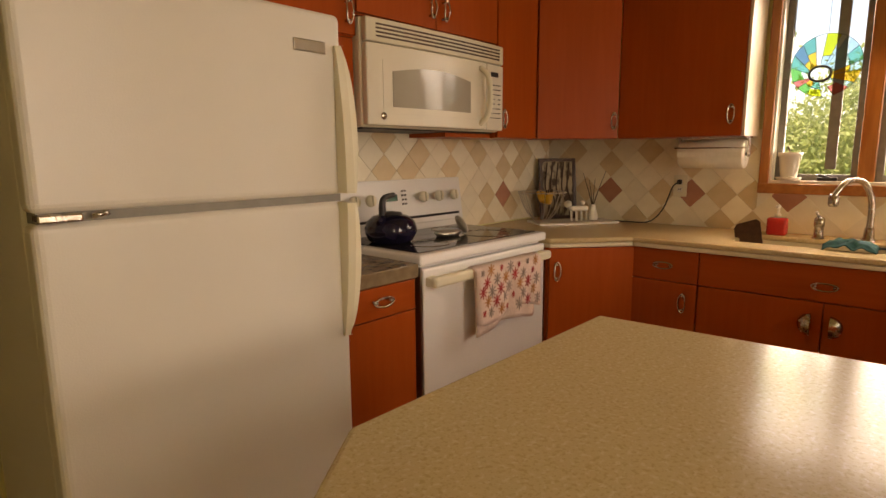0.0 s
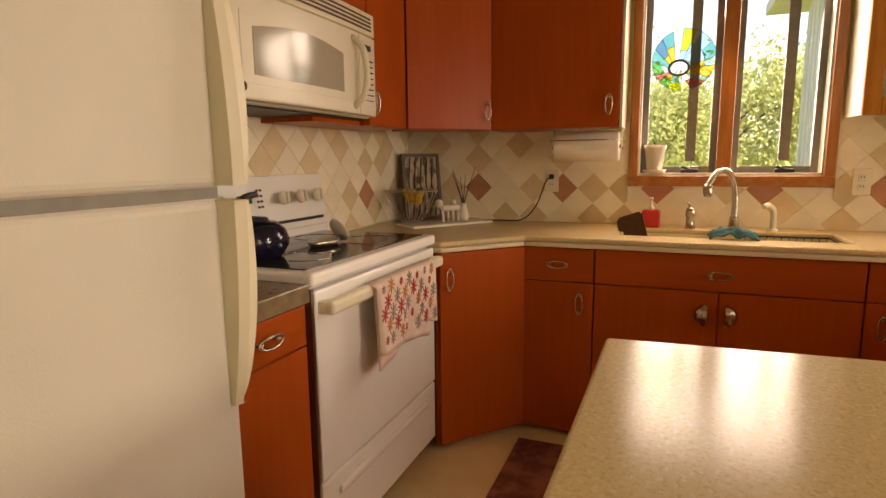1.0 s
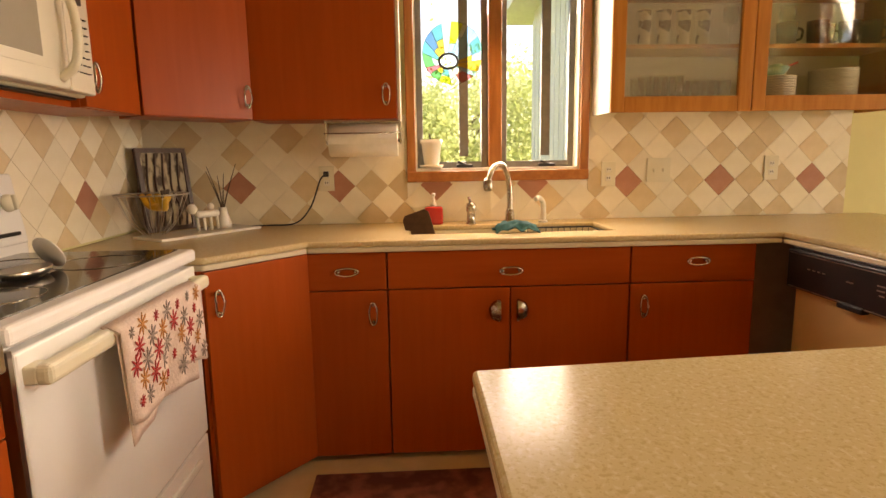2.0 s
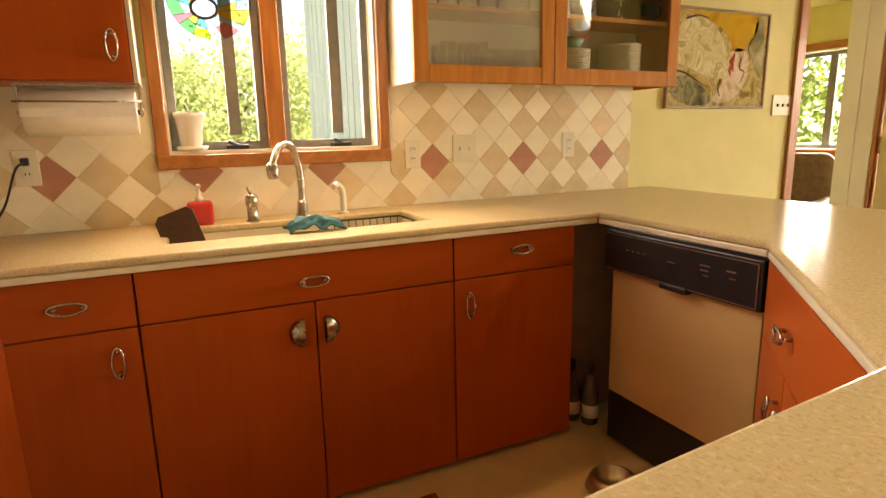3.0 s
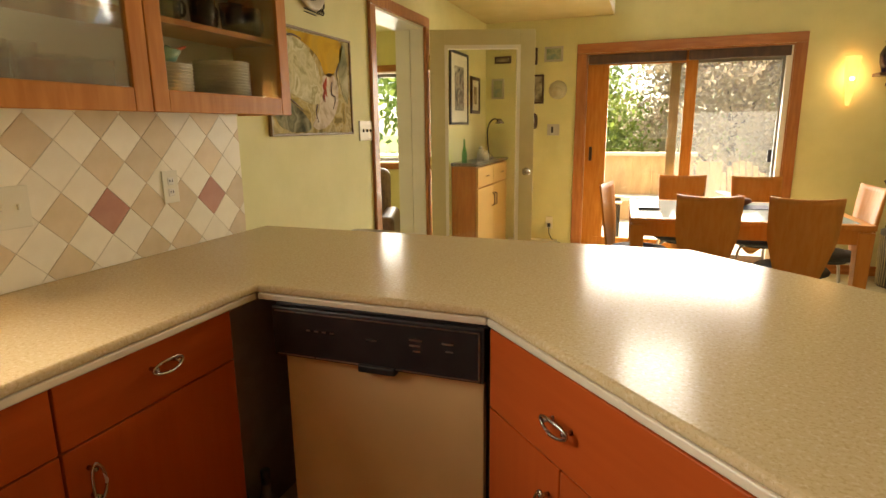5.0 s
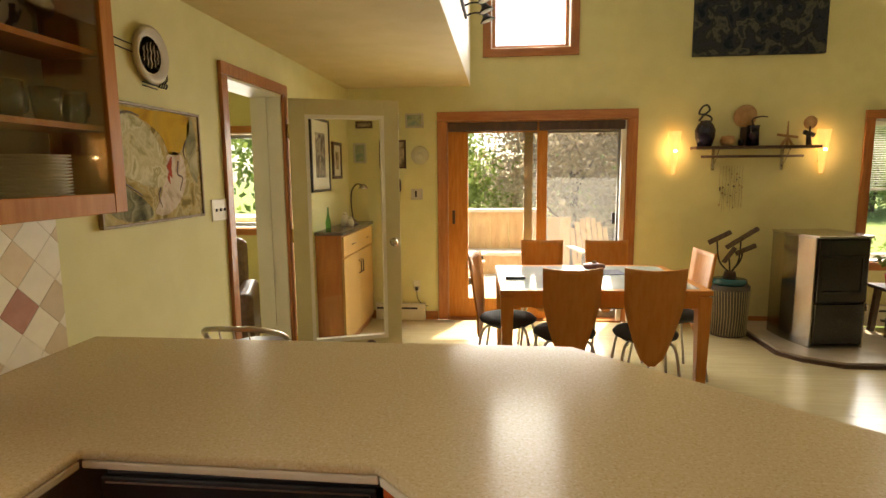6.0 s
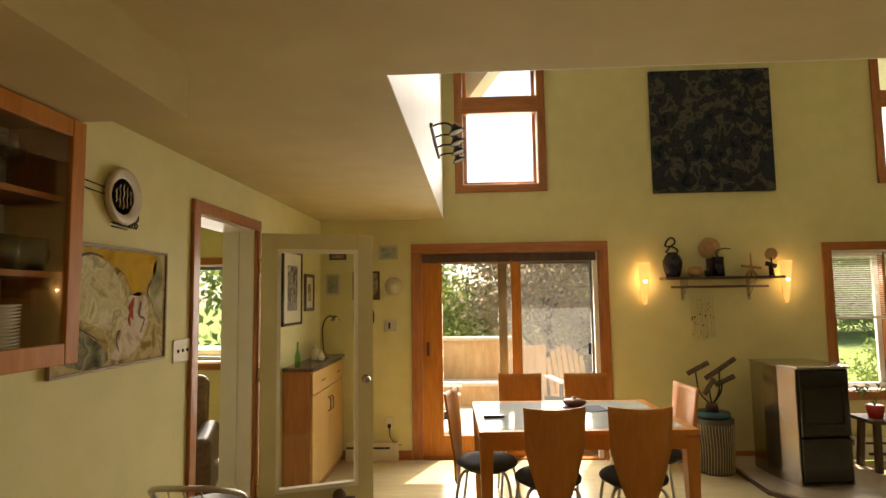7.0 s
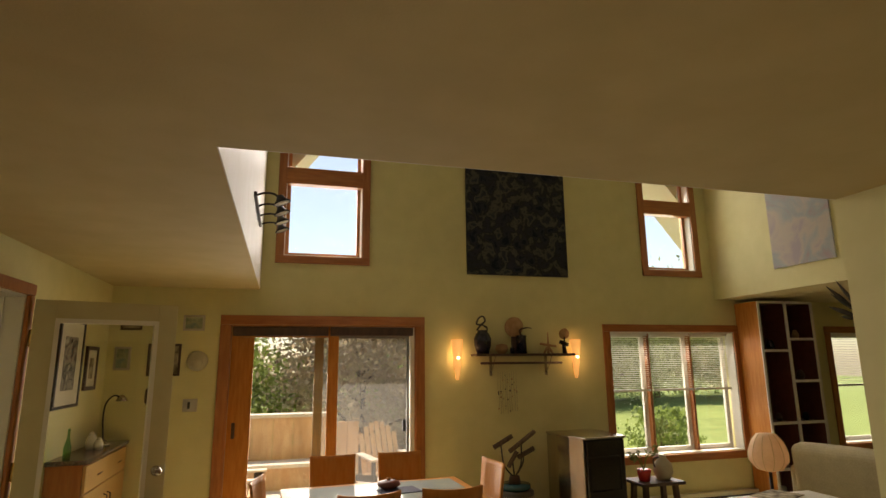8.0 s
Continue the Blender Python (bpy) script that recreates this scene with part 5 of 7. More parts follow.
ORDER = [OLIVE, GREEN, PINK, GREEN, AQUA, BLUE, AQUA, PLAIN, OLIVE, PLAIN, PALE_BLUE, AQUA, PALE_BLUE, AMBER, PALE_BLUE, PINK, PLAIN]
rng = random.Random(5)
lead = []


def disc_point(a, q):
    """A point on the way from the fish's eye to the rim, in the disc's own y and z."""
    e = (HUB[0] + 0.044 * math.cos(a), HUB[1] + 0.034 * math.sin(a))
    return tuple(e[i] + (R * (math.cos(a), math.sin(a))[i] - e[i]) * q for i in (0, 1))


arcs = [(k + rng.uniform(-0.3, 0.3)) * 2 * math.pi / len(ORDER) for k in range(len(ORDER))]
for i, a in enumerate(arcs):
    b_ = arcs[(i + 1) % len(arcs)] + (2 * math.pi if i == len(arcs) - 1 else 0)
    qs = [0.0, rng.uniform(0.3, 0.6), 1.0] if i % 3 else [0.0, 1.0]
    for k, (q0, q1) in enumerate(zip(qs, qs[1:])):
        skew = rng.uniform(-0.12, 0.12) if len(qs) == 3 else 0.0
        s0, s1 = (skew if q0 > 0 else 0.0), (skew if q1 < 1 else 0.0)
        ring_a = [disc_point(t, q0 + s0 * (t - a)) for t in np.linspace(a, b_, 6)]
        ring_b = [disc_point(t, q1 + s1 * (t - a)) for t in np.linspace(b_, a, 6)]
        tone = ORDER[(i + 4) % len(ORDER)] if len(qs) == 2 or k == 1 else rng.choice((PLAIN, PALE_BLUE, AQUA, AMBER))
        part("glass_piece", moved(prism(ring_a + ring_b, 0, 0.003), pose(0, 0, 0, 90, 0, 90)), tone, sg).visible_shadow = False
        lead.append(tube([(0, *p) for p in ring_b], 0.0014, 4))
    lead.append(rod((0, *disc_point(a, 0.0)), (0, *disc_point(a, 1.0)), 0.0014, 4))
eye = [(HUB[0] + 0.044 * math.cos(t), HUB[1] + 0.034 * math.sin(t)) for t in np.linspace(0, 2 * math.pi, 24, endpoint=False)]
part("glass_piece", moved(prism(eye, 0, 0.003), pose(0, 0, 0, 90, 0, 90)), PLAIN, sg).visible_shadow = False
part("lead", joined(tube([(0, *p) for p in eye], 0.006, 5, closed=True), *lead), LEAD, sg, "black lead lines")
part("hook_wire", rod((0, 0, R), (0, 0, 0.36), 0.001, 4), LEAD, sg)

ket = thing("kettle", (1.70, 2.96, 0.9285), "glossy black enamel kettle on the cooktop", "kettle")
part("body", lathe([(0.0, 0.0), (0.078, 0.0), (0.090, 0.008), (0.106, 0.038), (0.108, 0.058), (0.098, 0.086), (0.072, 0.108), (0.045, 0.114), (0.0, 0.116)], 32), BLUE_GLAZE, ket)
part("lid", lathe([(0.0, 0.113), (0.05, 0.113), (0.046, 0.122), (0.0, 0.128)], 20), BLACK, ket)
part("handle", tube(curve([(-0.042, 0, 0.10), (-0.044, 0, 0.15), (-0.036, 0, 0.178), (-0.012, 0, 0.188), (0.022, 0, 0.192)]), 0.016, 8, 0.010), BLACK, ket, "black upright handle bent over the lid")
part("spout", tube(curve([(-0.07, -0.03, 0.085), (-0.082, -0.036, 0.098), (-0.09, -0.04, 0.106)]), 0.018, 10, 0.015), BLUE_GLAZE, ket)
rest = thing("spoon_rest", (1.975, 2.89, 0.9285), "pale spoon rest and folded foil on the cooktop", "spoon rest")
part("dish", moved(lathe([(0.0, 0.004), (0.05, 0.004), (0.06, 0.02), (0.056, 0.021), (0.0, 0.008)], 20), Matrix.Diagonal((1.3, 0.8, 1, 1))), STEEL, rest)
part("lid", moved(lathe([(0.0, 0.0), (0.045, 0.0), (0.045, 0.004), (0.0, 0.006)], 20), Matrix.Translation((0.08, -0.01, 0.045)) @ pose(0, 0, 0, 62, 0, 70)), CERAMIC, rest, "white lid leaning on the rest")

# flowered towel on the oven handle
tw = thing("kitchen_towel", (1.565, 2.655, 0), "white kitchen towel with red and grey flowers over the oven handle", "towel")


def drape(x0, x1, zb, zt, y, sag, seed):
    b = bmesh.new()
    nx, nz = 16, 14
    vs = []
    for i in range(nx + 1):
        u = i / nx
        col = []
        for k in range(nz + 1):
            w = k / nz
            zz = zt - (zt - zb + sag * math.sin(u * 7 + seed)) * w
            yy = y - 0.010 * math.sin(u * 9 + seed) * w - 0.006 * math.sin(u * 21 + seed * 2) * w
            if k == 0:
                yy += 0.03
            col.append(b.verts.new((x0 + (x1 - x0) * u + 0.01 * w * math.sin(3 * u), yy, zz)))
        vs.append(col)
    for i in range(nx):
        for k in range(nz):
            b.faces.new((vs[i][k], vs[i + 1][k], vs[i + 1][k + 1], vs[i][k + 1])).smooth = True
    thicken(b, 0.003)
    return b


TOWEL = material("towel_cotton", (0.70, 0.55, 0.47), 0.95, other=(0.75, 0.60, 0.52), scale=150, bump=0.5)
part("back_layer", drape(0.225, 0.665, 0.585, 0.848, -0.058, 0.012, 1.0), TOWEL, tw)
fl_ = part("front_layer", drape(0.225, 0.685, 0.63, 0.850, -0.068, 0.018, 0.3), TOWEL, tw)
PET_R = material("red_print", (0.42, 0.03, 0.03), 0.95, other=(0.5, 0.06, 0.05), scale=100)
PET_G = material("grey_print", (0.28, 0.22, 0.19), 0.95, other=(0.34, 0.27, 0.23), scale=100)
PET_O = material("orange_print", (0.50, 0.20, 0.06), 0.95, other=(0.56, 0.26, 0.09), scale=100)
rng = random.Random(2)
k = 0
for r_ in range(5):
    for c_ in range(7):
        x, z, s = 0.258 + 0.064 * c_ + (0.032 if r_ % 2 else 0) + rng.uniform(-0.006, 0.006), 0.66 + 0.042 * r_ + rng.uniform(-0.005, 0.005), rng.choice((0.015, 0.024, 0.027, 0.029))
        if x > 0.665:
            continue
        u = (x - 0.225) / 0.46
        w = (0.850 - z) / 0.22
        y = -0.068 - 0.010 * math.sin(u * 9 + 0.3) * w - 0.006 * math.sin(u * 21 + 0.6) * w - 0.0035
        pts = []
        for p in range(16):
            for da, q in ((-0.15, 0.7), (0.0, 1.0), (0.15, 0.7)) if p % 2 == 0 else ((0.0, 0.16),):
                a = p * math.pi / 8 + da
                pts.append((q * s * math.cos(a), q * s * math.sin(a)))
        fb = moved(prism(pts, 0.0, 0.0015), Matrix.Translation((x, y - 0.001, z)) @ pose(0, 0, 0, 90))
        part("flower_print", fb, (PET_R, PET_G, PET_O, PET_R, PET_G)[k % 5], fl_)
        k += 1

# corner display
tray = solid("serving_board", box(-0.24, 0.24, -0.10, 0.10, 0.0, 0.012, 0.004), CERAMIC, "white serving board in the worktop corner", "tray", m=pose(3.03, 2.86, 0.891, 0, 0, -35))
pic = thing("framed_leaf_print", pose(3.17, 3.035, 0.891, -8, 0, -38) @ Matrix.Diagonal((1.0, 1.0, 1.08, 1)), "small dark framed print leaning in the corner", "picture")
part("frame", joined(box(-0.115, 0.115, -0.01, 0.01, 0, 0.018), box(-0.115, 0.115, -0.01, 0.01, 0.322, 0.34), box(-0.115, -0.097, -0.01, 0.01, 0.018, 0.322), box(0.097, 0.115, -0.01, 0.01, 0.018, 0.322)), BROWN_DARK, pic)
part("sheet", box(-0.097, 0.097, -0.003, 0.003, 0.018, 0.322), material("print_paper", (0.10, 0.07, 0.045), 0.8, other=(0.46, 0.39, 0.27), scale=26, stretch=(1, 1, 0.5), contrast=(0.45, 0.55)), pic)
part("branch", joined(*[tube(curve([(x, -0.006, 0.02), (x + 0.012, -0.006, 0.1), (x - 0.01, -0.006, 0.18), (x + 0.006, -0.006, 0.318)]), 0.0045, 5) for x in (-0.07, -0.035, 0.0, 0.035, 0.07)]), BROWN_DARK, pic, "dark branch pattern")
wb_ = thing("fruit_bowl", (2.92, 3.0, 0.903), "wire fruit bowl holding yellow bananas", "fruit bowl")
for a in np.linspace(0, 2 * math.pi, 18, endpoint=False):
    part("wire", tube(curve([(0.04 * math.cos(a), 0.04 * math.sin(a), 0.002), (0.09 * math.cos(a), 0.09 * math.sin(a), 0.06), (0.135 * math.cos(a), 0.135 * math.sin(a), 0.165)], 4), 0.0014, 4), STEEL, wb_)
part("rim", tube([(0.136 * math.cos(a), 0.136 * math.sin(a), 0.165) for a in np.linspace(0, 2 * math.pi, 30, endpoint=False)], 0.003, 5, closed=True), STEEL, wb_)
for k in range(4):
    bn = thing("banana", pose(2.93 + 0.012 * k, 2.985 + 0.018 * (k - 1.5), 1.01, 0, 0, 20 + 14 * k), "ripe yellow banana in the wire bowl", "banana", "bananas")
    part("skin", tube(curve([(-0.075, 0, 0.05), (-0.04, 0, 0.01), (0.03, 0, 0.005), (0.075, 0, 0.05)]), 0.018, 8, 0.011), YELLOW, bn)
    part("stem", rod((-0.074, 0, 0.05), (-0.088, 0, 0.075), 0.005), BARK, bn)
fig = thing("carved_ornament", pose(3.06, 2.84, 0.903, 0, 0, -40), "small white carved ornament on the board", "ornament")
part("block", joined(box(-0.055, 0.055, -0.018, 0.018, 0.055, 0.085, 0.012, 2), ball(0.022, m=Matrix.Translation((-0.065, 0, 0.095))), ball(0.015, m=Matrix.Translation((0.02, 0.0, 0.10)))), CERAMIC, fig)
for x in (-0.045, -0.015, 0.015, 0.045):
    part("leg", rod((x, 0, 0.06), (x + 0.004, 0.0, 0.0), 0.007), CERAMIC, fig)
va = thing("bud_vase", (3.15, 2.80, 0.903), "small white vase with dry twigs", "vase")
part("vase", lathe([(0.0, 0), (0.03, 0), (0.033, 0.02), (0.02, 0.06), (0.016, 0.085), (0.02, 0.09), (0.0, 0.088)], 20), CERAMIC, va)
for k, (dx, dy, h) in enumerate(((-0.05, 0.04, 0.2), (0.03, -0.06, 0.21), (-0.02, -0.02, 0.17), (0.02, 0.07, 0.18), (-0.07, -0.01, 0.16))):
    part("twig", tube(curve([(0, 0, 0.07), (dx * 0.4, dy * 0.4, 0.07 + h * 0.45), (dx, dy, 0.07 + h)]), 0.0035, 5, 0.0012), BARK, va)

# floor things
RUG = material("burgundy_rug", (0.12, 0.03, 0.022), 0.95, other=(0.23, 0.075, 0.055), scale=14, contrast=(0.42, 0.6), bump=0.6, fine=220)
solid("kitchen_rug", prism([(2.60, 2.345), (2.60, 1.25), (1.95, 1.25), (1.95, 2.345)], 0.001, 0.012, 0.004), RUG, "burgundy patterned rug before the sink cabinets", "rug")
pb = thing("pet_bowl", (2.36, 0.70, 0), "steel pet bowl on the kitchen floor", "bowl")
part("bowl", lathe([(0.0, 0.004), (0.085, 0.0), (0.092, 0.004), (0.075, 0.045), (0.062, 0.05), (0.058, 0.048), (0.05, 0.018), (0.0, 0.014)], 28), STEEL, pb)


def bottle(x, y, a):
    b = thing("glass_bottle", pose(x, y, 0, 0, 0, a), "tall clear bottle with a black cap standing in the gap", "bottle", "bottles in the corner gap")
    part("glass", lathe([(0.0, 0.0), (0.032, 0.0), (0.034, 0.01), (0.034, 0.14), (0.016, 0.19), (0.013, 0.235), (0.0, 0.236)], 20), material("bottle_glass", (0.10, 0.085, 0.07), 0.12, other=(0.14, 0.12, 0.10), scale=20), b)
    part("cap", lathe([(0.015, 0.215), (0.015, 0.262), (0.0, 0.263)], 14), BLACK, b)
    part("label", lathe([(0.0346, 0.03), (0.0348, 0.03), (0.0348, 0.085), (0.0346, 0.085)], 20), PAPER, b, "pale label with dark bars")
    part("label_bars", joined(*[moved(box(-0.018, 0.018, -0.0362, -0.0345, z, z + 0.006), pose(0, 0, 0, 0, 0, 150)) for z in (0.04, 0.055, 0.07)]), BLACK, b)


bottle(2.752, 0.475, 0)
bottle(2.815, 0.52, 20)

# crockery behind glass
def stack(name, x, y, z, r, n, step, mat, label, cat, group):
    s = thing(name, (x, y, z), label, cat, group)
    prof = [(0.0, 0.0), (r * 0.6, 0.0), (r, 0.014), (r, 0.017), (r * 0.62, 0.005), (0.0, 0.005)]
    first = part("plate", lathe(prof, 24), mat, s)
    for k in range(1, n):
        o = first.copy()
        scene.collection.objects.link(o)
        o.location = (0, 0, k * step)
    return s


Z1, Z2, Z3 = 1.417, 1.664, 1.904
stack("plate_stack", 3.16, 0.30, Z1, 0.085, 10, 0.011, CERAMIC, "stack of white plates in the glazed cupboard", "plates", "crockery")
stack("plate_stack", 3.17, 0.02, Z1, 0.10, 14, 0.010, CERAMIC, "tall stack of white dinner plates in the cupboard", "plates", "crockery")
MINT = material("mint_glaze", (0.22, 0.45, 0.36), 0.25, other=(0.26, 0.50, 0.41), scale=8)
tb = thing("mint_bowl", (3.16, 0.30, Z1 + 0.118), "mint green bowl on the plate stack", "bowl")
part("bowl", lathe([(0.0, 0.0), (0.03, 0.0), (0.058, 0.04), (0.055, 0.042), (0.0, 0.03)], 20), MINT, tb)
part("spoon", rod((0.0, -0.02, 0.035), (0.0, -0.10, 0.062), 0.005), RED_SOAP, tb)
part("lid", lathe([(0.0, 0.036), (0.05, 0.036), (0.02, 0.055), (0.0, 0.056)], 16), MINT, tb)


def cup(kind, x, y, z, r, h, mat, label, handle=False, stem=False):
    c = thing(kind, (x, y, z), label, kind.replace("_", " "), "crockery")
    if stem:
        prof = [(0.0, 0.0), (r * 0.8, 0.0), (r * 0.8, 0.004), (0.005, 0.01), (0.005, h * 0.5), (r * 0.8, h * 0.62), (r, h * 0.8), (r * 0.85, h), (r * 0.82, h), (r * 0.9, h * 0.8), (0.0, h * 0.56)]
    else:
        prof = [(0.0, 0.0), (r * 0.8, 0.0), (r, h), (r * 0.93, h), (r * 0.74, 0.008), (0.0, 0.008)]
    part("body", lathe(prof, 18), mat, c)
    if handle:
        part("handle", tube(curve([(0, -r * 0.92, h * 0.8), (0, -r * 1.55, h * 0.7), (0, -r * 1.5, h * 0.35), (0, -r * 0.85, h * 0.25)], 5), 0.006, 6), mat, c)
    return c


for i in range(6):
    for k in range(2):
        cup("drinking_glass", 3.12 + 0.085 * k, 0.56 + 0.072 * i, Z1, 0.032, 0.10 + 0.02 * (i > 2), CLEAR, "clear drinking glass in the glazed cupboard")
COW = material("mottled_glaze", (0.70, 0.66, 0.55), 0.3, other=(0.06, 0.03, 0.02), scale=22, contrast=(0.5, 0.53), detail=1)
for i in range(4):
    cup("tall_mug", 3.14, 0.66 + 0.088 * i, Z2, 0.033, 0.15, COW, "tall mottled black and white mug")
for i, y in enumerate((0.50, 0.36, 0.24)):
    cup("wine_glass", 3.15, y + 0.03, Z2, 0.036, 0.17, CLEAR, "clear stemmed wine glass", stem=True)
SMOKE = glass_material("smoked_mug_glass", (0.52, 0.48, 0.44), 0.02, 0.4)
for x, y in ((3.15, 0.27), (3.12, 0.15), (3.20, 0.06), (3.12, 0.0), (3.12, -0.10)):
    cup("mug", x, y, Z2, 0.046, 0.10, SMOKE, "dark smoked glass mug", handle=True)
for x, y in ((3.13, 0.22), (3.20, 0.10), (3.12, 0.02), (3.18, -0.08)):
    cup("wine_glass", x, y, Z3, 0.04, 0.15, CLEAR, "clear stemmed wine glass", stem=True)
dp = solid("display_plate", moved(lathe([(0.0, 0.0), (0.07, 0.0), (0.11, 0.014), (0.11, 0.018), (0.07, 0.005), (0.0, 0.005)], 32), pose(0, 0, 0.11, 80, 0, 90)), COW, "white spotted plate standing in the cupboard", "plate", m=Matrix.Translation((3.20, 0.06, Z3)))


# ---------------------------------------------------------------- east wall
def canvas(name, cols, scale, distort=2.0, rough=0.55, bump=0.3):
    m = material(name, cols[0], rough + 0.2, bump=bump, fine=90)
    m.node_tree.nodes["Principled BSDF"].inputs["Specular IOR Level"].default_value = 0.12
    n, l = m.node_tree.nodes, m.node_tree.links
    tc, tx, r = n.new("ShaderNodeTexCoord"), n.new("ShaderNodeTexNoise"), n.new("ShaderNodeValToRGB")
    tx.inputs["Scale"].default_value, tx.inputs["Detail"].default_value, tx.inputs["Distortion"].default_value = scale, 4, distort
    r.color_ramp.elements[0].position, r.color_ramp.elements[1].position = 0.34, 0.66
    for k in range(1, len(cols) - 1):
        r.color_ramp.elements.new(0.34 + 0.32 * k / (len(cols) - 1))
    for e, c in zip(r.color_ramp.elements, cols):
        e.color = (*c, 1)
    l.new(tc.outputs["Object"], tx.inputs["Vector"])
    l.new(tx.outputs["Fac"], r.inputs[0])
    l.new(r.outputs[0], n["Principled BSDF"].inputs["Base Color"])
    return m


def framed(name, m, w, h, label, fw, fmat, sheet, mount=None, mw_=0.0, depth=0.02, category="picture", group=""):
    """A picture in its local x-z plane facing -y, centred."""
    r = thing(name, m, label, category, group)
    if fw:
        part("frame", joined(box(-w / 2, w / 2, -depth, 0, -h / 2, -h / 2 + fw, 0.002), box(-w / 2, w / 2, -depth, 0, h / 2 - fw, h / 2, 0.002), box(-w / 2, -w / 2 + fw, -depth, 0, -h / 2 + fw, h / 2 - fw, 0.002), box(w / 2 - fw, w / 2, -depth, 0, -h / 2 + fw, h / 2 - fw, 0.002)), fmat, r)
    if mount:
        part("mount", box(-w / 2 + fw, w / 2 - fw, -depth * 0.55, -0.001, -h / 2 + fw, h / 2 - fw), mount, r)
        part("image", box(-w / 2 + fw + mw_, w / 2 - fw - mw_, -depth * 0.6, -0.002, -h / 2 + fw + mw_, h / 2 - fw - mw_), sheet, r)
    else:
        part("image", box(-w / 2 + fw, w / 2 - fw, -depth * 0.6, -0.001, -h / 2 + fw, h / 2 - fw), sheet, r)
    return r


FACE_WEST = lambda y, z, x=3.298: Matrix.Translation((x, y, z)) @ pose(0, 0, 0, 0, 0, -90)
FACE_NORTH = lambda x, z, y=-4.038: Matrix.Translation((x, y, z)) @ pose(0, 0, 0, 0, 0, 180)
DULL_GOLD = material("dull_gold_frame", (0.20, 0.135, 0.06), 0.5, 0.0, other=(0.28, 0.2, 0.1), scale=30, gloss_var=0.05)
pt = framed("abstract_painting", FACE_WEST(-0.785, 1.545), 0.76, 0.51, "abstract painting of pale hills under yellow in a thin gold frame", 0.012, DULL_GOLD,
            canvas("painting_ground", [(0.20, 0.15, 0.04), (0.42, 0.31, 0.10), (0.52, 0.43, 0.22), (0.32, 0.25, 0.09), (0.54, 0.44, 0.22)], 9.0, 1.0))


def passage(name, outline, cols, label, lift, scale=9, distort=0.8):
    """One brushed area of paint lying on the canvas."""
    line = curve([(x, 0, z) for x, z in outline + outline[:1]], 5)[:-1]
    ppts = [(p.x + 0.006 * noise.noise(Vector((p.x * 30, p.z * 30, 2))), p.z + 0.006 * noise.noise(Vector((p.x * 30, p.z * 30, 7)))) for p in line]
    part(name, moved(prism(ppts, 0.0, 0.0008), Matrix.Translation((0, -0.0122 - 0.0009 * lift, 0)) @ pose(0, 0, 0, 90)), canvas(name, cols, scale, distort), pt, label)


passage("yellow_passage", [(-0.30, 0.235), (0.0, 0.238), (0.27, 0.235), (0.28, 0.16), (0.22, 0.09), (0.17, 0.045), (0.10, 0.06), (0.06, 0.12), (-0.02, 0.17), (-0.15, 0.21)], [(0.40, 0.22, 0.015), (0.58, 0.35, 0.02), (0.50, 0.32, 0.03), (0.60, 0.40, 0.04)], "ochre yellow painted sky", 0, 5)
passage("pale_hill", [(-0.355, -0.02), (-0.34, 0.10), (-0.27, 0.185), (-0.15, 0.205), (-0.04, 0.16), (0.04, 0.07), (0.07, -0.04), (0.02, -0.10), (-0.10, -0.085), (-0.25, -0.04)], [(0.20, 0.18, 0.08), (0.44, 0.39, 0.20), (0.60, 0.54, 0.32), (0.50, 0.45, 0.25), (0.66, 0.61, 0.40), (0.34, 0.30, 0.14), (0.64, 0.58, 0.36)], "pale grey-green painted hill", 1, 7, 0.5)
passage("dark_boulder", [(-0.355, -0.10), (-0.25, -0.085), (-0.14, -0.13), (-0.06, -0.19), (-0.07, -0.232), (-0.22, -0.235), (-0.33, -0.19)], [(0.05, 0.05, 0.02), (0.16, 0.15, 0.07), (0.33, 0.30, 0.17), (0.12, 0.12, 0.06), (0.25, 0.23, 0.12)], "grey-green painted boulder", 1, 9, 0.4)
passage("blush_passage", [(0.08, 0.04), (0.15, 0.065), (0.22, 0.03), (0.23, -0.07), (0.17, -0.17), (0.06, -0.225), (-0.03, -0.21), (0.03, -0.12)], [(0.40, 0.31, 0.20), (0.60, 0.49, 0.36), (0.66, 0.58, 0.46), (0.50, 0.36, 0.24)], "pale pink painted passage", 0, 9)
passage("grey_passage", [(0.27, 0.20), (0.32, 0.22), (0.345, 0.10), (0.34, -0.08), (0.29, -0.05), (0.25, 0.06)], [(0.16, 0.15, 0.07), (0.36, 0.33, 0.18), (0.50, 0.46, 0.30)], "grey painted strip", 0, 9)
for sx, sz, w_, h_ in ((0.10, -0.01, 0.022, 0.05), (0.085, -0.055, 0.014, 0.03)):
    passage("red_stroke", [(sx - w_, sz), (sx, sz + h_ * 0.7), (sx + w_, sz + h_), (sx + w_ * 0.4, sz), (sx + w_ * 0.6, sz - h_), (sx - w_ * 0.3, sz - h_ * 0.6)], [(0.36, 0.05, 0.02), (0.46, 0.09, 0.04)], "red brush stroke", 3)
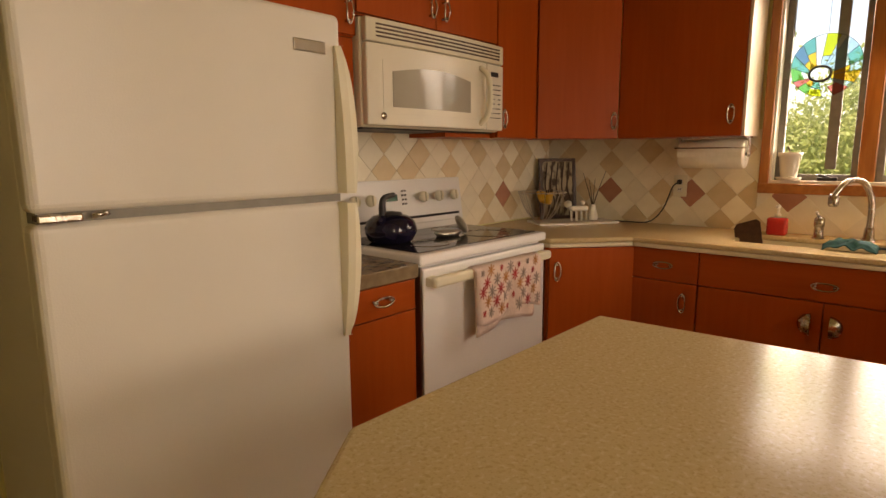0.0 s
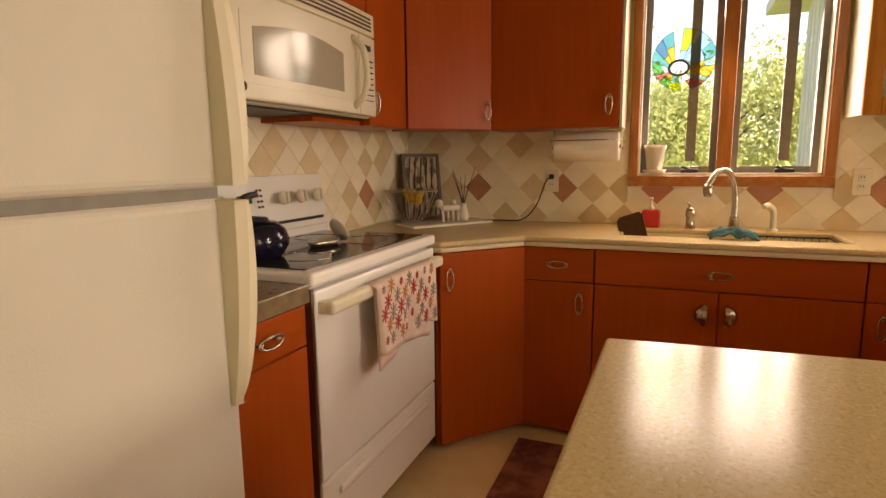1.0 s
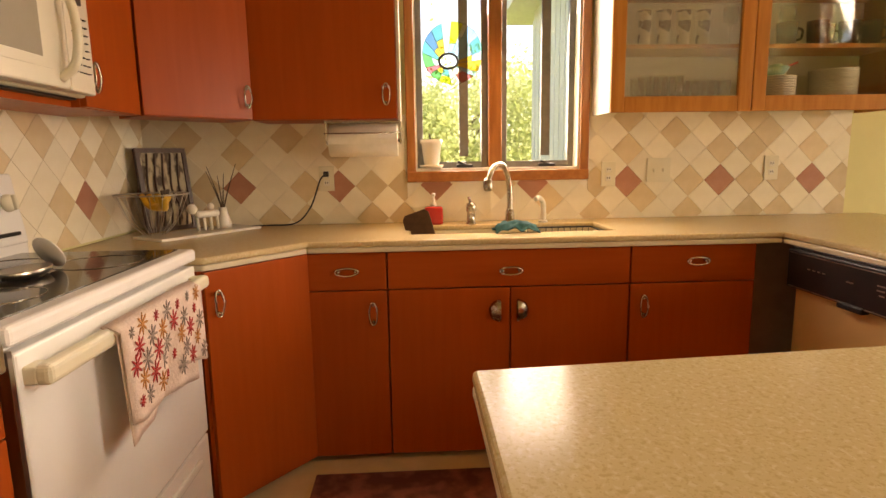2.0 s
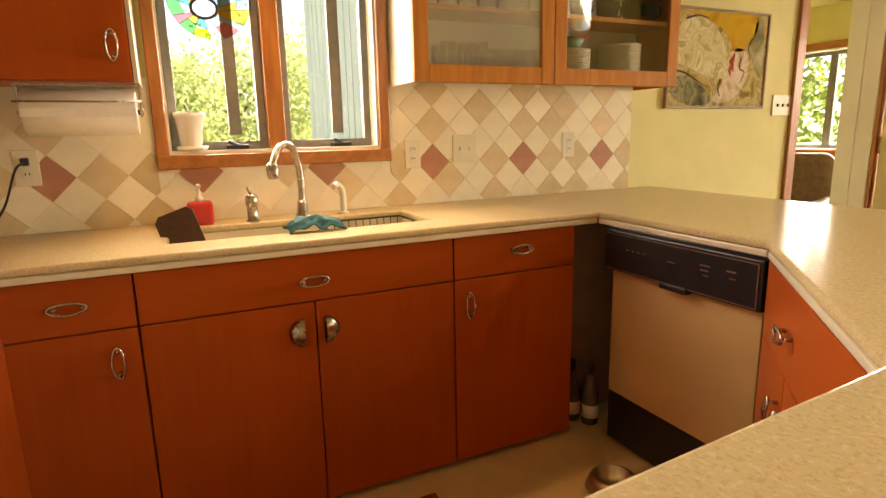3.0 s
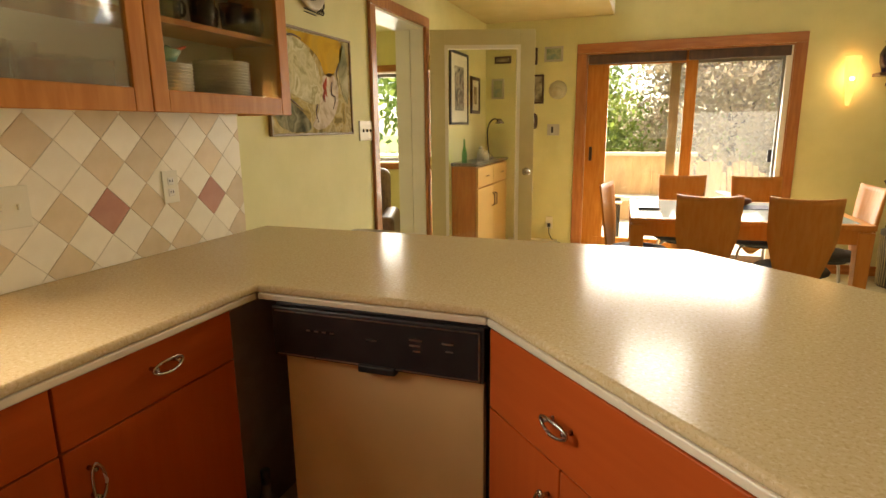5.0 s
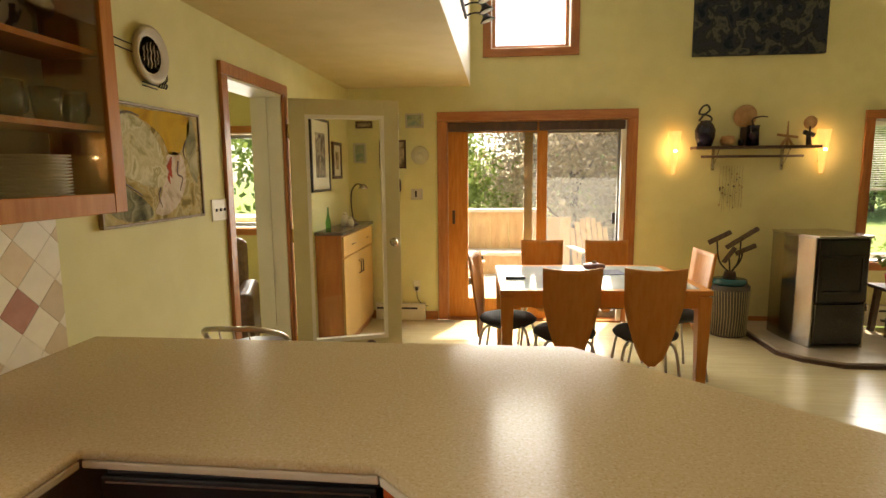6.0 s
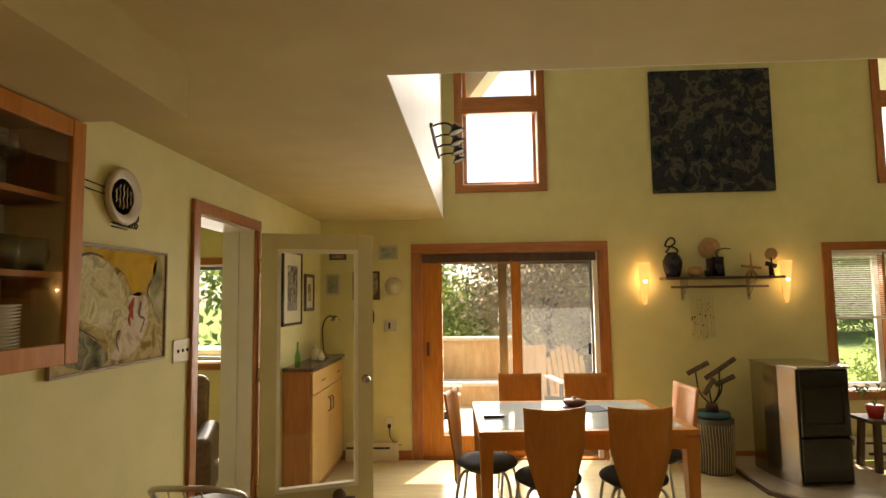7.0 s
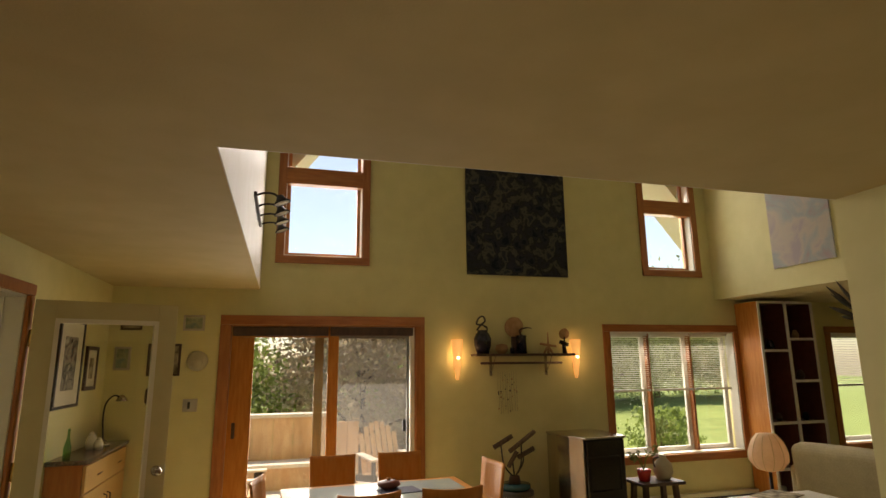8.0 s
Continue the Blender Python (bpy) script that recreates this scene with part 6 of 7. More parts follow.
for pts_ in (((0.02, -0.10), (0.0, -0.14), (0.02, -0.19)), ((-0.34, -0.06), (-0.24, -0.075), (-0.12, -0.13)), ((0.17, 0.02), (0.16, -0.04), (0.20, -0.06), (0.17, -0.12)), ((-0.26, 0.195), (-0.18, 0.215), (-0.10, 0.205)), ((0.25, 0.12), (0.22, 0.07), (0.235, 0.03))):
    part("dark_stroke", moved(tube(curve([(x, 0, z) for x, z in pts_], 6), 0.006, 5, 0.003), Matrix.Translation((0, -0.0152, 0)) @ Matrix.Diagonal((1, 0.15, 1, 1))), BROWN_DARK, pt, "dark brush line")
wd = thing("wall_plate_ornament", FACE_WEST(-0.80, 2.02), "pale ceramic plate ornament with dark loops on the wall", "ornament")
part("plate", moved(lathe([(0.075, 0.0), (0.115, 0.0), (0.125, 0.02), (0.11, 0.03), (0.078, 0.012)], 32), pose(0, -0.002, 0, 90)), material("bone_glaze", (0.48, 0.42, 0.32), 0.4, other=(0.55, 0.49, 0.38), scale=14, bump=0.1), wd)
part("centre", moved(lathe([(0.0, 0.0), (0.08, 0.0), (0.078, 0.012), (0.0, 0.012)], 28), pose(0, -0.002, 0, 90)), canvas("ink_pattern", [(0.01, 0.008, 0.008), (0.03, 0.02, 0.02), (0.3, 0.26, 0.2)], 40, 1), wd, "dark patterned centre")
for k in range(5):
    part("stripe", tube(curve([(-0.05 + 0.025 * k + 0.006 * (q % 2), -0.0155, -0.055 * math.cos(0.5 * (k - 2)) + 0.11 * math.cos(0.5 * (k - 2)) * q / 5) for q in range(6)], 4), 0.0028, 5), CERAMIC, wd, "pale wavy stripe")
for k in range(4):
    part("loop", tube(curve([(0.05 + 0.018 * k, -0.01, -0.13), (0.06 + 0.018 * k, -0.012, -0.115), (0.052 + 0.018 * k, -0.01, -0.10), (0.064 + 0.018 * k, -0.012, -0.085), (0.056 + 0.018 * k, -0.01, -0.06 + 0.015 * k)], 4), 0.004, 5), IRON, wd, "dark wire loop")
for k in range(2):
    part("line", rod((-0.26, -0.006, 0.03 - 0.03 * k), (-0.10, -0.01, 0.02 - 0.03 * k), 0.003, 5), IRON, wd)
    part("line", rod((-0.06, -0.006, -0.12 - 0.015 * k), (0.04, -0.01, -0.125 - 0.015 * k), 0.003, 5), IRON, wd)

stool = thing("bar_stool", (2.97, -1.0, -0.012), "steel bar stool with a round dark seat at the peninsula", "stool")
part("seat", moved(lathe([(0.0, 0.625), (0.18, 0.625), (0.195, 0.64), (0.185, 0.66), (0.0, 0.665)], 28), Matrix()), material("grey_vinyl_seat", (0.10, 0.085, 0.08), 0.4, other=(0.14, 0.12, 0.11), scale=20, bump=0.1), stool, "grey vinyl seat")
for s in (-1, 1):
    for q in (-1, 1):
        part("leg", rod((s * 0.13, q * 0.13, 0.63), (s * 0.2, q * 0.2, 0.0), 0.012), STEEL, stool)
part("foot_ring", tube([(0.185 * math.cos(a), 0.185 * math.sin(a), 0.22) for a in np.linspace(0, 2 * math.pi, 28, endpoint=False)], 0.009, 6, closed=True), STEEL, stool)
part("back_hoop", tube(curve([(-0.17, 0.02, 0.63), (-0.20, 0.10, 0.74), (-0.14, 0.20, 0.80), (0.0, 0.235, 0.815), (0.14, 0.20, 0.80), (0.20, 0.10, 0.74), (0.17, 0.02, 0.63)]), 0.013, 8), STEEL, stool, "bent steel back hoop")
for x in (-0.07, 0.0, 0.07):
    part("back_bar", rod((x, 0.17, 0.64), (x, 0.225 - abs(x) * 0.1, 0.805), 0.005), STEEL, stool)

duck = thing("decoy_carving", pose(2.86, -2.40, -0.012, 0, 0, 14) @ Matrix.Diagonal((1.1, 1.1, 1.1, 1)), "brown carved wooden bird ornament standing on the floor by the door", "ornament")
part("body", joined(moved(ball(0.5, 20, 12), Matrix.Translation((0.03, 0, 0.075)) @ Matrix.Diagonal((0.34, 0.17, 0.15, 1))), moved(ball(0.5, 14, 8), Matrix.Translation((0.21, 0, 0.09)) @ pose(0, 0, 0, 0, -15) @ Matrix.Diagonal((0.12, 0.07, 0.03, 1)))), material("carved_walnut", (0.12, 0.06, 0.03), 0.5, other=(0.26, 0.16, 0.09), scale=9, bump=0.2), duck)
part("head", joined(tube(curve([(-0.09, 0, 0.09), (-0.115, 0, 0.15), (-0.12, 0, 0.185)]), 0.035, 10, 0.03), ball(0.042, m=Matrix.Translation((-0.128, 0, 0.20))), moved(ball(0.5, 10, 6), Matrix.Translation((-0.19, 0, 0.185)) @ Matrix.Diagonal((0.08, 0.035, 0.018, 1)))), BROWN_DARK, duck, "dark carved head")

# ---------------------------------------------------------------- south-east corner
cab = thing("side_cabinet", (0, 0, 0), "maple side cabinet with a dark granite top", "cabinet")
part("body", box(3.075, 3.296, -3.985, -2.93, -0.012, 0.987), TRIM, cab, "red-brown stained end")
part("top", box(3.05, 3.297, -4.03, -2.91, 0.988, 1.018, 0.004), GRANITE, cab, "dark granite top")
for y0, y1 in ((-3.45, -2.94), (-3.97, -3.455)):
    d = part("door", box(3.055, 3.074, y0, y1, 0.07, 0.79, 0.002), MAPLE, cab, "maple door")
    part("handle", tube([(3.055, (y0 if y1 > -3.1 else y1) + (0.04 if y1 > -3.1 else -0.04), 0.59), (3.03, (y0 if y1 > -3.1 else y1) + (0.04 if y1 > -3.1 else -0.04), 0.60), (3.03, (y0 if y1 > -3.1 else y1) + (0.04 if y1 > -3.1 else -0.04), 0.70), (3.055, (y0 if y1 > -3.1 else y1) + (0.04 if y1 > -3.1 else -0.04), 0.71)], 0.005, 6), IRON, d)
    dd = part("drawer", box(3.055, 3.074, y0, y1, 0.80, 0.975, 0.002), MAPLE, cab, "maple drawer")
    part("handle", rod((3.035, (y0 + y1) / 2 - 0.05, 0.89), (3.035, (y0 + y1) / 2 + 0.05, 0.89), 0.005), IRON, dd)
lamp = thing("desk_lamp", (3.17, -3.70, 1.018), "small chrome gooseneck desk lamp", "lamp")
part("base", lathe([(0.0, 0.0), (0.055, 0.0), (0.05, 0.015), (0.015, 0.05), (0.0, 0.06)], 20), CHROME, lamp)
part("neck", tube(curve([(0, 0, 0.04), (0.01, 0.02, 0.2), (0.0, 0.02, 0.32), (-0.04, -0.02, 0.38), (-0.08, -0.05, 0.37)]), 0.007, 8), IRON, lamp)
part("shade", moved(lathe([(0.012, 0.05), (0.02, 0.045), (0.05, 0.0), (0.046, 0.0), (0.0, 0.03)], 18), Matrix.Translation((-0.09, -0.06, 0.335))), CHROME, lamp)
for x, y, r, h, lab in ((3.2, -3.52, 0.035, 0.13, "cream ceramic jar on the granite top"), (3.14, -3.48, 0.03, 0.09, "small cream jar on the granite top")):
    j = thing("ceramic_jar", (x, y, 1.018), lab, "jar", "jars on the side cabinet")
    part("jar", lathe([(0.0, 0), (r, 0), (r * 1.15, h * 0.4), (r * 0.7, h * 0.75), (0.0, h * 0.78)], 18), CERAMIC, j)
    part("lid", lathe([(0.0, h * 0.76), (r * 0.75, h * 0.77), (r * 0.5, h * 0.9), (0.0, h)], 14), CERAMIC, j)
jb = thing("glass_cruet", (3.2, -3.0, 1.018), "slim green glass cruet on the granite top", "bottle")
part("glass", lathe([(0.0, 0), (0.022, 0), (0.024, 0.08), (0.008, 0.14), (0.008, 0.2), (0.0, 0.2)], 14), TINTS[0], jb)
MOUNT = material("ivory_mount", (0.66, 0.61, 0.48), 0.8, other=(0.70, 0.65, 0.52), scale=30)
INK = canvas("ink_drawing", [(0.02, 0.02, 0.02), (0.35, 0.32, 0.26), (0.05, 0.05, 0.045), (0.55, 0.5, 0.4)], 9, 0.3)
SEP = canvas("sepia_print", [(0.08, 0.06, 0.04), (0.3, 0.25, 0.16), (0.5, 0.44, 0.3)], 12, 0.2)
GRN = canvas("green_print", [(0.16, 0.22, 0.16), (0.4, 0.42, 0.28), (0.2, 0.3, 0.28)], 10, 0.2)
framed("framed_drawing", FACE_WEST(-3.13, 1.655), 0.50, 0.62, "large black framed ink drawing with a wide mount", 0.022, BLACK, INK, MOUNT, 0.10)
framed("framed_print", FACE_WEST(-3.62, 1.62), 0.28, 0.34, "dark framed small print beside the drawing", 0.03, BROWN_DARK, SEP, MOUNT, 0.06)
for x, z, w, h, fm, im, lab in ((3.17, 1.70, 0.13, 0.20, STEEL, GRN, "small silver framed green print"), (2.835, 1.685, 0.27, 0.28, BROWN_DARK, SEP, "dark wooden framed landscape print"),
                                (2.61, 2.012, 0.18, 0.14, STEEL, GRN, "small tin framed picture"), (2.80, 2.0, 0.06, 0.16, BROWN_DARK, SEP, "narrow dark framed print"), (3.12, 1.98, 0.17, 0.07, BROWN_DARK, SEP, "long dark framed print")):
    framed("framed_print", FACE_NORTH(x, z), w, h, lab, 0.018, fm, im)
ov = thing("oval_plaque", FACE_NORTH(2.86, 1.375), "dark oval plaque on the wall", "plaque")
part("plaque", moved(prism([(0.105 * math.copysign(abs(math.cos(a)) ** 0.5, math.cos(a)), 0.085 * math.copysign(abs(math.sin(a)) ** 0.5, math.sin(a))) for a in np.linspace(0, 2 * math.pi, 28, endpoint=False)], 0, 0.018, 0.004), pose(0, 0, 0, 90)), BROWN_DARK, ov)
part("inset", moved(prism([(0.075 * math.cos(a), 0.055 * math.sin(a)) for a in np.linspace(0, 2 * math.pi, 24, endpoint=False)], 0.017, 0.021), pose(0, 0, 0, 90)), SEP, ov)
mk_ = solid("wall_carving", moved(joined(moved(lathe([(0.0, 0.03), (0.05, 0.028), (0.085, 0.012), (0.09, 0.0), (0.0, 0.0)], 24), Matrix()), moved(lathe([(0.0, 0.012), (0.045, 0.012), (0.05, 0.0), (0.0, 0.0)], 18), Matrix.Translation((0.0, -0.02, 0.026)))), pose(0, 0, 0, 90)), material("pale_stone", (0.50, 0.45, 0.30), 0.7, other=(0.58, 0.53, 0.38), scale=12, bump=0.2), "pale round stone carving on the wall", "ornament", m=FACE_NORTH(2.562, 1.673))
sw = thing("thermostat", FACE_NORTH(2.595, 1.288), "brushed metal wall plate with a dark slot", "wall plate")
part("cover", box(-0.06, 0.06, -0.012, 0, -0.055, 0.055, 0.003), STEEL, sw)
part("slot", box(-0.02, 0.0, -0.014, -0.011, -0.03, 0.03), BLACK, sw)
ol = thing("power_outlet", FACE_NORTH(2.61, 0.345), "wall outlet with a plugged cord near the floor", "outlet")
part("cover", box(-0.036, 0.036, -0.008, 0, -0.06, 0.06, 0.002), CREAM_PLASTIC, ol)
part("plug", box(-0.015, 0.015, -0.035, -0.008, -0.04, -0.005, 0.004), BLACK, ol)
part("cable", tube(curve([(0, -0.03, -0.03), (0.01, -0.035, -0.12), (0.06, -0.03, -0.19), (0.12, -0.03, -0.2)]), 0.004, 5), BLACK, ol)
ht = thing("baseboard_heater", (0, 0, 0), "cream baseboard heater along the wall", "heater")
part("casing", box(2.52, 3.03, -4.038, -3.97, 0.0, 0.17, 0.006), CREAM_PLASTIC, ht)
part("slot", box(2.60, 3.02, -3.9715, -3.968, 0.115, 0.135), BLACK, ht)
ht2 = thing("baseboard_heater", (0, 0, 0), "long cream baseboard heater under the windows", "heater")
part("casing", box(-6.4, -1.7, -4.038, -3.97, 0.02, 0.22, 0.006), CREAM_PLASTIC, ht2)
part("slot", box(-6.3, -1.8, -3.9715, -3.968, 0.16, 0.18), BLACK, ht2)

# ---------------------------------------------------------------- south wall
framed("dark_painting", FACE_NORTH(-0.585, 3.155), 1.16, 1.22, "large dark abstract canvas high on the wall", 0.0, BLACK,
       canvas("night_painting", [(0.010, 0.014, 0.024), (0.034, 0.038, 0.05), (0.024, 0.028, 0.03), (0.105, 0.10, 0.08), (0.03, 0.036, 0.045)], 9.0, 0.35, 0.5, 0.5), depth=0.06, category="painting")
framed("pastel_painting", Matrix.Translation((-3.10, -2.78, 3.05)) @ pose(0, 0, 0, 0, 0, 90), 0.70, 0.98, "pale pastel landscape canvas on the upper wall", 0.0, WHITE,
       canvas("pastel_landscape", [(0.45, 0.36, 0.36), (0.40, 0.44, 0.44), (0.56, 0.50, 0.42), (0.46, 0.40, 0.42)], 2.5, 1.0), depth=0.03, category="painting")


def sconce(x):
    s = thing("wall_sconce", (x, -4.03, 1.465), "tapered glowing glass wall sconce", "wall lamp", "pair of wall sconces")
    b = bmesh.new()
    rows = []
    for t in np.linspace(0, 1, 10):
        r = 0.014 + 0.046 * t ** 0.75
        rows.append([b.verts.new((r * math.cos(a), 0.012 + r * 1.15 * math.sin(a), 0.40 * t)) for a in np.linspace(0, math.pi, 13)])
    for p, q in zip(rows, rows[1:]):
        for k in range(12):
            b.faces.new((p[k], p[k + 1], q[k + 1], q[k])).smooth = True
    bmesh.ops.recalc_face_normals(b, faces=b.faces)
    thicken(b, 0.003)
    part("shade", b, SCONCE, s, "amber frosted glass shade").visible_shadow = False
    part("back_plate", box(-0.03, 0.03, -0.008, 0.004, 0.1, 0.3, 0.003), CHROME, s)
    part("bulb", ball(0.022, m=Matrix.Translation((0, 0.045, 0.22))), GLOW, s, "glowing bulb").visible_shadow = False
    bulb("sconce_bulb", (x, -3.98, 1.69), 0.85, 0.03)


SCONCE = material("amber_frosted_glass", (0.75, 0.52, 0.25), 0.5, other=(0.8, 0.58, 0.3), scale=12, emit=(1.0, 0.46, 0.12), power=0.5)
GLOW = material("bulb_glow", (1, 0.8, 0.5), 0.5, emit=(1.0, 0.72, 0.36), power=5)
sconce(0.122)
sconce(-1.207)

sh = thing("wall_shelf", (0, 0, 0), "dark wooden wall shelf on brackets with a lower rail", "shelf")
part("board", box(-1.125, -0.03, -4.035, -3.86, 1.695, 1.72, 0.004), BROWN_DARK, sh)
part("rail", rod((-1.0, -3.93, 1.625), (-0.10, -3.93, 1.625), 0.012), BROWN_DARK, sh)
for x in (-0.24, -0.86):
    part("bracket", joined(box(x - 0.012, x + 0.012, -4.037, -4.02, 1.50, 1.695), tube(curve([(x, -4.02, 1.53), (x, -3.95, 1.60), (x, -3.88, 1.69)], 5), 0.004, 6)), CHROME, sh)


def pot_on_shelf(kind, x, prof, mat, label, extra=()):
    p = thing(kind, (x, -3.945, 1.72), label, kind.split("_")[-1], "pottery on the wall shelf")
    part("body", lathe(prof, 24), mat, p)
    for nm, b, m_ in extra:
        part(nm, b, m_, p)


pot_on_shelf("glazed_jug", -0.13, [(0.0, 0.0), (0.06, 0.0), (0.085, 0.08), (0.09, 0.15), (0.065, 0.205), (0.045, 0.22), (0.05, 0.235), (0.0, 0.23)], BLUE_GLAZE, "cobalt blue jug with a looped handle",
             [("handle", tube(curve([(-0.045, 0, 0.22), (-0.05, 0, 0.26), (0.0, 0, 0.29), (0.06, 0, 0.30), (0.035, 0, 0.36), (-0.01, 0, 0.375), (-0.03, 0, 0.33), (0.02, 0, 0.285), (0.06, 0, 0.235)]), 0.009, 8), IRON)])
pot_on_shelf("round_gourd", -0.335, [(0.0, 0.0), (0.04, 0.0), (0.068, 0.045), (0.055, 0.09), (0.0, 0.10)], CLAY, "round ochre gourd pot")
pot_on_shelf("dark_vase", -0.555, [(0.0, 0.0), (0.055, 0.0), (0.05, 0.16), (0.055, 0.185), (0.0, 0.18)], BLUE_GLAZE, "dark cylinder vase with a bent stem",
             [("stem", tube(curve([(0, 0, 0.18), (0.01, 0, 0.24), (-0.06, 0, 0.265), (-0.12, 0, 0.26)]), 0.010, 6, 0.005), BROWN_DARK)])
pot_on_shelf("small_cup", -0.45, [(0.0, 0.0), (0.022, 0.0), (0.024, 0.06), (0.0, 0.06)], BLUE_GLAZE, "small dark cup beside the vase")
dsk = thing("clay_disc", (-0.50, -4.0, 1.72), "large round clay disc standing on the shelf", "ornament")
part("disc", moved(lathe([(0.0, -0.01), (0.10, -0.01), (0.105, 0.0), (0.10, 0.01), (0.0, 0.01)], 28), pose(0, 0, 0.275, 80)), CLAY, dsk)
part("stand", box(-0.03, 0.03, -0.02, 0.02, 0.0, 0.175, 0.004), BROWN_DARK, dsk)
star = thing("carved_figure", (-0.86, -3.95, 1.72), "pale carved star-shaped ornament", "ornament")
part("figure", joined(rod((0, 0, 0), (0, 0, 0.22), 0.014, 8, 0.006), rod((-0.09, 0, 0.075), (0.09, 0, 0.10), 0.012), rod((-0.05, 0, 0.0), (0, 0, 0.08), 0.012), rod((0.05, 0, 0.0), (0, 0, 0.08), 0.012)), CLAY, star)
mw2 = thing("dark_ornament", (-1.05, -3.95, 1.72), "dark ornament with a round clay head", "ornament")
part("body", joined(rod((0, 0, 0), (0.01, 0, 0.10), 0.025, 10, 0.018), rod((-0.04, 0, 0.09), (0.05, 0, 0.12), 0.022)), IRON, mw2)
part("disc", moved(lathe([(0.0, -0.01), (0.055, -0.008), (0.06, 0.0), (0.055, 0.008), (0.0, 0.01)], 20), pose(0, 0, 0.205, 80)), CLAY, mw2)
part("post", rod((0, 0, 0.1), (0, 0, 0.17), 0.008), IRON, mw2)
ha = thing("woven_hanging", FACE_NORTH(-0.42, 1.34), "faint thread wall hanging with small shells", "wall hanging")
STR = material("pale_thread", (0.42, 0.36, 0.20), 0.9, other=(0.5, 0.44, 0.27), scale=60)
rng = random.Random(8)
for k in range(9):
    x = -0.10 + 0.025 * k
    part("strand", tube(curve([(x, -0.006, 0.20), (x + rng.uniform(-0.01, 0.01), -0.006, 0.05), (x + rng.uniform(-0.012, 0.012), -0.006, -0.08), (x, -0.006, -0.18 - rng.uniform(0, 0.05))], 4), 0.002, 4), STR, ha)
    for _ in range(3):
        part("bead", ball(rng.uniform(0.005, 0.010), 8, 6, Matrix.Translation((x, -0.009, rng.uniform(-0.2, 0.18)))), rng.choice((CLAY, IRON, STR)), ha)

# floor pot with sculpture
fp = thing("floor_pot", (-0.325, -3.69, -0.012), "ribbed grey floor pot with a driftwood arrangement", "pot")
part("pot", lathe([(0.0, 0.0), (0.14, 0.0), (0.155, 0.02), (0.165, 0.30), (0.175, 0.47), (0.165, 0.48), (0.0, 0.47)], 30), material("grey_stoneware", (0.07, 0.062, 0.05), 0.6, other=(0.11, 0.10, 0.08), scale=14, bump=0.2), fp)
for k in range(44):
    a = k / 44 * 2 * math.pi
    part("rib", tube(curve([(0.16 * math.cos(a), 0.16 * math.sin(a), 0.03), (0.166 * math.cos(a + 0.05), 0.166 * math.sin(a + 0.05), 0.22), (0.176 * math.cos(a), 0.176 * math.sin(a), 0.44)], 3), 0.0035, 4), STR, fp)
part("bowl", lathe([(0.0, 0.47), (0.12, 0.475), (0.15, 0.50), (0.145, 0.53), (0.06, 0.535), (0.0, 0.53)], 24), material("teal_glaze", (0.02, 0.09, 0.11), 0.15, other=(0.03, 0.13, 0.16), scale=8), fp, "teal glazed bowl")
part("neck", lathe([(0.06, 0.53), (0.05, 0.58), (0.045, 0.60), (0.0, 0.6)], 16), BROWN_DARK, fp)
for i, (p, q, st) in enumerate((((0.20, 0.0, 0.86), (0.02, 0.02, 0.96), (0.13, 0.0, 0.9)), ((0.05, 0.02, 0.82), (-0.22, 0.0, 0.99), (-0.08, 0.0, 0.9)), ((-0.04, 0.0, 0.76), (-0.20, 0.02, 0.84), (-0.1, 0, 0.8)), ((0.06, 0.0, 0.68), (-0.02, 0.03, 0.82), (0.02, 0, 0.74)))):
    part("driftwood", rod(p, q, 0.022, 8), BARK, fp, "short driftwood bar")
    part("stalk", tube(curve([(0, 0, 0.58), (st[0] * 0.8, 0.01, 0.70), st]), 0.007, 6), IRON, fp)

# pellet stove on its hearth
structure("hearth_pad", prism([(-0.50, -4.02), (-0.50, -3.10), (-0.62, -2.93), (-0.85, -2.80), (-1.5, -2.80), (-1.62, -2.9), (-1.62, -4.02)], -0.012, 0.045, 0.006), material("hearth_tile", (0.36, 0.31, 0.22), 0.35, other=(0.44, 0.38, 0.28), scale=8, bump=0.05), "tan tiled hearth pad")
structure("trim", prism([(-0.48, -4.02), (-0.48, -3.09), (-0.605, -2.91), (-0.845, -2.78), (-1.51, -2.78), (-1.64, -2.89), (-1.64, -4.02)], -0.012, 0.028), BROWN_DARK, "dark wooden hearth edge")
STEEL_SIDE = material("polished_stove_steel", (0.37, 0.335, 0.27), 0.24, 1.0, other=(0.43, 0.39, 0.32), scale=20, stretch=(1, 1, 0.1), gloss_var=0.05)
ps = thing("pellet_stove", pose(-0.955, -3.42, 0.045, 0, 0, 180 + 6) @ Matrix.Diagonal((0.88, 1.0, 1.04, 1)), "free-standing steel and black pellet stove", "stove")
part("body", box(-0.235, 0.235, -0.24, 0.30, 0.02, 0.87, 0.02), IRON, ps)
for s in (-1, 1):
    part("side_panel", prism([(s * x, y) for x, y in ([(0.285, 0.30), (0.30, 0.10), (0.29, -0.08), (0.25, -0.25), (0.232, -0.25), (0.236, 0.30)])], 0.0, 0.87, 0.003), STEEL_SIDE, ps, "brushed steel curved side")
part("top", prism([(-0.29, 0.31), (0.29, 0.31), (0.305, 0.10), (0.297, -0.08), (0.25, -0.285), (-0.25, -0.285), (-0.297, -0.08), (-0.305, 0.10)], 0.872, 0.892, 0.006), STEEL_SIDE, ps)
part("door", box(-0.228, 0.228, -0.275, -0.245, 0.37, 0.86, 0.008), BLACK_GLASS, ps)
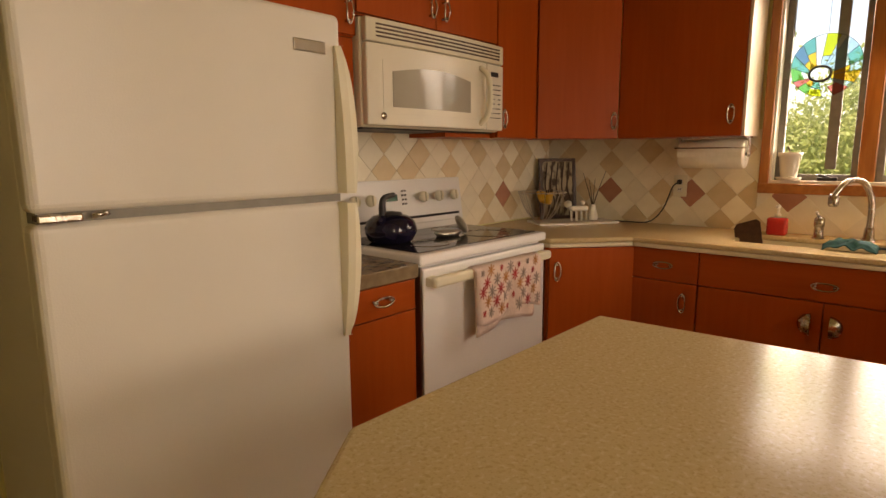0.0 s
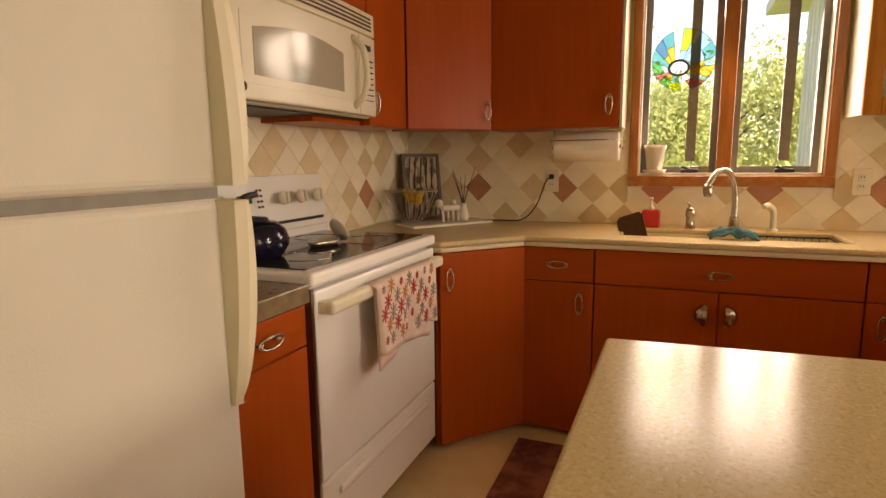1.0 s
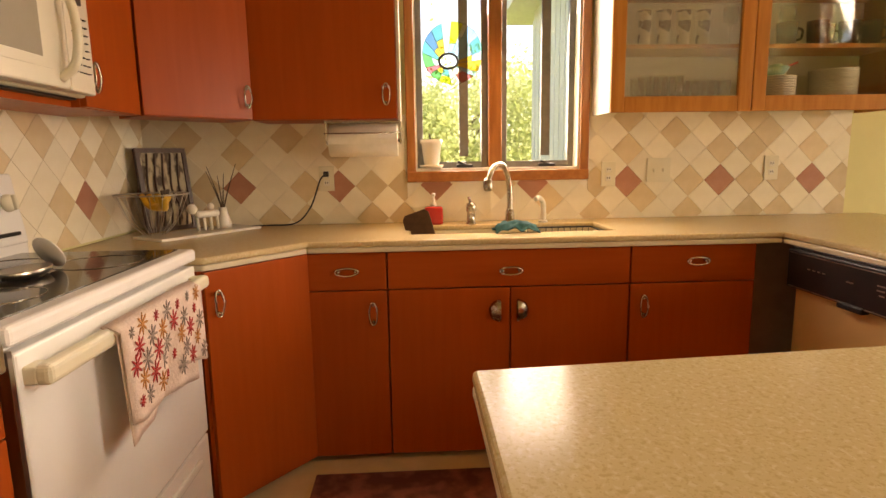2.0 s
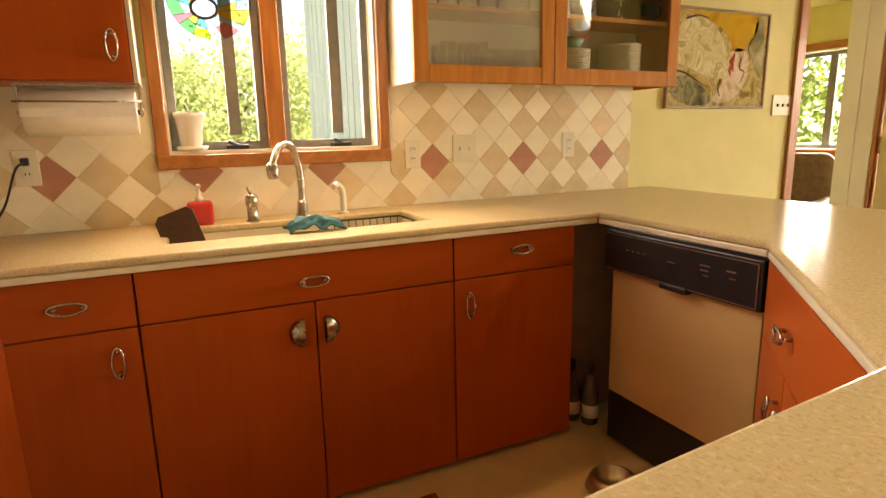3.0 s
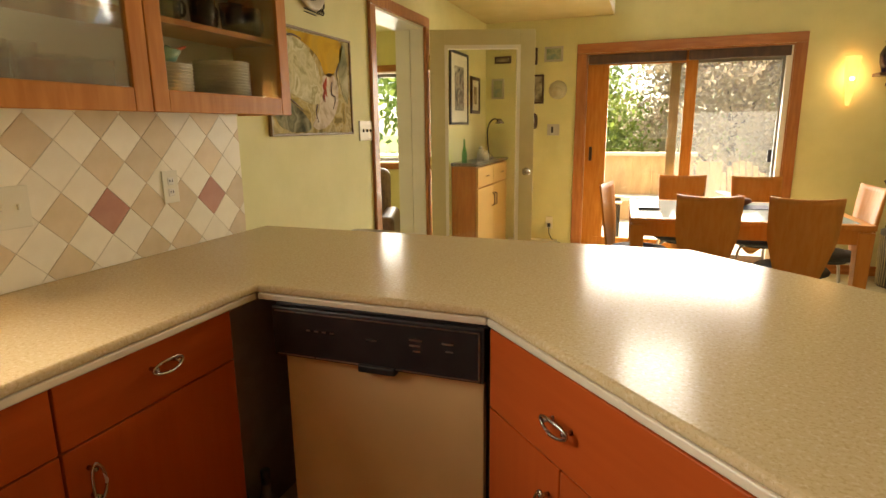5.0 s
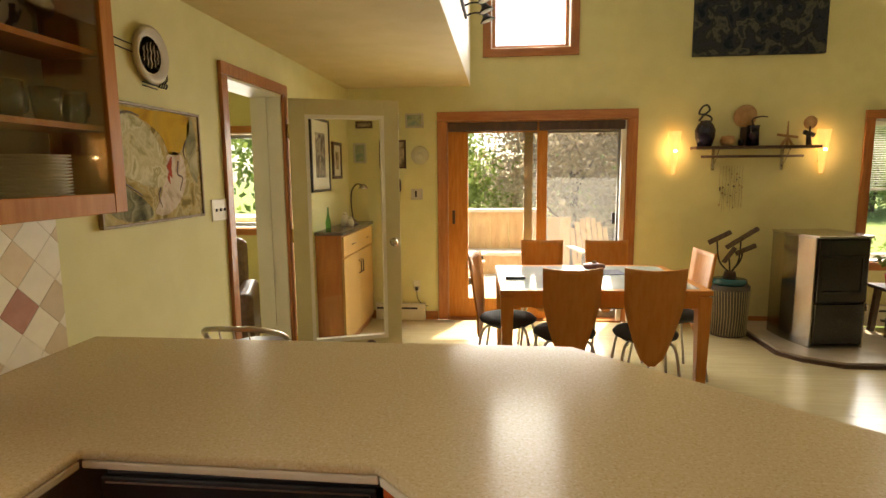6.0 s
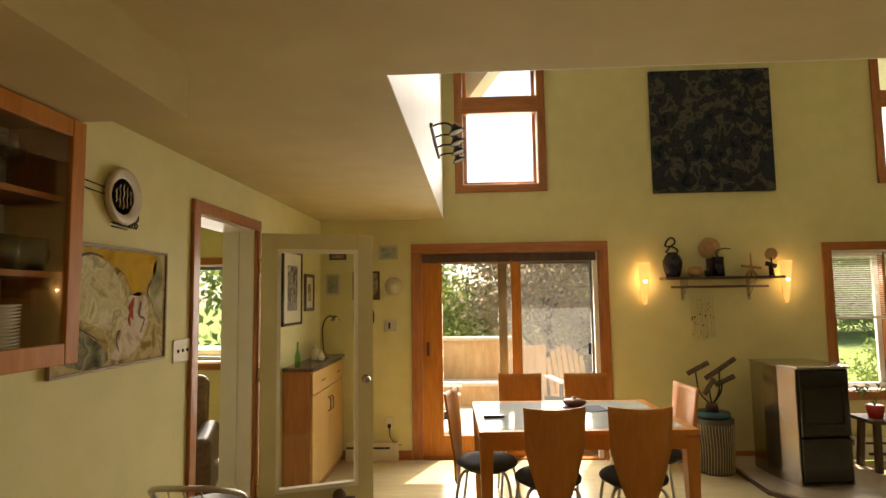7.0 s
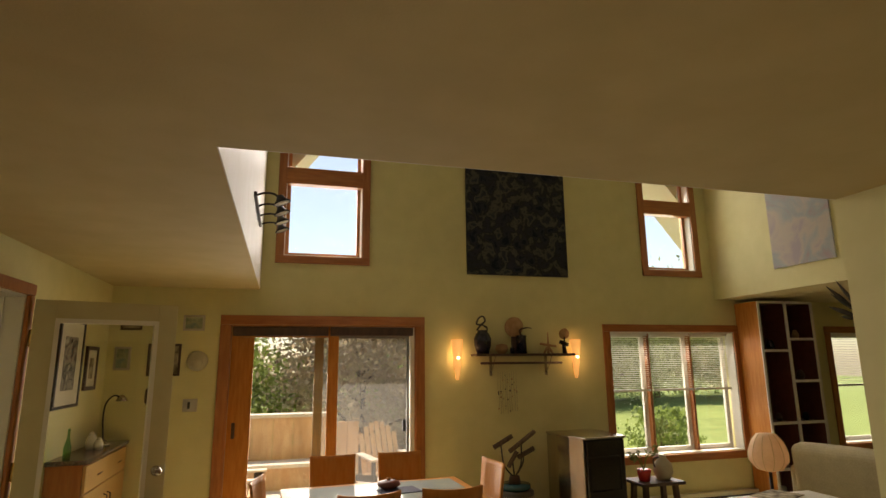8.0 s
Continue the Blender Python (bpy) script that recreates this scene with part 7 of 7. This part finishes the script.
part("window", box(-0.20, 0.16, -0.28, -0.274, 0.46, 0.72, 0.004), BLACK_GLASS, ps, "black glass fire window")
part("door_rim", joined(box(-0.21, 0.17, -0.284, -0.276, 0.72, 0.735), box(-0.21, 0.17, -0.284, -0.276, 0.445, 0.46), box(0.16, 0.175, -0.284, -0.276, 0.445, 0.735)), IRON, ps)
part("lower_door", box(-0.228, 0.228, -0.27, -0.245, 0.03, 0.355, 0.008), BLACK_GLASS, ps)
part("handle", rod((0.24, -0.27, 0.30), (0.24, -0.27, 0.36), 0.008), CHROME, ps)
for k in range(6):
    part("vent_hole", moved(lathe([(0.0, 0), (0.010, 0), (0.010, 0.004), (0.0, 0.004)], 10), Matrix.Translation((0.298 if k > 1 else 0.294, -0.05 + 0.055 * k, 0.80)) @ pose(0, 0, 0, 0, 90)), BLACK, ps)
part("cord", tube(curve([(0.25, 0.30, 0.2), (0.33, 0.42, 0.05), (0.36, 0.5, 0.03)]), 0.005, 5), BLACK, ps)

st = thing("side_table", (-1.78, -3.62, -0.012), "dark low wooden side table under the window", "table")
part("top", box(-0.24, 0.24, -0.17, 0.17, 0.46, 0.49, 0.004), BROWN_DARK, st)
for sx in (-1, 1):
    for sy in (-1, 1):
        part("leg", moved(box(-0.022, 0.022, -0.022, 0.022, 0, 0.46), Matrix.Translation((sx * 0.19, sy * 0.12, 0)) @ pose(0, 0, 0, sy * 3, -sx * 3)), BROWN_DARK, st)
part("stretcher", box(-0.18, 0.18, -0.012, 0.012, 0.17, 0.19), BROWN_DARK, st)
rng = np.random.default_rng(4)


def house_plant(x, y, z, r, h, pot_mat, label, n=60, spread=0.14):
    p = thing("house_plant", (x, y, z), label, "plant", "house plants")
    part("pot", lathe([(0.0, 0.0), (r * 0.75, 0.0), (r, h), (r * 0.9, h), (0.0, h * 0.9)], 20), pot_mat, p)
    for k in range(8):
        a = rng.uniform(0, 2 * math.pi)
        e = np.array((spread * math.cos(a), spread * math.sin(a), h + rng.uniform(0.06, 0.22)))
        part("stem", tube(curve([(0, 0, h * 0.85), tuple(e * (0.4, 0.4, 0.9)), tuple(e)], 4), 0.004, 5, 0.002), LEAF, p)
        for q in range(4):
            c = e * (0.5 + 0.16 * q, 0.5 + 0.16 * q, 0.85 + 0.05 * q) + rng.normal(size=3) * 0.015
            b = bmesh.new()
            b.faces.new([b.verts.new(v) for v in ((-0.03, 0, 0), (0, -0.016, 0.004), (0.035, 0, -0.004), (0, 0.016, 0.004))])
            thicken(b, 0.001)
            part("leaf", moved(b, Matrix.Translation(c) @ pose(0, 0, 0, *rng.uniform(-50, 50, 2), rng.uniform(0, 360))), LEAF, p)


house_plant(-1.66, -3.6, 0.478, 0.07, 0.11, RED_SOAP, "leafy plant in a red pot on the side table")
jug = thing("stone_jug", (-1.88, -3.6, 0.478), "rounded cream stoneware jug on the side table", "jug")
part("body", lathe([(0.0, 0.0), (0.06, 0.0), (0.095, 0.07), (0.085, 0.15), (0.04, 0.20), (0.035, 0.23), (0.0, 0.23)], 24), material("cream_stoneware", (0.50, 0.43, 0.28), 0.5, other=(0.57, 0.5, 0.35), scale=12, bump=0.1), jug)
part("handle", tube(curve([(0.04, 0, 0.21), (0.10, 0, 0.20), (0.10, 0, 0.14), (0.085, 0, 0.12)], 5), 0.008, 6), BROWN_DARK, jug)

# built-in shelves
bs = thing("cubby_shelf", (0, 0, 0), "tall white-edged cubby shelf with dark red compartments", "shelf")
CUB = material("dark_red_stain", (0.11, 0.03, 0.016), 0.5, other=(0.15, 0.045, 0.025), scale=12, bump=0.05)
part("side", box(-3.385, -3.36, -4.03, -3.70, 0.0, 2.29), OAK, bs, "golden oak side")
part("side", box(-4.15, -4.125, -4.03, -3.706, 0.0, 2.29), CUB, bs)
part("edge", box(-4.152, -4.122, -3.705, -3.69, 0.0, 2.29), WHITE, bs, "white front edge")
part("lining", box(-3.389, -3.3855, -4.02, -3.706, 0.0, 2.29), CUB, bs)
part("back", box(-4.125, -3.385, -4.035, -4.02, 0.0, 2.29), CUB, bs, "dark red back")
part("upright", box(-3.765, -3.745, -4.02, -3.706, 0.0, 2.29), CUB, bs)
part("edge", box(-3.772, -3.738, -3.705, -3.69, 0.0, 2.29), WHITE, bs, "white front edge")
part("edge", box(-3.39, -3.358, -3.699, -3.69, 0.0, 2.29), WHITE, bs, "white front edge")
for x0, x1, zs in ((-3.74, -3.385, (0.0, 0.45, 0.93, 1.72, 2.27)), (-4.125, -3.77, (0.0, 0.45, 0.93, 1.38, 1.85, 2.27))):
    for z in zs:
        part("shelf", box(x0 + 0.004, x1 - 0.006, -4.02, -3.706, z + 0.002, z + 0.020), CUB, bs)
        part("edge", box(x0 + 0.003, x1 - 0.006, -3.705, -3.692, z - 0.003, z + 0.026), WHITE, bs, "white front edge")
rng2 = random.Random(3)
for x0, zs in ((-3.70, (0.472, 0.952, 1.742)), (-4.08, (0.472, 0.952, 1.402, 1.872))):
    for z in zs:
        for k in range(2):
            o = thing("shelf_ornament", (x0 + 0.09 + 0.15 * k, -3.82, z), "small dark pottery ornament in the cubby shelf", "ornament", "ornaments in the cubby shelf")
            r = rng2.uniform(0.025, 0.05)
            part("body", lathe([(0.0, 0.0), (r * 0.7, 0.0), (r, r), (r * 0.6, r * 2), (r * 0.4, r * 2.4), (0.0, r * 2.4)], 14), rng2.choice((CLAY, IRON, CERAMIC, BLUE_GLAZE, BROWN_DARK)), o)
dl = thing("dried_leaves", (-1.31, -0.90, -0.012), "tall dark dried leaf stem standing in a floor vase", "plant")
part("vase", lathe([(0.0, 0.0), (0.07, 0.0), (0.10, 0.12), (0.06, 0.30), (0.045, 0.34), (0.03, 0.34), (0.0, 0.02)], 18), BROWN_DARK, dl)
part("stem", tube(curve([(0, 0, 0.02), (0.0, 0.0, 1.0), (0, 0, 1.90)], 5), 0.008, 6, 0.004), BROWN_DARK, dl)
LEAF_DRY = material("dried_leaf", (0.035, 0.028, 0.018), 0.6, other=(0.07, 0.055, 0.03), scale=30, bump=0.2)
for dx, dz, z0, w in ((0.14, 0.19, 1.87, 0.012), (0.12, 0.13, 1.88, 0.012), (0.14, 0.08, 1.86, 0.014), (0.09, 0.20, 1.89, 0.009), (0.09, 0.02, 1.86, 0.012)):
    b = bmesh.new()
    side = Vector((0.66, -0.75, 0))
    mid = [side * dx * t + Vector((0, 0, z0 + dz * (t ** 0.8))) for t in (0, 0.25, 0.55, 0.8, 1.0)]
    nrm = Vector((-dz * 0.66, dz * 0.75, dx)).normalized()
    lo = [b.verts.new(p - nrm * w * q) for p, q in zip(mid, (0.15, 0.8, 1.0, 0.6, 0.05))]
    hi = [b.verts.new(p + nrm * w * q) for p, q in zip(mid, (0.15, 0.8, 1.0, 0.6, 0.05))]
    for k in range(4):
        b.faces.new((lo[k], lo[k + 1], hi[k + 1], hi[k])).smooth = True
    thicken(b, 0.002)
    part("leaf", b, LEAF_DRY, dl)

# glowing woven lamp, sofa, low table
WOVEN = material("woven_paper_shade", (0.55, 0.46, 0.34), 0.8, other=(0.62, 0.53, 0.4), scale=40, bump=0.4, emit=(1.0, 0.5, 0.2), power=0.06)
_n, _l = WOVEN.node_tree.nodes, WOVEN.node_tree.links
_tr, _mx = _n.new("ShaderNodeBsdfTranslucent"), _n.new("ShaderNodeMixShader")
_tr.inputs[0].default_value, _mx.inputs[0].default_value = (0.7, 0.55, 0.38, 1), 0.5
_l.new(_n["Principled BSDF"].outputs[0], _mx.inputs[1])
_l.new(_tr.outputs[0], _mx.inputs[2])
_l.new(_mx.outputs[0], _n["Material Output"].inputs[0])
bulb("woven_lamp_bulb", (-2.97, -3.38, 0.62), 0.07, 0.03)
wl = thing("woven_lamp", Matrix.Translation((-2.97, -3.38, -0.10)) @ Matrix.Diagonal((1.32, 1.32, 1.1, 1)), "egg-shaped woven paper lamp glowing faintly on a stand", "lamp")
part("shade", lathe([(0.03, 0.57), (0.09, 0.59), (0.135, 0.66), (0.14, 0.74), (0.11, 0.84), (0.07, 0.90), (0.03, 0.905), (0.0, 0.89)], 24), WOVEN, wl)
for k in range(12):
    a = k / 12 * 2 * math.pi
    part("rib", tube(curve([(r * math.cos(a), r * math.sin(a), z) for r, z in ((0.09, 0.59), (0.138, 0.66), (0.143, 0.74), (0.113, 0.84), (0.07, 0.90))], 3), 0.002, 4), STR, wl)
part("stand", joined(lathe([(0.0, 0.08), (0.12, 0.08), (0.12, 0.095), (0.012, 0.11), (0.012, 0.57), (0.0, 0.57)], 18)), IRON, wl)
part("bulb", ball(0.03, m=Matrix.Translation((0, 0, 0.66))), material("lamp_glow", (1, 0.6, 0.3), 0.5, emit=(1.0, 0.45, 0.15), power=1.5), wl, "orange glowing bulb").visible_shadow = False
sf = thing("sofa", pose(-3.75, -2.55, -0.012, 0, 0, -75), "cream tufted upholstered sofa", "sofa")
part("seat", box(-0.8, 0.8, -0.4, 0.40, 0.12, 0.44, 0.05, 4), CREAM_FABRIC, sf)
bk = box(-0.8, 0.8, 0.22, 0.46, 0.40, 0.88, 0.08, 5)
part("back", moved(bk, pose(0, 0, 0, -6)), CREAM_FABRIC, sf)
for s in (-1, 1):
    part("arm", box(s * 0.8 - 0.09, s * 0.8 + 0.09, -0.42, 0.42, 0.1, 0.62, 0.06, 4), CREAM_FABRIC, sf)
    part("foot", box(s * 0.7 - 0.03, s * 0.7 + 0.03, -0.35, -0.29, 0, 0.12), BROWN_DARK, sf)
    part("foot", box(s * 0.7 - 0.03, s * 0.7 + 0.03, 0.29, 0.35, 0, 0.12), BROWN_DARK, sf)
for k in range(5):
    part("button", ball(0.014, 8, 6, Matrix.Translation((-0.6 + 0.3 * k, 0.20, 0.66))), CREAM_FABRIC, sf)
ct = thing("coffee_table", (-2.45, -2.55, -0.012), "low white coffee table with papers", "table")
part("top", box(-0.45, 0.45, -0.35, 0.35, 0.42, 0.46, 0.006), WHITE, ct)
for sx in (-1, 1):
    for sy in (-1, 1):
        part("leg", box(sx * 0.4 - 0.025, sx * 0.4 + 0.025, sy * 0.3 - 0.025, sy * 0.3 + 0.025, 0, 0.42), WHITE, ct)
mg = thing("magazine", pose(-2.45, -2.8, 0.449, 0, 0, 20), "open patterned magazine on the coffee table", "magazine")
part("pages", box(-0.2, 0.2, -0.14, 0.14, 0, 0.008), SEP, mg)

# track lamp on the well wall
tl = thing("track_light", (2.06, -2.75, 2.76), "dark metal wall spotlight bar with four lamps", "wall lamp")
part("bar", joined(box(-0.025, -0.004, -0.46, 0.46, -0.015, 0.015, 0.003), box(-0.006, 0.004, -0.2, 0.2, -0.03, 0.03)), IRON, tl)
for k in range(4):
    y = -0.42 + 0.28 * k
    part("arm", tube(curve([(-0.02, y, 0), (-0.07, y + 0.02, 0.012), (-0.13, y - 0.01, 0.02), (-0.17, y, -0.01)]), 0.008, 6), IRON, tl)
    s = part("lamp_head", moved(lathe([(0.0, 0.06), (0.022, 0.055), (0.032, 0.03), (0.062, 0.0), (0.058, -0.002), (0.0, 0.012)], 18), Matrix.Translation((-0.19, y, -0.045)) @ pose(0, 0, 0, 0, 20)), IRON, tl)
    part("lens", moved(lathe([(0.0, 0.004), (0.055, 0.0), (0.0, -0.004)], 16), Matrix.Translation((-0.19, y, -0.045)) @ pose(0, 0, 0, 0, 20)), CERAMIC, s, "white lamp face")

# things on the dining table
tz = 0.7515
bw = thing("clay_bowl", (1.05, -2.70, tz), "lidded reddish clay bowl on the table", "bowl")
part("bowl", lathe([(0.0, 0.0), (0.04, 0.0), (0.085, 0.03), (0.08, 0.05), (0.03, 0.062), (0.0, 0.063)], 24), material("red_clay", (0.16, 0.045, 0.03), 0.4, other=(0.22, 0.07, 0.045), scale=10), bw)
part("lid_knob", lathe([(0.012, 0.06), (0.02, 0.075), (0.0, 0.08)], 12), CLAY, bw)
solid("place_mat", box(-0.14, 0.14, -0.10, 0.10, 0.0, 0.004), material("blue_mat", (0.03, 0.035, 0.08), 0.7, other=(0.05, 0.055, 0.11), scale=80, bump=0.2), "dark blue place mat on the glass table", "place mat", m=pose(0.99, -2.62, tz, 0, 0, 10))
solid("remote_control", box(-0.07, 0.07, -0.02, 0.02, 0.0, 0.016, 0.005), BLACK, "small black remote control on the table", "remote control", m=pose(1.65, -2.35, tz, 0, 0, 4))

# den furniture
ac = thing("leather_armchair", pose(4.15, -2.55, -0.012, 0, 0, 200), "brown leather armchair in the den", "armchair")
part("seat", box(-0.35, 0.35, -0.35, 0.30, 0.18, 0.45, 0.05, 4), LEATHER, ac)
part("back", moved(box(-0.36, 0.36, 0.22, 0.40, 0.4, 1.02, 0.08, 4), pose(0, 0, 0, -8)), LEATHER, ac)
for s in (-1, 1):
    part("arm", box(s * 0.38 - 0.07, s * 0.38 + 0.07, -0.36, 0.34, 0.12, 0.62, 0.05, 4), LEATHER, ac)
    part("foot", box(s * 0.3 - 0.03, s * 0.3 + 0.03, -0.3, 0.3, 0.0, 0.13), BROWN_DARK, ac)
dp_ = thing("deck_box", (4.75, -5.4, -0.08), "cedar deck box outside the den window", "planter")
part("box", box(-0.9, 0.9, -0.25, 0.25, 0.0, 1.0), DECK, dp_)
part("cap", box(-0.95, 0.95, -0.3, 0.3, 1.0, 1.05, 0.005), DECK_FLOOR, dp_)
dk = solid("dark_door", box(-0.55, 0.30, 3.14, 3.193, 0.0, 2.03, 0.004), BROWN_DARK, "dark brown wooden door beside the refrigerator", "door")

# ---------------------------------------------------------------- pieces: wall tiles and floor boards
PITCH = 0.1536


def clip(poly, lo, hi, axis):
    for sign, lim in ((1, lo), (-1, hi)):
        out = []
        for i, p in enumerate(poly):
            q = poly[(i + 1) % len(poly)]
            dp0, dq0 = sign * (p[axis] - lim), sign * (q[axis] - lim)
            if dp0 >= 0:
                out.append(p)
            if dp0 * dq0 < 0:
                t = dp0 / (dp0 - dq0)
                out.append((p[0] + t * (q[0] - p[0]), p[1] + t * (q[1] - p[1])))
        poly = out
        if not poly:
            return poly
    return poly


def tile_wall(parent, to_world, a0, a1, z0, z1, origin, seed, red_every=3, cut=None):
    """Diamond tiles between a0..a1 and z0..z1; origin: a tile's centre."""
    r = random.Random(seed)
    h = PITCH / 2 - 0.0009
    shared = {}
    na, nz = int((a1 - a0) / PITCH) + 4, int((z1 - z0) / PITCH) + 4
    for k in range(-2 * nz, 2 * nz):
        for i in range(-3 * na, 3 * na):
            ca, cz = origin[0] + (i + (0.5 if k % 2 else 0)) * PITCH, origin[1] + k * PITCH / 2
            if not (a0 - h < ca < a1 + h and z0 - h < cz < z1 + h):
                continue
            poly = [(ca + h, cz), (ca, cz + h), (ca - h, cz), (ca, cz - h)]
            full = poly
            poly = clip(clip(poly, a0, a1, 0), z0, z1, 1)
            if cut and len(poly) > 2:
                c0, c1, d0 = cut
                if c0 < ca < c1:
                    poly = clip(poly, -9, d0, 1)
                elif cz + h > d0:
                    poly = clip(poly, -9, c0, 0) if ca <= c0 else clip(poly, c1, 9, 0)
            if len(poly) < 3:
                continue
            if k == 0 and i % red_every == 0:
                m = TILE_RED
            elif (k, i % 3) in ((0, 2), (2, 0), (3, 1), (4, 0)) or (k, i % 3) in ((0, 1), (2, 1), (4, 1), (-1, 0), (-2, 1), (-2, 2)) and r.random() < 0.5:
                m = TILE_TAN
            else:
                m = TILE_CREAM
            whole = len(poly) == 4 and poly == full
            if whole and m.name in shared:
                me = shared[m.name]
            else:
                c0_, c1_ = (ca, cz) if whole else (0, 0)
                b = bmesh.new()
                n_ = len(poly)
                mx = sum(p[0] for p in poly) / n_, sum(p[1] for p in poly) / n_
                back = [b.verts.new((p[0] - c0_, 0.0, p[1] - c1_)) for p in poly]
                mid = [b.verts.new((p[0] - c0_, -0.0030, p[1] - c1_)) for p in poly]
                top = [b.verts.new((mx[0] + (p[0] - mx[0]) * 0.992 - c0_, -0.0034, mx[1] + (p[1] - mx[1]) * 0.992 - c1_)) for p in poly]
                for u, v in ((back, mid), (mid, top)):
                    for q in range(n_):
                        b.faces.new((u[q], u[(q + 1) % n_], v[(q + 1) % n_], v[q]))
                b.faces.new(top)
                bmesh.ops.recalc_face_normals(b, faces=b.faces)
                if b.faces[-1].normal.y > 0:
                    bmesh.ops.reverse_faces(b, faces=b.faces[:])
                me = mesh_of("tile", b, m)
                if whole:
                    shared[m.name] = me
            o = new("tile", me)
            o.parent = parent
            o.matrix_basis = to_world @ (Matrix.Translation((ca, 0, cz)) if whole else Matrix())


ZLO, ZHI = 0.893, 1.396
structure("backsplash_bed", joined(box(3.2925, 3.2995, -0.185, 1.11, 0.892, 1.397), box(3.2925, 3.2995, 1.11, 1.98, 0.892, 1.081), box(3.2925, 3.2995, 1.98, 3.19, 0.892, 1.359), box(1.14, 3.292, 3.1885, 3.1945, 0.90, 1.84)), GROUT, "pale grout bed behind the tiles")
E_TILE = Matrix.Translation((3.2925, 0, 0)) @ pose(0, 0, 0, 0, 0, -90)
tile_wall(EAST, E_TILE, -3.188, 0.185, ZLO, ZHI, (-0.458, 1.069), 4, cut=(-1.979, -1.111, 1.082))
tile_wall(NORTH, Matrix.Translation((0, 3.1885, 0)), 1.14, 3.29, 0.90, 1.42, (2.80, 1.056), 9)
rng = random.Random(11)
planks = {}
y = -4.02
while y < -0.30:
    x = -6.4 + rng.uniform(0, 0.8)
    xs = [-6.4]
    while xs[-1] < 3.29:
        xs.append(min(3.29, xs[-1] + rng.choice((0.9, 1.2, 1.5, 1.8))))
    for a, b in zip(xs, xs[1:]):
        if b - a < 0.05:
            continue
        o = new("plank", mesh_of("plank", box(a + 0.0003, b - 0.0003, y + 0.0003, y + 0.0817, -0.0118, 0.0, 0.0003, 1), FLOORWOOD))
        o.parent = FLOOR
    y += 0.082
